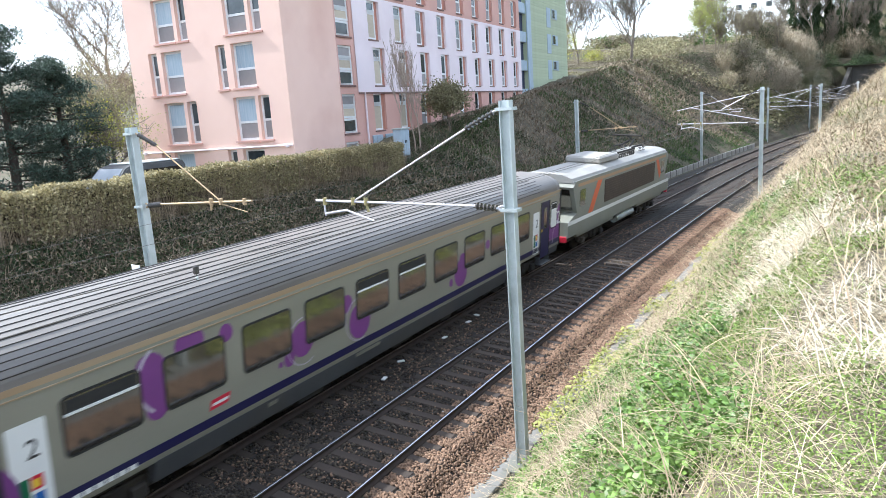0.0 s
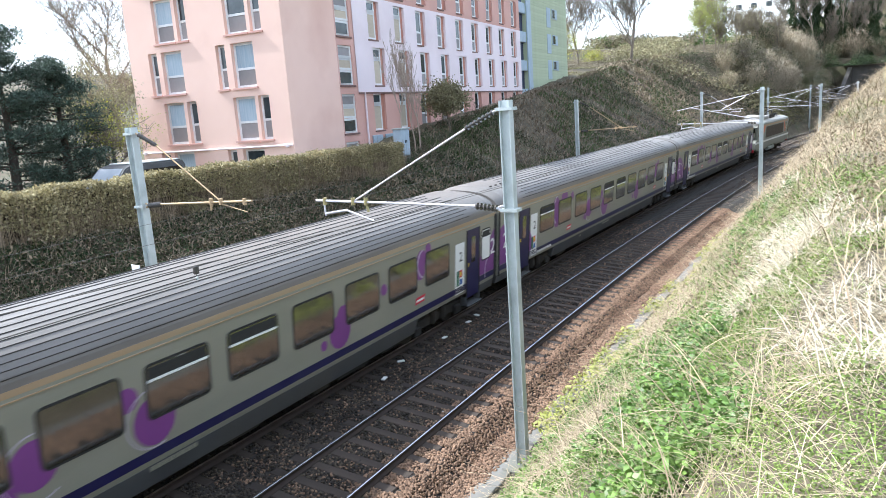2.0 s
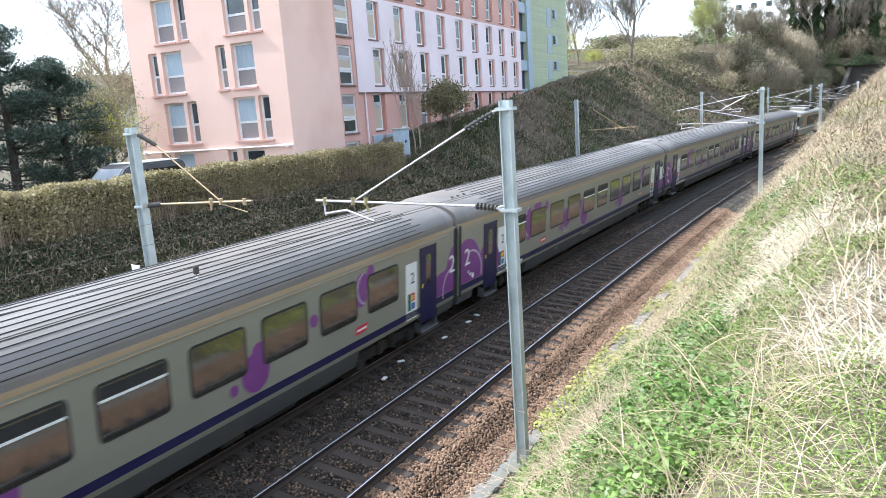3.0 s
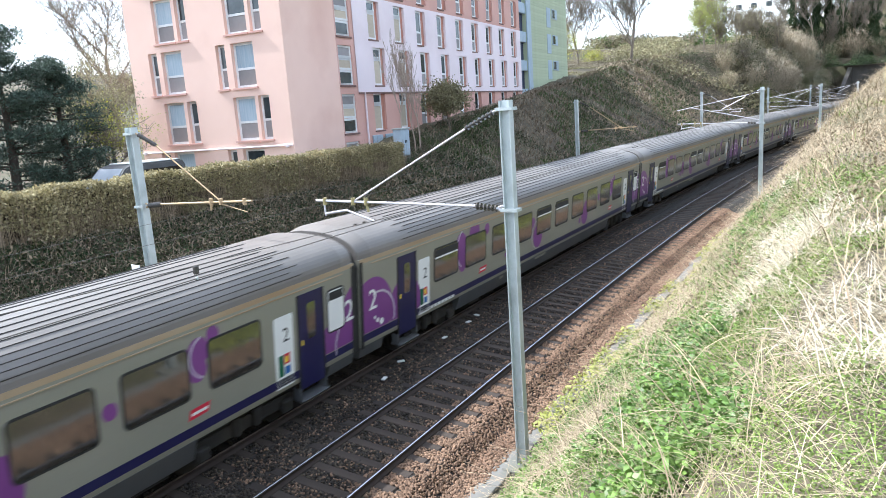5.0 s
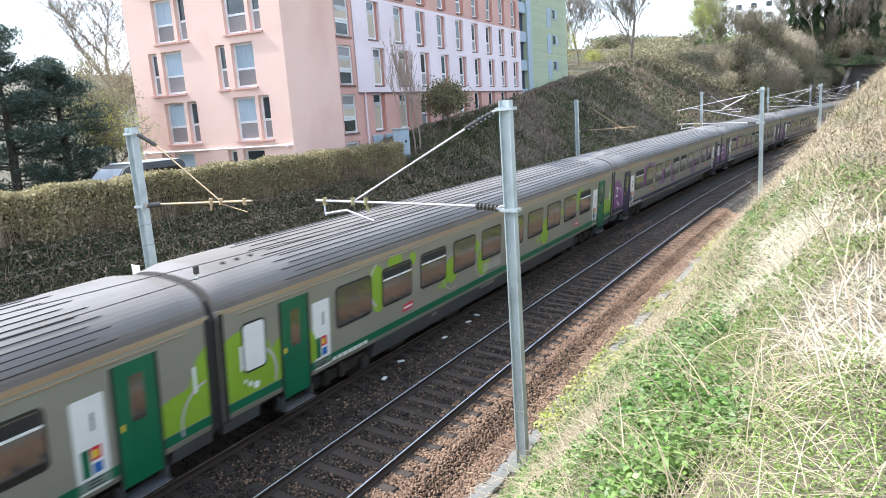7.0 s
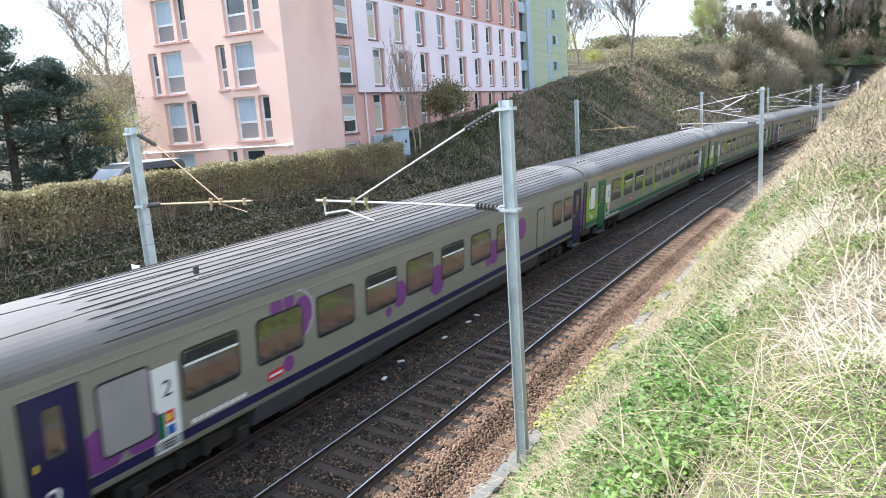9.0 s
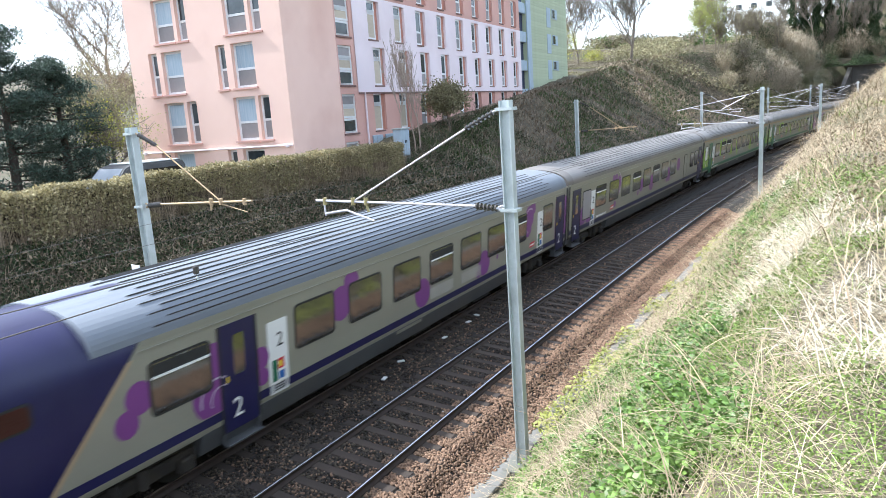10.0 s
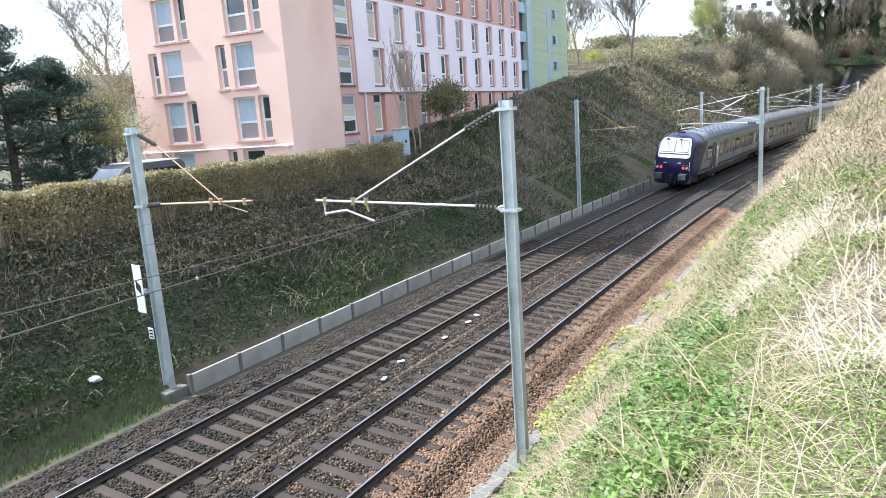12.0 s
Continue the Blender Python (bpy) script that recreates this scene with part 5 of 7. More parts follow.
def window_unit(parent, to_xyz, u0, u1, z0, z1, depth, split=0.4, lower=None, upper=None, sill=True, proud=0.06, sill_mat=None):
    """White frame with a pane above and a panel below, set back in the opening; brown sill."""
    def block(name, a, b, c, d, e, f, material, par, label=""):
        V = [tuple(to_xyz(u, z, dd)) for dd in (e, f) for u, z in ((a, c), (b, c), (b, d), (a, d))]
        return raw(name, V, [(0, 1, 2, 3), (0, 4, 5, 1), (1, 5, 6, 2), (2, 6, 7, 3), (3, 7, 4, 0)], material, par, label=label)
    w = block("window", u0, u1, z0, z1, depth - 0.02, depth - 0.005, M_WHITE, parent)
    fw = 0.12 if u1 - u0 > 0.6 else 0.08
    zm = z0 + (z1 - z0) * split
    for a, b, c, d in ((u0, u0 + fw, z0, z1), (u1 - fw, u1, z0, z1), (u0 + fw, u1 - fw, z0, z0 + fw), (u0 + fw, u1 - fw, z1 - fw, z1), (u0 + fw, u1 - fw, zm - fw / 2, zm + fw / 2)):
        block("window_frame", a, b, c, d, depth - 0.075, depth - 0.02, M_WHITE, w)
    block("pane", u0 + fw, u1 - fw, zm + fw / 2, z1 - fw, depth - 0.04, depth - 0.02, upper or M_PANE, w)
    block("lower_panel", u0 + fw, u1 - fw, z0 + fw, zm - fw / 2, depth - 0.045, depth - 0.02, lower or M_GREYPANEL, w)
    if sill:
        block("window_sill", u0 - 0.08, u1 + 0.08, z0 - 0.10, z0 - 0.005, -proud, depth - 0.02, sill_mat or M_BROWN, w)
    return w


def apartment_building():
    root = tagged(empty("apartment_building", BLD), "salmon-pink apartment block with white window frames and pale rose bays", "building")
    rng = random.Random(11)
    TOP, BASE, H = 19.9, 1.5, 2.75
    LEN, DEP = 37.2, 10.75
    depth = 0.16
    # end wall: u runs away from the corner
    def end(u, z, d):
        return Vector((d, u, z))

    def side(u, z, d):
        return Vector((u, d, z))
    holes, units = [], []
    for k in range(-1, 5):
        z0 = 6.05 + H * k
        if k % 2 == 0:
            cols = [(7.18, 8.62, 0), (6.24, 6.95, 1), (2.20, 3.64, 0), (1.27, 1.98, 1)]
        else:
            cols = [(6.88, 8.36, 0), (8.68, 9.32, 1), (1.95, 3.40, 0), (3.82, 4.44, 1)]
        for a, b, narrow in cols:
            holes.append((a, b, z0, z0 + 2.28))
            units.append((a, b, z0, z0 + 2.28, narrow))
    facade_mesh("end_wall", [0, DEP], [BASE, TOP], holes, 0.30, end, M_PINK, root)
    for a, b, c, d, narrow in units:
        window_unit(root, end, a, b, c, d, 0.30, 0.42 if not narrow else 0.45, sill_mat=M_PINKROSE, proud=0.10, upper=(M_CURTAIN if rng.random() < 0.65 and not narrow else M_PANE))
    # pale pipe along the end wall with a knuckle at each end
    bm = bmesh.new()
    bar(bm, (-0.07, 0.05, 5.70), (-0.07, DEP - 0.05, 5.62), 0.05)
    box(bm, -0.14, -0.004, 0.25, 0.47, 5.58, 5.78, 0.03)
    box(bm, -0.14, -0.004, DEP - 0.35, DEP - 0.13, 5.52, 5.72, 0.03)
    part("wall_pipe", bm, M_ROSEWHITE, root)
    # long wall facing the line
    holes, units, blanks = [], [], []
    cols = [8.82, 12.18, 15.32, 18.72, 22.1, 25.3, 28.5, 31.65, 34.9]
    for k in range(-1, 5):
        z0 = 6.0 + H * k
        holes.append((4.94, 6.40, z0 - 0.02, z0 + 2.22))
        units.append((4.94, 6.40, z0 - 0.02, z0 + 2.22, "bay"))
        for n, a in enumerate(cols):
            sh = -0.35 if k % 2 == 0 else 0.0
            holes.append((a + sh, a + sh + 1.45, z0 - 0.02, z0 + 2.25))
            units.append((a + sh, a + sh + 1.45, z0 - 0.02, z0 + 2.25, "blind" if n < 2 else "tall"))
    white = lambda u, z: u > 6.75 and 8.32 < z < 13.95
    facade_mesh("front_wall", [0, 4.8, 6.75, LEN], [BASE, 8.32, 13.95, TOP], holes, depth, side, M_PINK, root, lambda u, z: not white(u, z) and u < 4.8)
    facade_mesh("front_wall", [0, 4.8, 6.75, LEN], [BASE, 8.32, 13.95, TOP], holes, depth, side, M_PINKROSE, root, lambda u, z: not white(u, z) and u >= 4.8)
    facade_mesh("rose_bay", [6.75, LEN], [8.32, 13.95], holes, depth + 0.03, lambda u, z, d: Vector((u, d - 0.03, z)), M_ROSEWHITE, root, white)
    for a, b, c, d, kind in units:
        if kind == "bay":
            window_unit(root, side, a, b, c, c + 0.85, depth, 0.05, upper=M_PANE)
            window_unit(root, side, a, b, c + 1.55, d, depth, 0.05, upper=M_GREYPANEL, sill=False)
            window_unit(root, side, a + 0.01, b - 0.01, c + 0.87, c + 1.53, depth - 0.01, 0.97, lower=M_BEIGE, sill=False)
        elif kind == "blind":
            window_unit(root, side, a, a + 1.05, c + 1.62, d, depth, 0.05, upper=M_PANE, sill=False)
            window_unit(root, side, a, a + 1.05, c, c + 1.6, depth, 0.97, lower=M_BEIGE)
            # flat dark strip painted as the shaded reveal beside the window
            V = [tuple(side(u, z, depth - 0.012)) for u, z in ((a + 1.06, c), (b, c), (b, d), (a + 1.06, d))]
            raw("reveal_panel", V, [(0, 1, 2, 3)], M_PINKDARK, root)
        else:
            window_unit(root, side, a, a + 0.95, c, d, depth, 0.38, upper=M_PANE)
            V = [tuple(side(u, z, depth - 0.012)) for u, z in ((a + 0.96, c), (b, c), (b, d), (a + 0.96, d))]
            raw("reveal_panel", V, [(0, 1, 2, 3)], M_PINKDARK, root)
    # pale pipe and brown band on the front
    bm = bmesh.new()
    bar(bm, (7.4, -0.07, BASE), (7.4, -0.07, 8.3), 0.06)
    part("downpipe", bm, M_ROSEWHITE, root)
    bm = bmesh.new()
    box(bm, 6.75, LEN, -0.075, -0.032, 8.22, 8.32)
    part("band", bm, M_BROWN, root)
    # remaining walls and roof
    raw("rear_wall", [(0, DEP, BASE), (LEN, DEP, BASE), (LEN, DEP, TOP), (0, DEP, TOP)], [(0, 1, 2, 3)], M_PINK, root)
    raw("far_wall", [(LEN, 0, BASE), (LEN, DEP, BASE), (LEN, DEP, TOP), (LEN, 0, TOP)], [(0, 1, 2, 3)], M_PINK, root)
    boxpart("roof", (-0.3, LEN + 0.1, -0.3, DEP + 0.3, TOP, TOP + 0.4), M_SLATE, root, 0.05)
    # service doors at the foot
    for a in (7.9, 9.5):
        boxpart("service_door", (a, a + 1.2, -0.10, -0.02, 3.4, 5.7), M_BLUEGREY, root, 0.02)


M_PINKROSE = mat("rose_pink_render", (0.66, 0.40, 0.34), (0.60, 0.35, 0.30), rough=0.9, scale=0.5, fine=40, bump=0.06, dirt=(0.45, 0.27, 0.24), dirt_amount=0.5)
apartment_building()


def green_building():
    root = tagged(empty("green_building", BLD), "sage-green boarded apartment block with a blue-grey corner strip", "building")
    u0, u1, BASE, TOP = 39.6, 54.7, 4.0, 20.6
    boxpart("core", (u0, u1, 0.1, 11, BASE, TOP), M_GREENBOARD, root)
    bm = bmesh.new()
    box(bm, 0, u1 - u0 - 1.3, -0.035, 0.0, 0.0, 0.29, 0.012)
    me = bpy.data.meshes.new("board")
    bm.to_mesh(me)
    bm.free()
    me.materials.append(M_GREENBOARD)
    for i in range(54):
        o = new("board", me)
        o.parent = root
        o.matrix_local = Matrix.Translation((u0 + 1.3, 0.1, BASE + 0.305 * i))
    boxpart("corner_strip", (u0, u0 + 1.28, -0.02, 0.1, BASE, TOP), M_BLUEGREY, root, 0.02)
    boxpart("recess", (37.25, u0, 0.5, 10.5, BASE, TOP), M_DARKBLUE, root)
    bm = bmesh.new()
    for z in (7.5, 10.25, 13.0, 15.75):
        box(bm, 37.3, u0 - 0.02, 0.15, 0.5, z, z + 1.0, 0.02)
    part("balcony_rail", bm, M_BLUEGREY, root)
    for z in (7.85, 10.6, 13.35, 16.1):
        boxpart("strip_panel", (46.6, 48.0, 0.02, 0.085, z - 1.1, z + 0.95), M_BLUEGREY, root, 0.01)
        w = boxpart("window", (48.6, 50.6, 0.0, 0.085, z - 0.1, z + 0.95), M_BLUEGREY, root)
        boxpart("pane", (48.75, 49.6, -0.02, 0.0, z, z + 0.85), M_PANE, w)
        boxpart("pane", (49.65, 50.45, -0.02, 0.0, z, z + 0.85), M_CURTAIN, w)
    boxpart("roof", (u0 - 0.2, u1 + 0.2, -0.2, 11.2, TOP, TOP + 0.3), M_SLATE, root, 0.03)


green_building()


def utility_cabinet():
    """Grey-blue cabinet on its plinth where the hedge ends."""
    m = Matrix.Translation((34.55, 21.55, float(ground_z(34.55, 22.42)))) @ Matrix.Rotation(0.06, 4, "Z")
    root = tagged(empty("utility_cabinet", m), "weathered blue-grey utility cabinet beside the end of the hedge", "cabinet")
    boxpart("plinth", (-0.52, 0.52, -0.3, 0.3, -0.35, 0.12), M_CONC, root, 0.02)
    boxpart("body", (-0.48, 0.48, -0.26, 0.26, 0.12, 1.62), M_BLUEGREY, root, 0.02)
    for x in (-0.46, 0.01):
        d = boxpart("door", (x, x + 0.45, -0.285, -0.262, 0.18, 1.55), M_BLUEGREY, root, 0.006)
        boxpart("handle", (x + (0.36 if x < 0 else 0.05), x + (0.40 if x < 0 else 0.09), -0.31, -0.287, 0.85, 1.0), M_RUBBER, d, 0.004)
    boxpart("cap", (-0.54, 0.54, -0.33, 0.31, 1.62, 1.70), M_GALV, root, 0.02)


utility_cabinet()


def far_block():
    root = tagged(empty("tower_block", Matrix.Translation((262, 44, 0)) @ Matrix.Rotation(radians(82), 4, "Z")), "distant white tower block among trees", "building")
    W = 40
    boxpart("wall", (-42, 0, -14, 0, 8, 52), M_FARWHITE, root)
    for zi in range(7):
        for ui in range(9):
            u = -40.3 + 4.6 * ui
            z = 26 + 3.4 * zi
            boxpart("window", (u, u + 1.7, -0.06, 0.03, z, z + 1.6), M_PANE, root)
    boxpart("roof", (-42.4, 0.4, -14.4, 0.4, 52, 52.6), M_SLATE, root)


far_block()


def van():
    """Parked behind the hedge, nose away from the building."""
    root = tagged(empty("van", Matrix.Translation((20.3, 26.6, 3.45)) @ Matrix.Rotation(radians(182), 4, "Z")), "dark parked van with a sunlit windscreen behind the hedge", "van")
    prof = [(-2.3, 0.3), (2.3, 0.3), (2.45, 0.9), (1.75, 1.2), (0.9, 2.0), (0.4, 2.12), (-2.1, 2.12), (-2.3, 1.9)]
    n = len(prof)
    V = [(x, -0.92, z) for x, z in prof] + [(x, 0.92, z) for x, z in prof]
    F = [tuple(range(n)), tuple(range(n, 2 * n))[::-1]] + [(j, (j + 1) % n, n + (j + 1) % n, n + j) for j in range(n)]
    b = raw("body", V, F, M_SKIRT, root)
    bm = bmesh.new()
    bm.from_mesh(b.data)
    bmesh.ops.recalc_face_normals(bm, faces=bm.faces)
    bmesh.ops.bevel(bm, geom=list(bm.edges), offset=0.06, segments=2, affect="EDGES")
    bm.to_mesh(b.data)
    bm.free()
    raw("windscreen", [(1.74, -0.8, 1.25), (1.74, 0.8, 1.25), (0.95, 0.74, 1.99), (0.95, -0.74, 1.99)], [(0, 1, 2, 3)], M_SCREEN, root)
    for sy in (-0.945, 0.945):
        raw("side_window", [(1.2, sy, 1.25), (0.75, sy, 1.85), (-2.0, sy, 1.85), (-2.0, sy, 1.25)], [(0, 1, 2, 3)], M_COACHGLASS, root)
    boxpart("roof_strip", (-2.0, 0.4, -0.8, 0.8, 2.12, 2.17), M_OFFWHITE, root, 0.02)
    for x in (-1.5, 1.5):
        for sy in (-0.85, 0.85):
            bm = bmesh.new()
            bar(bm, (x, sy - 0.1, 0.33), (x, sy + 0.1, 0.33), 0.33, n=18)
            part("wheel", bm, M_RUBBER, root)


van()


def litter():
    bm = bmesh.new()
    bmesh.ops.create_icosphere(bm, subdivisions=2, radius=0.2)
    rng = random.Random(2)
    for v in bm.verts:
        v.co *= rng.uniform(0.6, 1.15)
        v.co.z *= 0.45
    ob = part("plastic_bag", bm, M_WHITE)
    ob.matrix_world = Matrix.Translation(at(10.9, 17.1, float(ground_z(10.9, 17.1)) + 0.12))
    tagged(ob, "crumpled white plastic bag caught on the bank", "litter")
    for x, s in ((16.2, 10.9), (14.9, 10.6), (18.5, 10.75), (21.0, 10.9), (20.2, 10.8), (24.0, 10.9), (13.6, 8.0)):
        bm = bmesh.new()
        box(bm, -0.11, 0.11, -0.06, 0.06, -0.015, 0.02, 0.01)
        o = part("paper_scrap", bm, M_OFFWHITE)
        o.matrix_world = Matrix.Translation(at(x, s, -0.16 + (CANT if s > 9 else 0.0) * 0.2)) @ Matrix.Rotation(x * 1.7, 4, "Z")
        tagged(o, "flattened pale scrap lying on the ballast", "litter", "scraps on the ballast")


litter()


# ---- plants ----
def blades(P, L, W, seed, lean=0.5, segs=3, along=None, droop=0.6):
    """Thin tapering strips rooted at P (n,3). Returns verts and quad faces."""
    rng = np.random.default_rng(seed)
    n = len(P)
    L = np.asarray(L) * rng.uniform(0.6, 1.3, n)
    a = rng.uniform(0, 2 * np.pi, n)
    d = np.stack([np.cos(a), np.sin(a), np.zeros(n)], 1)
    if along is not None:
        d = d * 0.8 + along
        d /= np.linalg.norm(d, axis=1)[:, None]
    le = np.clip(rng.normal(lean, 0.25, n), 0.05, 1.6)
    up = np.array([0, 0, 1.0])
    side = np.cross(d, up)
    side /= np.linalg.norm(side, axis=1)[:, None] + 1e-9
    rows = []
    pos = P.copy()
    ang = le.copy()
    for k in range(segs + 1):
        w = W * (1 - 0.75 * k / segs)
        rows.append(pos - side * (np.asarray(w) * 0.5 * np.ones(n))[:, None])
        rows.append(pos + side * (np.asarray(w) * 0.5 * np.ones(n))[:, None])
        step = L / segs
        pos = pos + (d * np.sin(ang)[:, None] + up * np.cos(ang)[:, None]) * step[:, None]
        ang = ang + droop * rng.uniform(0.3, 1.2, n)
    V = np.stack(rows, 1)
    m = 2 * (segs + 1)
    base = (np.arange(n) * m)[:, None, None]
    q = np.array([[2 * k, 2 * k + 1, 2 * k + 3, 2 * k + 2] for k in range(segs)])
    return V.reshape(-1, 3), (q[None] + base).reshape(-1, 4)


def leaves(P, size, seed, flat=0.5, aspect=1.5):
    """Folded leaf quads of about the given size centred at P."""
    rng = np.random.default_rng(seed)
    n = len(P)
    s = size * rng.uniform(0.55, 1.3, n)
    nrm = rng.normal(0, 1, (n, 3))
    nrm[:, 2] = np.abs(nrm[:, 2]) + flat * 2
    nrm /= np.linalg.norm(nrm, axis=1)[:, None]
    t = np.cross(nrm, rng.normal(0, 1, (n, 3)))
    t /= np.linalg.norm(t, axis=1)[:, None] + 1e-9
    b = np.cross(nrm, t)
    tip = t * (s * aspect * 0.5)[:, None]
    wid = b * (s * 0.5)[:, None]
    fold = nrm * (s * 0.12)[:, None]
    V = np.stack([P - tip, P + wid + fold - tip * 0.15, P + tip - fold, P - wid + fold - tip * 0.15], 1)
    F = np.arange(n * 4).reshape(n, 4)
    return V.reshape(-1, 3), F


def merge(*pairs):
    Vs, Fs, k = [], [], 0
    for V, F in pairs:
        Vs.append(V)
        Fs.append(F + k)
        k += len(V)
    return np.concatenate(Vs), np.concatenate(Fs)


def place(X, S, lift=0.0):
    return np.stack([X, S - X * X / (2 * RAD), ground_z(X, S) + lift], 1)


def patch(X, S, f=1.0, seed=0.0):
    """Smooth irregular field in about -1..1."""
    return (np.sin(X * 0.53 * f + 1.3 * np.sin(S * 0.8 * f + seed) + seed) + np.sin(S * 0.9 * f - X * 0.31 * f + 2.1 * seed) + 0.7 * np.sin(X * 1.7 * f + S * 1.3 * f + 3 * seed)) / 2.7


def stuff(name, V, F, material, label, category):
    return tagged(big(name, V, F, material), label, category, kind="stuff")


def right_bank():
    rng = np.random.default_rng(21)

    def draw(n, x0, x1, s0, s1, power=1.8):
        x = x0 + (x1 - x0) * rng.random(n) ** power
        return x, s0 + (s1 - s0) * rng.random(n)

    def green_mask(x, s):
        low = sm(-1.8, 0.9, s - 0.09 * x + 0.1) * (1 - 0.9 * sm(15, 30, x))
        hay = np.exp(-((x - 10.0) ** 2 / 3.5 + (s - 3.2) ** 2 / 0.7)) + np.exp(-((x - 15.5) ** 2 / 5 + (s - 3.9) ** 2 / 0.9))
        return low * 1.05 - 1.3 * hay + 0.5 * patch(x, s, 1.2, 0.7) + 0.5 * patch(x, s, 3.1, 1.9) - 0.40
    # matted straw lying down the slope
    x, s = draw(130000, 1.2, 62, -6.5, 5.2, 2.0)
    g = green_mask(x, s)
    k = rng.random(len(x)) < np.where(g > 0.12, 0.48, 0.95)
    x, s = x[k], s[k]
    V, F = blades(place(x, s, rng.uniform(0.0, 0.12, len(x))), 0.40, 0.005 + 0.00034 * np.clip(x, 0, 60), 22, lean=1.15, segs=3, droop=0.35, along=np.array([0.1, 0.45, 0]))
    stuff("dry_grass", V, F, M_STRAW, "matted pale dry grass covering the sunlit bank", "dry grass")
    # longer stalks above the mat
    x, s = draw(1500, 3.5, 50, -6, 5.0, 1.4)
    V, F = blades(place(x, s, 0.05), 1.0, 0.006 + 0.00028 * x, 23, lean=1.0, segs=5, droop=0.22)
    stuff("dry_stalks", V, F, M_STRAW, "long bent dry stalks across the bank", "dry stalks")
    # bleached swathes
    x, s = draw(14000, 4.0, 22, -1.6, 1.6, 1.2)
    k = (np.abs(s - 0.12 * (x - 5) + 0.35) < 0.5) & (patch(x, s, 1.9, 9.0) > 0.2)
    x, s = x[k], s[k]
    V, F = blades(place(x, s, rng.uniform(0.08, 0.16, len(x))), 0.40, 0.008 + 0.0003 * x, 29, lean=1.2, segs=3, droop=0.3, along=np.array([0.05, 0.3, 0]))
    stuff("bleached_grass", V, F, M_BLEACH, "bleached white flattened grass on the bank", "dry grass")
    # brown litter among the straw
    x, s = draw(40000, 9, 64, -7, 4.8, 1.1)
    V, F = leaves(place(x, s, rng.uniform(0.02, 0.3, len(x))), 0.028, 30, flat=0.2, aspect=4.0)
    stuff("bank_litter", V, F, M_LITTER, "brown dead leaves caught in the straw", "dead leaves")
    # dark dead stems
    x, s = draw(9000, 3.5, 62, -6, 4.8, 1.0)
    V, F = blades(place(x, s, 0.02), 1.0, 0.012 + 0.0003 * x, 24, lean=0.9, segs=5, droop=0.3)
    stuff("dead_stems", V, F, M_TWIG, "brown dead bramble stems tangled on the bank", "brambles")
    # green grass
    x, s = draw(140000, 1.2, 60, -5.5, 5.25, 1.9)
    g = green_mask(x, s)
    k = (g > rng.uniform(-0.15, 0.25, len(x))) & (rng.random(len(x)) < 0.12 + 0.88 * sm(4.5, 9.0, x))
    x, s = x[k], s[k]
    V, F = blades(place(x, s), 0.24, 0.006 + 0.0005 * x, 25, lean=0.55, segs=2, droop=0.6)
    stuff("grass", V, F, M_GRASS, "fresh green grass on the lower bank", "grass")
    # nettles: whorls of leaves on short stems
    x, s = draw(24000, 4.2, 24, -2.5, 5.0, 1.4)
    g = green_mask(x, s) + 0.3 * patch(x, s, 2.6, 2.3)
    k = g > rng.uniform(0.4, 0.75, len(x))
    x, s = x[k], s[k]
    n = len(x)
    hgt = rng.uniform(0.12, 0.42, n)
    pts = []
    base = place(x, s)
    for j in range(9):
        a = rng.uniform(0, 6.28, n)
        r = rng.uniform(0.02, 0.09, n)
        pts.append(base + np.stack([r * np.cos(a), r * np.sin(a), hgt * (0.35 + 0.65 * j / 8)], 1))
    V, F = leaves(np.concatenate(pts), 0.038, 26, flat=0.4, aspect=1.6)
    stuff("nettles", V, F, M_NETTLE, "dense patch of broad-leaved nettles on the bank", "nettles")
    # creeping small-leaved weeds through the straw close to the viewer
    x, s = draw(230000, 2.3, 16, -2.6, 3.6, 1.5)
    g = patch(x, s, 2.4, 5.2) + 0.6 * patch(x, s, 5.1, 0.4) + 0.35 * sm(-1.2, 0.6, s) - 0.4 * sm(8, 14, x)
    k = g > rng.uniform(-0.1, 0.5, len(x))
    x, s = x[k], s[k]
    P = place(x, s, rng.uniform(0.03, 0.2, len(x)))
    V, F = leaves(P, 0.01, 31, flat=0.4, aspect=1.9)
    V = ((V.reshape(-1, 4, 3) - P[:, None]) * (1.0 + 0.16 * (x - 2.3))[:, None, None] + P[:, None]).reshape(-1, 3)
    stuff("creeping_weeds", V, F, M_CLEAVER, "small-leaved yellow-green weeds creeping through dry straw", "weeds")
    # flattened white straw swathe
    n = 900
    v = rng.random(n)
    x = 8.1 + 1.5 * v + rng.normal(0, 0.10, n)
    s = 0.92 - 0.85 * v + rng.normal(0, 0.07, n)
    V, F = blades(place(x, s, rng.uniform(0.1, 0.2, n)), 0.34, 0.011, 32, lean=1.2, segs=3, droop=0.3, along=np.array([0.05, 0.25, 0]))
    stuff("white_straw", V, F, M_BLEACH, "swathe of flattened sun-bleached white straw", "dry grass")
    # small yellow-green plants by the kerb
    x, s = draw(24000, 13.5, 60, 4.2, 6.0, 1.1)
    k = patch(x, s, 1.2, 4.0) > -0.1
    V, F = leaves(place(x[k], s[k], rng.uniform(0.03, 0.3, k.sum())), 0.075, 27, flat=0.5, aspect=1.4)
    stuff("kerbside_weeds", V, F, M_YELLOWGREEN, "yellow-green weeds creeping over the kerb", "weeds")
    # a leaning clump of leaves where the bank closes over the line
    x, s = draw(2600, 36, 62, 4.2, 6.1, 1.0)
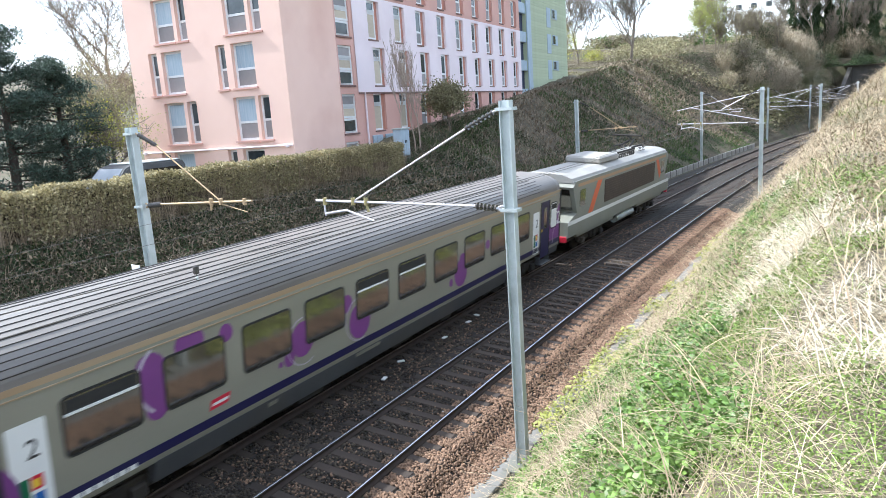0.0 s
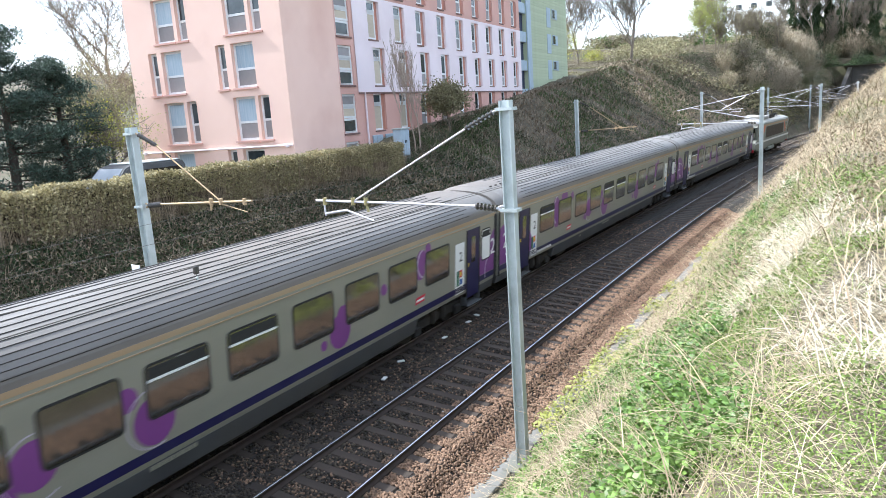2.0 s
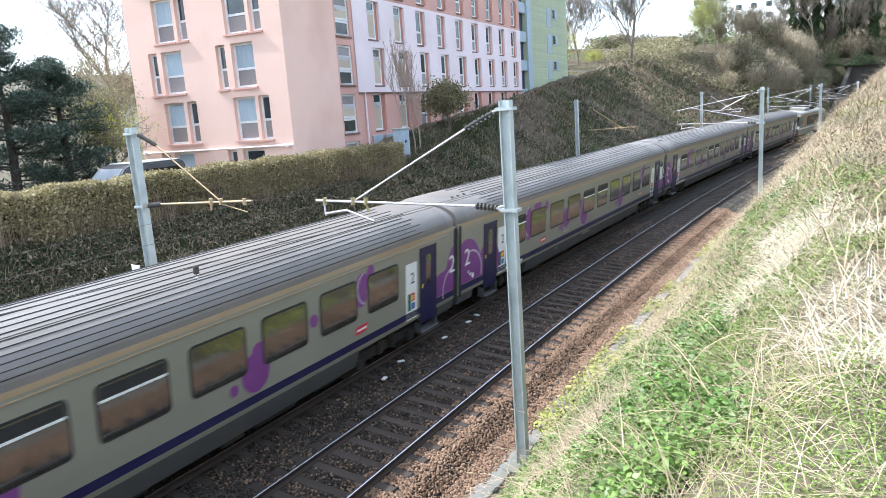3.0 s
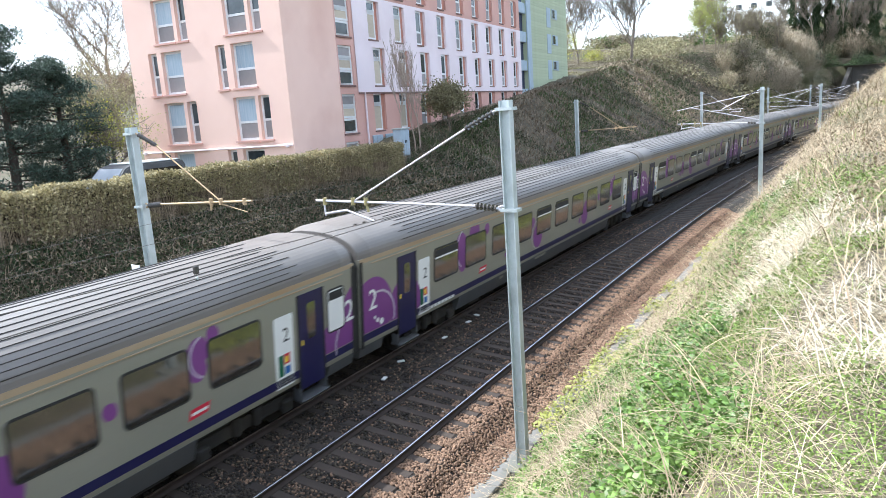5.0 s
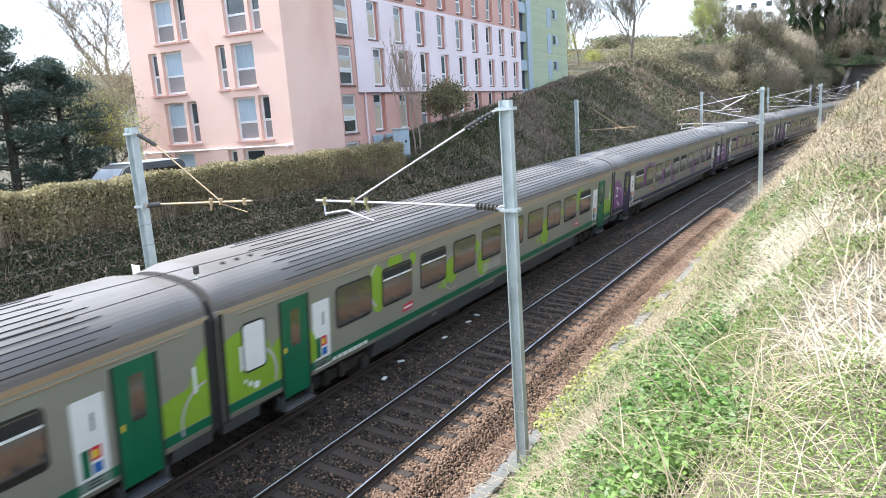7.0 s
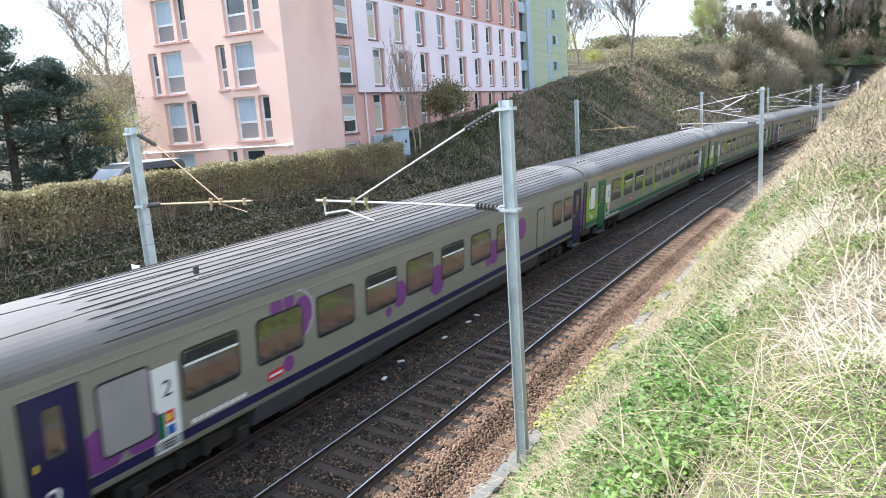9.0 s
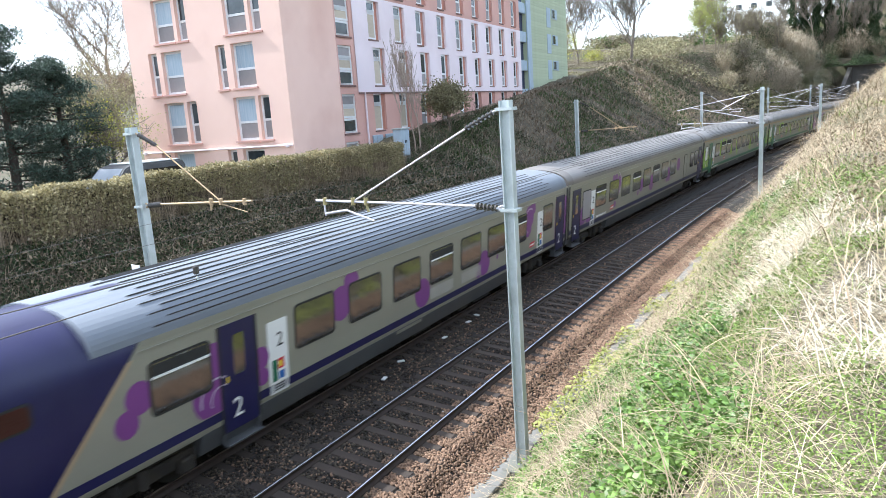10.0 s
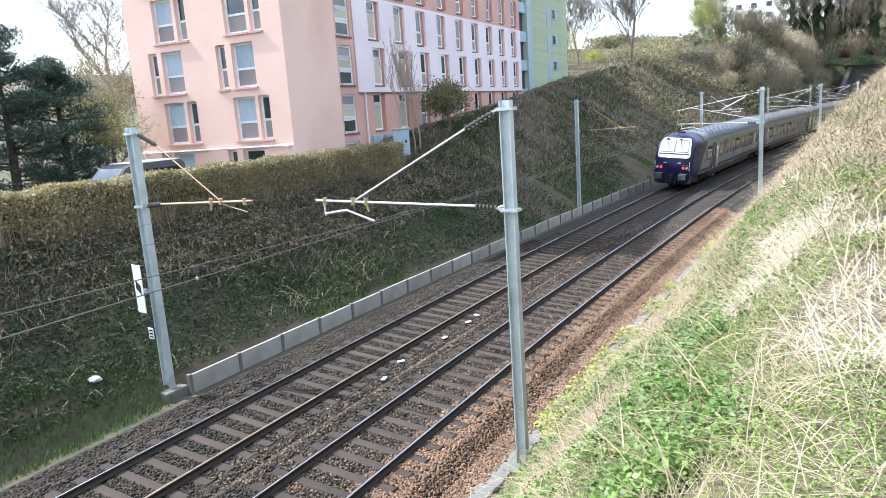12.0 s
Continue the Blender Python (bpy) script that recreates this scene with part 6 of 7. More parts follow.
    V, F = leaves(place(x, np.minimum(s, 5.2), rng.uniform(0.1, 1.3, len(x)) * (0.4 + 0.6 * sm(44, 55, x))), 0.09, 28, flat=0.3, aspect=1.4)
    stuff("bramble_leaves", V, F, M_YELLOWGREEN, "pale green bramble leaves overhanging the track edge", "brambles")


M_CLEAVER = mat("creeping_weed_leaf", (0.09, 0.155, 0.028), (0.20, 0.265, 0.06), rough=0.6, scale=0.5, fine=20, bump=0, island=0.45, translucent=0.25)
M_YELLOWGREEN = mat("yellow_green_leaf", (0.26, 0.30, 0.07), (0.36, 0.36, 0.10), rough=0.6, scale=0.5, fine=20, bump=0, island=0.35, translucent=0.3)
right_bank()


def left_bank():
    rng = np.random.default_rng(41)
    # ivy
    n = 270000
    x = -2 + 125 * rng.random(n) ** 1.7
    s = 16.5 + (0.8 + (left_top(x) + 0.6) / 0.77) * rng.random(n) ** 0.9
    h = ground_z(x, s)
    k = patch(x, s, 0.7, 1.0) + 0.85 + 0.4 * (x < 16) - 0.75 * sm(34, 44, x) - 0.25 * sm(1.8, 3.0, h) * (x < 34) - 0.4 * sm(35, 60, x) > rng.uniform(-0.35, 0.35, n)
    x, s = x[k], s[k]
    P = place(x, s, rng.uniform(0.02, 0.22, len(x)))
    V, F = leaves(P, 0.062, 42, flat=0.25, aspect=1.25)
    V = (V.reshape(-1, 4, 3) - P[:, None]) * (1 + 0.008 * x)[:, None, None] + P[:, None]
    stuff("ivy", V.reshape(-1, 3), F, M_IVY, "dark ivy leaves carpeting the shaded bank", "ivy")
    # brambles and dead stems
    n = 46000
    x = -2 + 120 * rng.random(n) ** 1.5
    s = 16.6 + (0.8 + (left_top(x) + 0.6) / 0.77) * rng.random(n)
    h = ground_z(x, s)
    k = (sm(1.0, 2.6, h) + 0.35 * patch(x, s, 0.8, 3.0) + 0.04 > rng.uniform(0.0, 1.0, n))
    x, s = x[k], s[k]
    V, F = blades(place(x, s, 0.0), 0.95, 0.009 + 0.0006 * x, 43, lean=0.75, segs=4, droop=0.5, along=np.array([0, -0.5, 0]))
    stuff("brambles", V, F, M_BRIAR, "tangled brown dead brambles below the hedge", "brambles")
    n = 70000
    x = -2 + 120 * rng.random(n) ** 1.3
    s = 16.8 + (0.8 + (left_top(x) + 0.6) / 0.77) * rng.random(n)
    h = ground_z(x, s)
    k = (sm(1.2, 2.6, h) + 0.4 * patch(x, s, 0.9, 5.0)) * (1 - 0.75 * sm(32, 42, x)) > rng.uniform(0.2, 1.0, n)
    x, s = x[k], s[k]
    P = place(x, s, rng.uniform(0.02, 0.4, len(x)) * (1 - 0.6 * sm(32, 42, x)))
    V, F = leaves(P, 0.06, 44, flat=0.15, aspect=2.4)
    V = (V.reshape(-1, 4, 3) - P[:, None]) * (1 + 0.008 * x)[:, None, None] + P[:, None]
    stuff("dry_leaf_litter", V.reshape(-1, 3), F, M_LITTER, "dry brown leaves and stalks on the upper bank", "dry leaves")
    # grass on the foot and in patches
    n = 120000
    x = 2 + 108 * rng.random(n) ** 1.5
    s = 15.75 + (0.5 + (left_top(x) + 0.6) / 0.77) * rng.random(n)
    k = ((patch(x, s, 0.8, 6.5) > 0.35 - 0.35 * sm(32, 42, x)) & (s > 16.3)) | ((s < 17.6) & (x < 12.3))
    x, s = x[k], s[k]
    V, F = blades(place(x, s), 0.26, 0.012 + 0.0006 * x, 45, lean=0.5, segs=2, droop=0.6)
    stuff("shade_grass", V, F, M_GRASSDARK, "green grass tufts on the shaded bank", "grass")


M_BRIAR = mat("dead_briar_stem", (0.21, 0.16, 0.115), (0.31, 0.25, 0.18), rough=0.85, scale=0.6, fine=20, bump=0, island=0.5)
# darker copy of the grass green, the bank's shade put into its colour
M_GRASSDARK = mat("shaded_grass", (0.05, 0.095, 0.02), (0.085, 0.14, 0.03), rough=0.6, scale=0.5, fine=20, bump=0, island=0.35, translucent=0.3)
left_bank()


def hedge():
    rng = np.random.default_rng(51)
    n = 90000
    x = -4 + 37.3 * rng.random(n)
    u = rng.random(n)
    face = rng.random(n)
    top = 5.30 + 0.05 * np.sin(x * 1.9) + 0.04 * np.sin(x * 4.3)
    s = np.where(face < 0.62, 21.45 + 0.09 * np.sin(x * 2.3) + rng.normal(0, 0.08, n), 21.4 + 1.1 * rng.random(n))
    z = np.where(face < 0.62, 3.55 + (top - 3.55) * u ** 0.8, top + rng.normal(0, 0.05, n))
    gap = (face < 0.62) & (patch(x, z * 2, 1.3, 2.0) > 0.35) & (z < 4.5)
    k = ~gap
    P = np.stack([x, s - x * x / (2 * RAD), z], 1)[k]
    V, F = leaves(P, 0.062, 52, flat=0.0, aspect=1.6)
    root = tagged(empty("hedge"), "long clipped olive-brown hedge with bare stems at the foot", "hedge")
    lf = big("foliage", V, F, M_HEDGE, root)
    lf["kind"] = "stuff"
    m = 9000
    x = -4 + 37.3 * rng.random(m)
    s = 21.35 + 0.6 * rng.random(m)
    P = np.stack([x, s - x * x / (2 * RAD), ground_z(x, s) - 0.05], 1)
    V, F = blades(P, 1.5, 0.014, 53, lean=0.12, segs=3, droop=0.08)
    st = big("stem_mass", V, F, M_STEM, root)
    st["kind"] = "stuff"
    # solid dark core; its colour stands in for the shade inside the hedge
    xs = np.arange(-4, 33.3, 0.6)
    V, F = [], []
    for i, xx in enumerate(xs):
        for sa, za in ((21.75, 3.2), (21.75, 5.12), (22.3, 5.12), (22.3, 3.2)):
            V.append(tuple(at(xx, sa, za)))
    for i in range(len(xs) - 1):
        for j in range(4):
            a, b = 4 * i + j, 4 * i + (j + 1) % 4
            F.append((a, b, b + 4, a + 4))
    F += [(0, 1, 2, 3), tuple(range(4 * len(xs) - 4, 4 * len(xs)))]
    raw("inner_growth", V, F, M_HEDGECORE, root)


M_STEM = mat("hedge_stem", (0.25, 0.19, 0.125), (0.37, 0.29, 0.195), rough=0.9, scale=1, fine=20, bump=0, island=0.4)
M_HEDGECORE = mat("hedge_core_shade", (0.035, 0.028, 0.017), (0.06, 0.048, 0.03), rough=0.95, scale=5, fine=30, bump=0.8)
hedge()


# ---- trees ----
def branch_tree(seed, height, spread, trunk_r, levels, kids, lean=0.0, up=0.35):
    """Tapered limbs as a list of (p, q, r0, r1) and the tips."""
    rng = random.Random(seed)
    segs, tips = [], []

    def grow(p, d, length, r, lev):
        steps = 3 if lev < 2 else 2
        for i in range(steps):
            q = p + d * (length / steps)
            r1 = r * (0.86 if lev == 0 else 0.78)
            segs.append((p, q, r, r1))
            if lev < levels and (i > 0 or lev > 0):
                for _ in range(kids if lev else kids + 1):
                    ax = Vector((rng.uniform(-1, 1), rng.uniform(-1, 1), rng.uniform(-0.4, 0.7))).normalized()
                    nd = (d * rng.uniform(0.35, 0.8) + ax * spread + Vector((0, 0, up))).normalized()
                    grow(q, nd, length * rng.uniform(0.45, 0.68), r1 * 0.62, lev + 1)
            d = (d + Vector((rng.uniform(-0.25, 0.25), rng.uniform(-0.25, 0.25), rng.uniform(-0.05, 0.2)))).normalized()
            p, r = q, r1
        tips.append(p)
    grow(Vector((0, 0, 0)), Vector((lean, 0, 1)).normalized(), height * 0.55, trunk_r, 0)
    return segs, tips


def limbs(segs, sides=4):
    V, F = [], []
    for p, q, r0, r1 in segs:
        d = (q - p).normalized()
        a = d.orthogonal().normalized()
        b = d.cross(a)
        k = len(V)
        for c, r in ((p, r0), (q, r1)):
            for i in range(sides):
                t = 2 * math.pi * i / sides
                V.append(c + (a * math.cos(t) + b * math.sin(t)) * r)
        for i in range(sides):
            F.append((k + i, k + (i + 1) % sides, k + sides + (i + 1) % sides, k + sides + i))
    return np.array([tuple(v) for v in V]), np.array(F)


def tree(name, m, seed, height, spread, trunk_r, levels, kids, bark, label, leaf=None, leaf_size=0.1, per_tip=0, puff=0.5, category="tree", up=0.35, thin_r=0.012):
    root = tagged(empty(name, m), label, category)
    segs, tips = branch_tree(seed, height, spread, trunk_r, levels, kids, up=up)
    V, F = limbs([s for s in segs if s[2] > trunk_r * 0.56], 6)
    big("trunk", V, F, bark, root, smooth=True)
    thin = [s for s in segs if s[2] <= trunk_r * 0.56]
    if thin:
        V, F = limbs([(p, q, max(a, thin_r), max(b, thin_r * 0.7)) for p, q, a, b in thin], 3)
        b = big("twig_mass", V, F, bark, root)
        b["kind"] = "stuff"
    if leaf and per_tip:
        rng = np.random.default_rng(seed)
        T = np.array([tuple(t) for t in tips])
        P = np.repeat(T, per_tip, 0) + rng.normal(0, puff, (len(T) * per_tip, 3)) * np.array([1, 1, 0.7])
        V, F = leaves(P, leaf_size, seed + 1, flat=0.1, aspect=1.5)
        c = big("crown", V, F, leaf, root)
        c["kind"] = "stuff"
    return root


def ground_at(x, y):
    return float(ground_z(x, y - bend(min(x, 300))))


def stand(x, y, dz=-0.2):
    return Matrix.Translation((x, y, ground_at(x, y) + dz))


def conifer(m, seed, height, radius, label):
    root = tagged(empty("conifer", m), label, "tree", "dark conifers")
    rng = random.Random(seed)
    segs = [(Vector((0, 0, 0)), Vector((0.1, 0, height * 0.5)), 0.24, 0.15), (Vector((0.1, 0, height * 0.5)), Vector((0, 0.1, height * 0.97)), 0.15, 0.03)]
    pts = []
    for i in range(50):
        t = (i + 0.5) / 50
        z = height * (0.04 + 0.94 * t)
        a = rng.uniform(0, 6.28)
        ln = radius * (1 - t) ** 0.55 * rng.uniform(0.55, 1.15) + 0.35
        p = Vector((0, 0, z))
        q = Vector((math.cos(a) * ln, math.sin(a) * ln, z + ln * rng.uniform(-0.05, 0.35)))
        segs.append((p, q, 0.05, 0.015))
        for j in range(9):
            c = p.lerp(q, 0.3 + 0.75 * j / 9) + Vector((rng.uniform(-1, 1), rng.uniform(-1, 1), rng.uniform(-0.3, 0.6))) * 0.28
            pts.append(c)
    V, F = limbs(segs[:2], 8)
    big("trunk", V, F, M_DARKWOOD, root)
    V, F = limbs(segs[2:], 5)
    big("limb_mass", V, F, M_DARKWOOD, root)["kind"] = "stuff"
    nr = np.random.default_rng(seed)
    T = np.array([tuple(p) for p in pts])
    P = np.repeat(T, 60, 0)
    P = P + nr.normal(0, 1, P.shape) * np.array([0.24, 0.24, 0.13])
    V, F = leaves(P, 0.05, seed + 3, flat=0.0, aspect=3.4)
    c = big("needles", V, F, M_CONIFER, root)
    c["kind"] = "stuff"


conifer(stand(18.4, 31.9), 61, 7.9, 3.1, "dark green conifer with ragged needle clumps behind the hedge")
conifer(stand(20.6, 31.4), 62, 6.6, 2.8, "dark green bushy conifer behind the hedge")
conifer(stand(14.5, 31.5), 63, 8.2, 3.1, "dark green conifer standing behind the hedge")
tree("bare_tree", stand(36.2, 47.9), 73, 12.5, 0.85, 0.2, 5, 2, M_BARK, "leafless grey tree with fine twigs behind the building", M_SCRUB, 0.05, 1, 0.25, thin_r=0.016)
tree("bare_tree", stand(31.0, 42.6), 75, 7.5, 0.8, 0.12, 4, 2, M_BARK, "leafless young tree beside the conifers", M_SCRUB, 0.07, 3, 0.4)
tree("shrub", stand(24.4, 33.5), 76, 5.5, 0.9, 0.08, 3, 3, M_BARK, "olive budding shrub beside the pink building", M_SCRUB, 0.08, 14, 0.42, "shrub")
tree("shrub", stand(22.6, 30.8), 78, 4.2, 0.9, 0.08, 3, 3, M_BARK, "olive-yellow budding shrub beside the parked van", M_YELLOW, 0.06, 4, 0.4, "shrub")
# bare saplings by the service doors
tree("sapling", stand(35.2, 21.9), 81, 6.2, 0.35, 0.05, 3, 2, M_PALEBARK, "thin pale leafless sapling on the bank crest", up=0.9)
tree("sapling", stand(37.4, 22.0), 82, 5.4, 0.4, 0.05, 3, 2, M_PALEBARK, "thin pale leafless sapling on the bank crest", up=0.9)
tree("sapling", stand(36.3, 21.7), 83, 5.6, 0.4, 0.045, 3, 2, M_PALEBARK, "thin pale leafless sapling on the bank crest", up=0.9)
tree("shrub", stand(42.5, 22.6), 84, 3.2, 0.8, 0.06, 3, 3, M_BARK, "small budding shrub below the pale windows", M_SCRUB, 0.10, 20, 0.4, "shrub")
# hill and far side of the cutting
tree("bare_tree", stand(106, 26.0, -6.0), 91, 22, 0.75, 0.26, 4, 3, M_BARK, "leafless spreading tree on the skyline of the bank", up=0.55, thin_r=0.03)
tree("bare_tree", stand(104, 33, -4.5), 92, 16, 0.8, 0.2, 5, 2, M_BARK, "leafless tree on the skyline of the bank", thin_r=0.03)
for i, (x, y, h, mt) in enumerate(((88, 30, 5, M_YELLOW), (92, 33, 6, M_SCRUB), (97, 36, 5, M_SCRUB), (103, 38, 3.0, M_SCRUB), (112, 33, 1.6, M_YELLOW), (120, 30, 1.8, M_SCRUB))):
    tree("shrub", stand(x, y), 100 + i, h, 0.9, 0.1, 3, 3, M_BARK, "budding shrub on the crest of the bank", mt, 0.10, 3, 0.8, "shrub")


def wood(seed, spots, leaf, label, size, per_tip, puff, levels=3):
    for i, (x, y, h) in enumerate(spots):
        tree("wood_tree", stand(x, y), seed + i, h, 0.7, 0.014 * h, levels, 2, M_BARK, label, leaf, size, per_tip, puff, up=0.5, thin_r=0.026)


rngw = random.Random(77)
wood(200, [(rngw.uniform(126, 150), rngw.uniform(8, 17), rngw.uniform(4, 7)) for _ in range(16)], M_SCRUB, "budding olive-brown tree in the hillside wood", 0.11, 1, 0.8, 4)
wood(230, [(rngw.uniform(170, 195), rngw.uniform(-2, 16), rngw.uniform(4, 7)) for _ in range(16)], M_BRAMBLE, "bare grey-brown tree in the hillside wood", 0.12, 1, 0.9, 4)
wood(260, [(169, 3.5, 13), (173, 8, 12), (171, -4, 12), (180, -9, 12), (175, 0, 13)], M_BRAMBLE, "bare tree above the tunnel", 0.14, 1, 0.9, 4)
wood(280, [(rngw.uniform(170, 205), rngw.uniform(-30, 0), rngw.uniform(8, 13)) for _ in range(10)], M_BRAMBLE, "brown leafless thicket tree above the tunnel", 0.14, 1, 1.0, 4)
wood(300, [(128, 17.2, 9.0), (132, 19.5, 8.0), (124, 18.5, 6.0)], M_YELLOWGREEN, "fresh yellow-green tree below the white tower", 0.12, 4, 0.95, 4)
wood(320, [(90, -12, 9), (104, -14, 10), (120, -14, 10), (135, -18, 10), (76, -9, 7), (110, -17, 12)], M_BRAMBLE, "brown thicket tree on top of the near bank", 0.12, 2, 0.8, 4)


wood(340, [(4 + 6.5 * i + rngw.uniform(-2, 2), rngw.uniform(50, 62), rngw.uniform(4, 6.5)) for i in range(9)], M_SCRUB, "budding tree in the row behind the car park", 0.10, 2, 0.6, 4)


def ivy_tree(x, y, h, r, seed):
    root = tagged(empty("ivy_tree", stand(x, y)), "tall trunk wrapped in dark hanging ivy", "tree", "ivy-clad trees")
    segs, tips = branch_tree(seed, h * 1.25, 0.5, 0.2, 3, 2, up=0.8)
    V, F = limbs(segs, 5)
    big("trunk", V, F, M_BARK, root)
    rng = np.random.default_rng(seed)
    n = int(900 * h)
    z = h * rng.random(n) ** 0.9
    a = rng.uniform(0, 6.28, n)
    rad = r * (0.5 + 0.5 * np.sin(z * 1.3 + seed) ** 2) * (1 - 0.5 * z / h) * rng.uniform(0.4, 1.1, n)
    V, F = leaves(np.stack([rad * np.cos(a), rad * np.sin(a), z], 1), 0.17, seed + 1, flat=0.1, aspect=1.3)
    big("ivy_cover", V, F, M_IVY, root)["kind"] = "stuff"


for i, (x, y, h, r) in enumerate(((169.5, 7.6, 13, 1.5), (171, 5.6, 15, 1.6), (170, 3.4, 13.5, 1.7), (173, 1.2, 17, 1.7), (170, -1.4, 16, 1.6), (172, -4.2, 18, 2.0), (171, -7.0, 15, 1.9), (174, -10.5, 17, 2.0))):
    ivy_tree(x, y, h, r, 400 + i)


def scrub():
    rng = np.random.default_rng(131)
    # tangled scrub on the far slopes
    n = 120000
    x = 95 + 65 * rng.random(n)
    s = 17 + 32 * rng.random(n)
    h = ground_z(x, s)
    lift = np.maximum(0.05, 0.7 * (patch(x, s, 0.35, 1.1) + 0.55) * sm(112, 132, x) + 0.12) * rng.random(n) ** 0.7
    P = np.stack([x, s - x * x / (2 * RAD), h + lift], 1)
    k = rng.random(n) < 0.85
    V, F = leaves(P[k], 0.085, 132, flat=0.1, aspect=3.2)
    stuff("scrub", V, F, M_BRAMBLE, "brown winter scrub on the far cutting slope", "scrub")
    n = 40000
    x = 85 + 75 * rng.random(n)
    s = 17 + 26 * rng.random(n)
    k = patch(x, s, 0.3, 7.0) > 0.1
    P = place(x[k], s[k], 0.0)
    P[:, 2] += 2.4 * rng.random(k.sum()) * sm(95, 130, x[k])
    V, F = leaves(P, 0.24, 133, flat=0.1, aspect=1.5)
    stuff("green_scrub", V, F, M_SCRUB, "budding green scrub on the far cutting slope", "scrub")
    # hillside above the tunnel
    for material, name, n, off, size, seed in ((M_BRAMBLE, "hill_thicket", 110000, 0.0, 0.3, 141), (M_SCRUB, "hill_brush", 45000, 2.0, 0.3, 142), (M_IVY2, "hill_ivy", 40000, 4.0, 0.32, 143)):
        x = 160 + 70 * rng.random(n) ** 1.3
        y = -60 + 110 * rng.random(n)
        s = y + x * x / (2 * RAD)
        k = (patch(x, y, 0.22, off) > -0.15) & ((x > 168) | (s > 19) | (s < 1))
        x, y, s = x[k], y[k], s[k]
        lift = 4.2 * (0.55 + 0.45 * patch(x, y, 0.45, off + 1)) * rng.random(len(x)) ** 0.8
        P = np.stack([x, y, ground_z(x, s) + lift], 1)
        V, F = leaves(P, size, seed, flat=0.1, aspect=1.8)
        stuff(name, V, F, material, "tangled growth covering the hill over the tunnel", "thicket")
    n = 16000
    x = 163.5 + 4.5 * rng.random(n)
    s = -2 + 24 * rng.random(n)
    z = 10.3 + (0.3 + 2.4 * np.clip(patch(x, s, 1.3, 3.0) + 0.45, 0, 1)) * rng.random(n) ** 1.3
    k = patch(x, s, 0.9, 5.0) > -0.25
    V, F = leaves(np.stack([x, s - x * x / (2 * RAD), z], 1)[k], 0.16, 144, flat=0.1, aspect=1.4)
    stuff("portal_ivy", V, F, M_IVY, "trailing dark ivy over the tunnel coping", "ivy")
    # thicket along the top of the near bank
    n = 60000
    x = 46 + 104 * rng.random(n)
    s = -14 + 18 * rng.random(n)
    k = s < 4.6 - 0.02 * x
    x, s = x[k], s[k]
    P = place(x, s, 0.0)
    P[:, 2] += (0.15 + 0.5 * sm(60, 110, x)) * rng.random(len(x))
    V, F = leaves(P, 0.07, 134, flat=0.1, aspect=3.6)
    stuff("bank_thicket", V, F, M_BRAMBLE, "dry brown thicket along the top of the near bank", "thicket")
    x = 62 + 90 * rng.random(20000)
    s = -2 + 7.2 * rng.random(20000)
    P = place(x, s, 0.0)
    P[:, 2] += 0.6 * rng.random(20000)
    V, F = leaves(P, 0.13, 135, flat=0.2, aspect=1.4)
    stuff("bank_ivy", V, F, M_IVY2, "green climbing plants on the near bank", "climbing plants")


M_IVY2 = mat("mid_green_leaf", (0.075, 0.12, 0.035), (0.13, 0.17, 0.055), rough=0.6, scale=0.3, fine=10, bump=0, island=0.4, translucent=0.25)
scrub()


# ---- leafless and budding bushes over the slope before the tunnel ----
M_HILLTWIG = mat("grey_brown_twig", (0.36, 0.30, 0.225), (0.47, 0.40, 0.30), rough=0.9, scale=0.4, fine=10, bump=0, island=0.4)
M_FRESH = mat("fresh_bush_leaf", (0.12, 0.17, 0.035), (0.2, 0.24, 0.06), rough=0.6, scale=0.4, fine=10, bump=0, island=0.4, translucent=0.3)


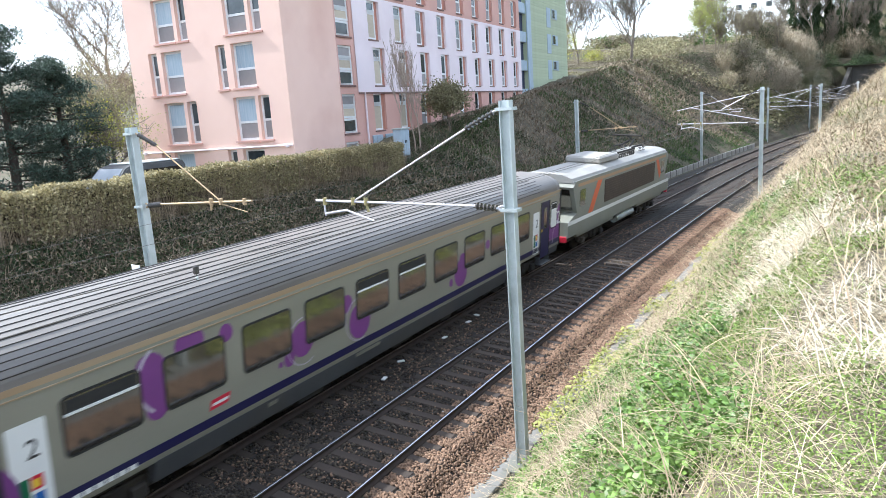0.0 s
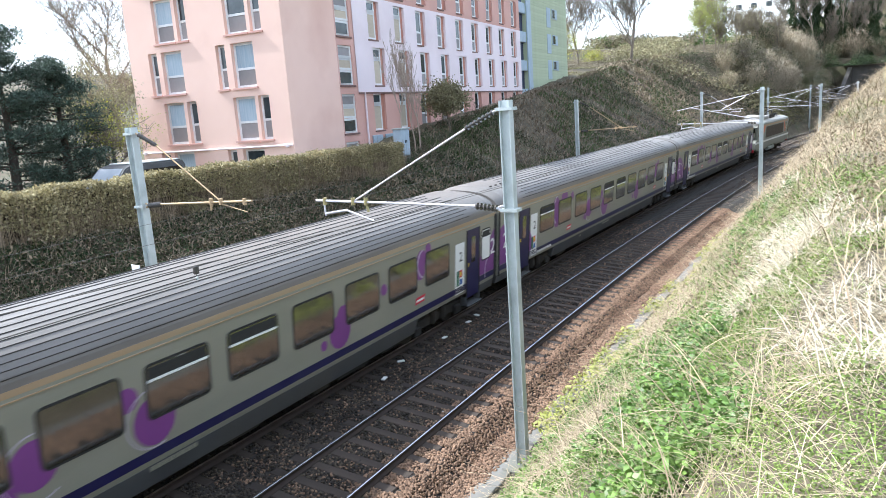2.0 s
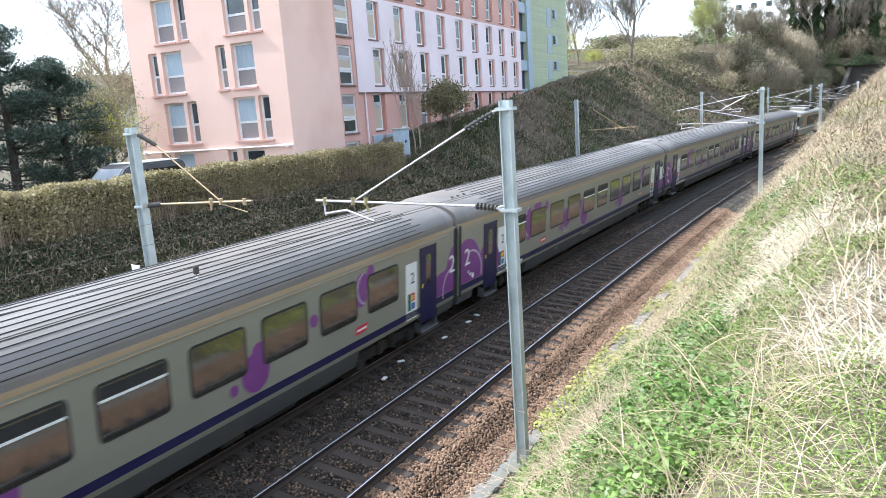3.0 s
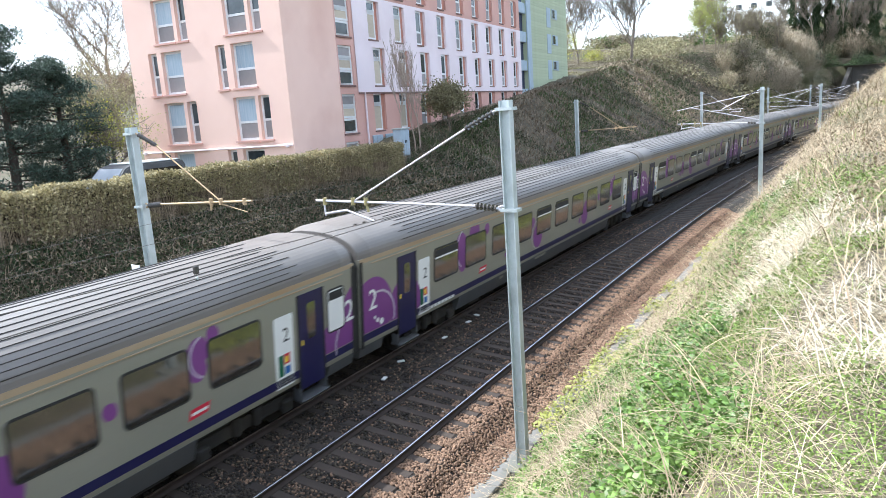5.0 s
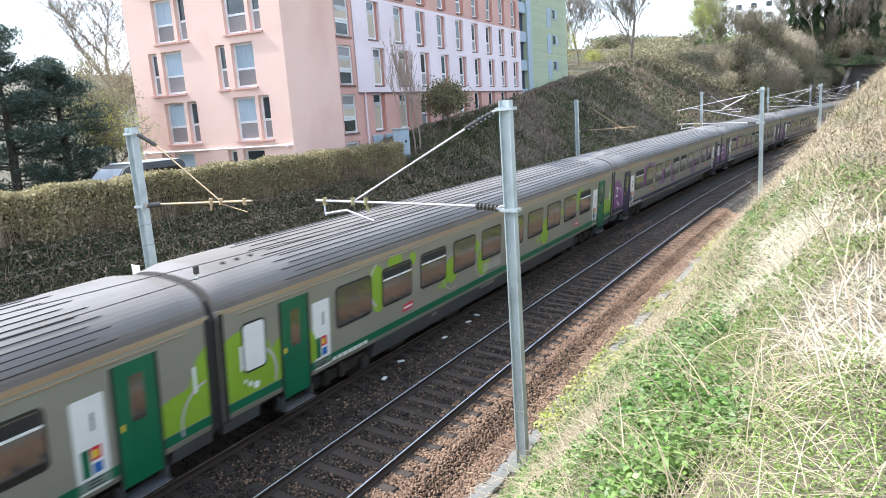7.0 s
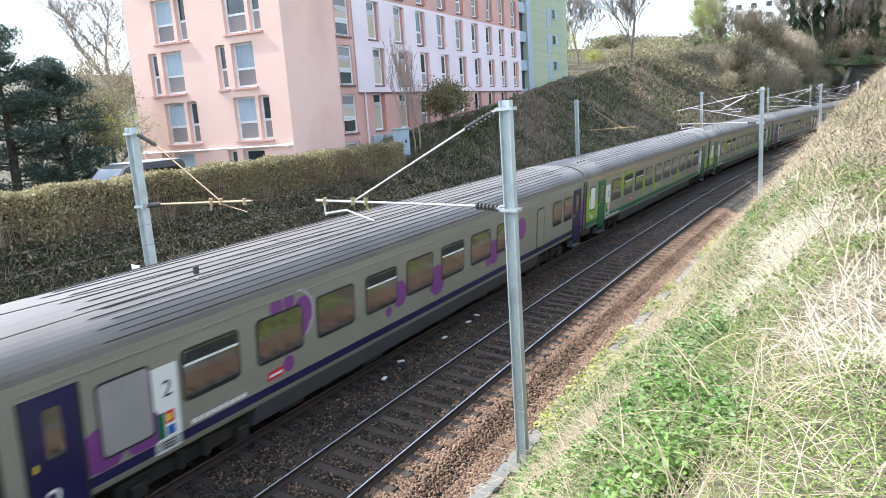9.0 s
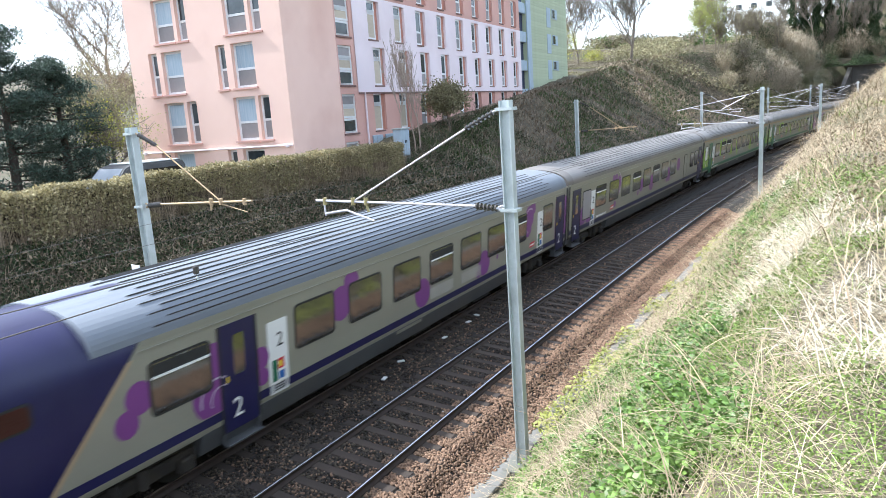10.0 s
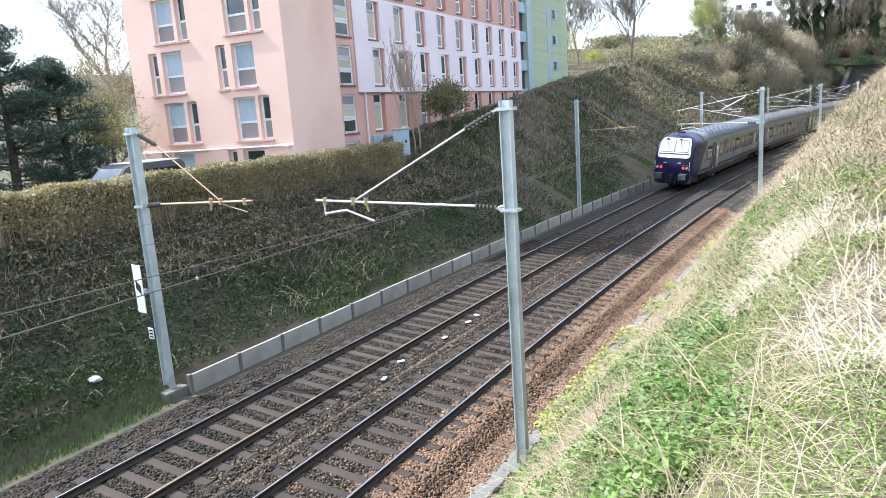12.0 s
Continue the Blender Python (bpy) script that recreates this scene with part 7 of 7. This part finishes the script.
def twig_bush(m, seed, h, r, label, leaf=None, n_leaf=0):
    """Many bent stems from one root stool, finer twigs in the head, leaves where it is budding."""
    root = tagged(empty("bush", m), label, "bush", "hillside bushes")
    rng = np.random.default_rng(seed)
    n = 150
    a, d = rng.uniform(0, 6.28, n), r * 0.35 * rng.random(n) ** 0.5
    P = np.stack([d * np.cos(a), d * np.sin(a), np.zeros(n)], 1)
    out = np.stack([np.cos(a), np.sin(a), np.zeros(n)], 1)
    V, F = blades(P, h * 0.85, 0.06, seed + 1, lean=0.45, segs=5, droop=0.22, along=out)
    big("stem_mass", V, F, M_HILLTWIG, root)["kind"] = "stuff"
    n = 900
    q = rng.normal(0, 1, (n, 3))
    q /= np.linalg.norm(q, axis=1)[:, None]
    q *= (rng.random(n) ** 0.4)[:, None]
    P = np.stack([q[:, 0] * r, q[:, 1] * r, h * 0.5 + q[:, 2] * h * 0.42], 1)
    V, F = blades(P, 0.75, 0.05, seed + 2, lean=0.95, segs=3, droop=0.45)
    big("twig_mass", V, F, M_HILLTWIG, root)["kind"] = "stuff"
    if leaf:
        n = n_leaf
        q = rng.normal(0, 0.5, (n, 3))
        P = np.stack([q[:, 0] * r, q[:, 1] * r, np.maximum(0.1, h * 0.52 + q[:, 2] * h * 0.42)], 1)
        V, F = leaves(P, 0.15, seed + 3, flat=0.1, aspect=1.4)
        big("leaf_mass", V, F, leaf, root)["kind"] = "stuff"
    return root


def hillside_bushes():
    rng = random.Random(909)

    def spot(x, s, k):
        return Matrix.Translation((x, s + bend(x), float(ground_z(x, s)) - 0.15)) @ Matrix.Rotation(rng.uniform(0, 6.28), 4, "Z") @ Matrix.Diagonal((k, k, k * rng.uniform(0.85, 1.2), 1))
    kinds = (("leafless grey-brown bush of fine upright twigs on the slope", None, 0), ("budding green bush on the cutting slope", M_FRESH, 1500), ("ivy-choked dark bush on the cutting slope", M_IVY, 1700), ("olive budding bush on the cutting slope", M_SCRUB, 800))
    rules = ((0, 26, (124, 163), (18.5, 27), (0.7, 1.1)), (1, 16, (114, 160), (17.3, 22), (0.5, 1.0)), (2, 14, (122, 163), (18, 27), (0.6, 1.0)), (3, 16, (118, 163), (18, 27), (0.6, 1.1)), (0, 18, (168.5, 178), (0, 32), (0.9, 1.4)), (2, 12, (168.5, 174), (2, 30), (0.8, 1.3)))
    first = {}
    for kind, count, xr, sr, kr in rules:
        label, leaf, n_leaf = kinds[kind]
        for i in range(count):
            m = spot(rng.uniform(*xr), rng.uniform(*sr), rng.uniform(*kr))
            if kind in first:
                copy_thing(first[kind], m)
            else:
                first[kind] = twig_bush(m, 700 + 10 * kind, 4.2, 2.1, label, leaf, n_leaf)


hillside_bushes()

motions()
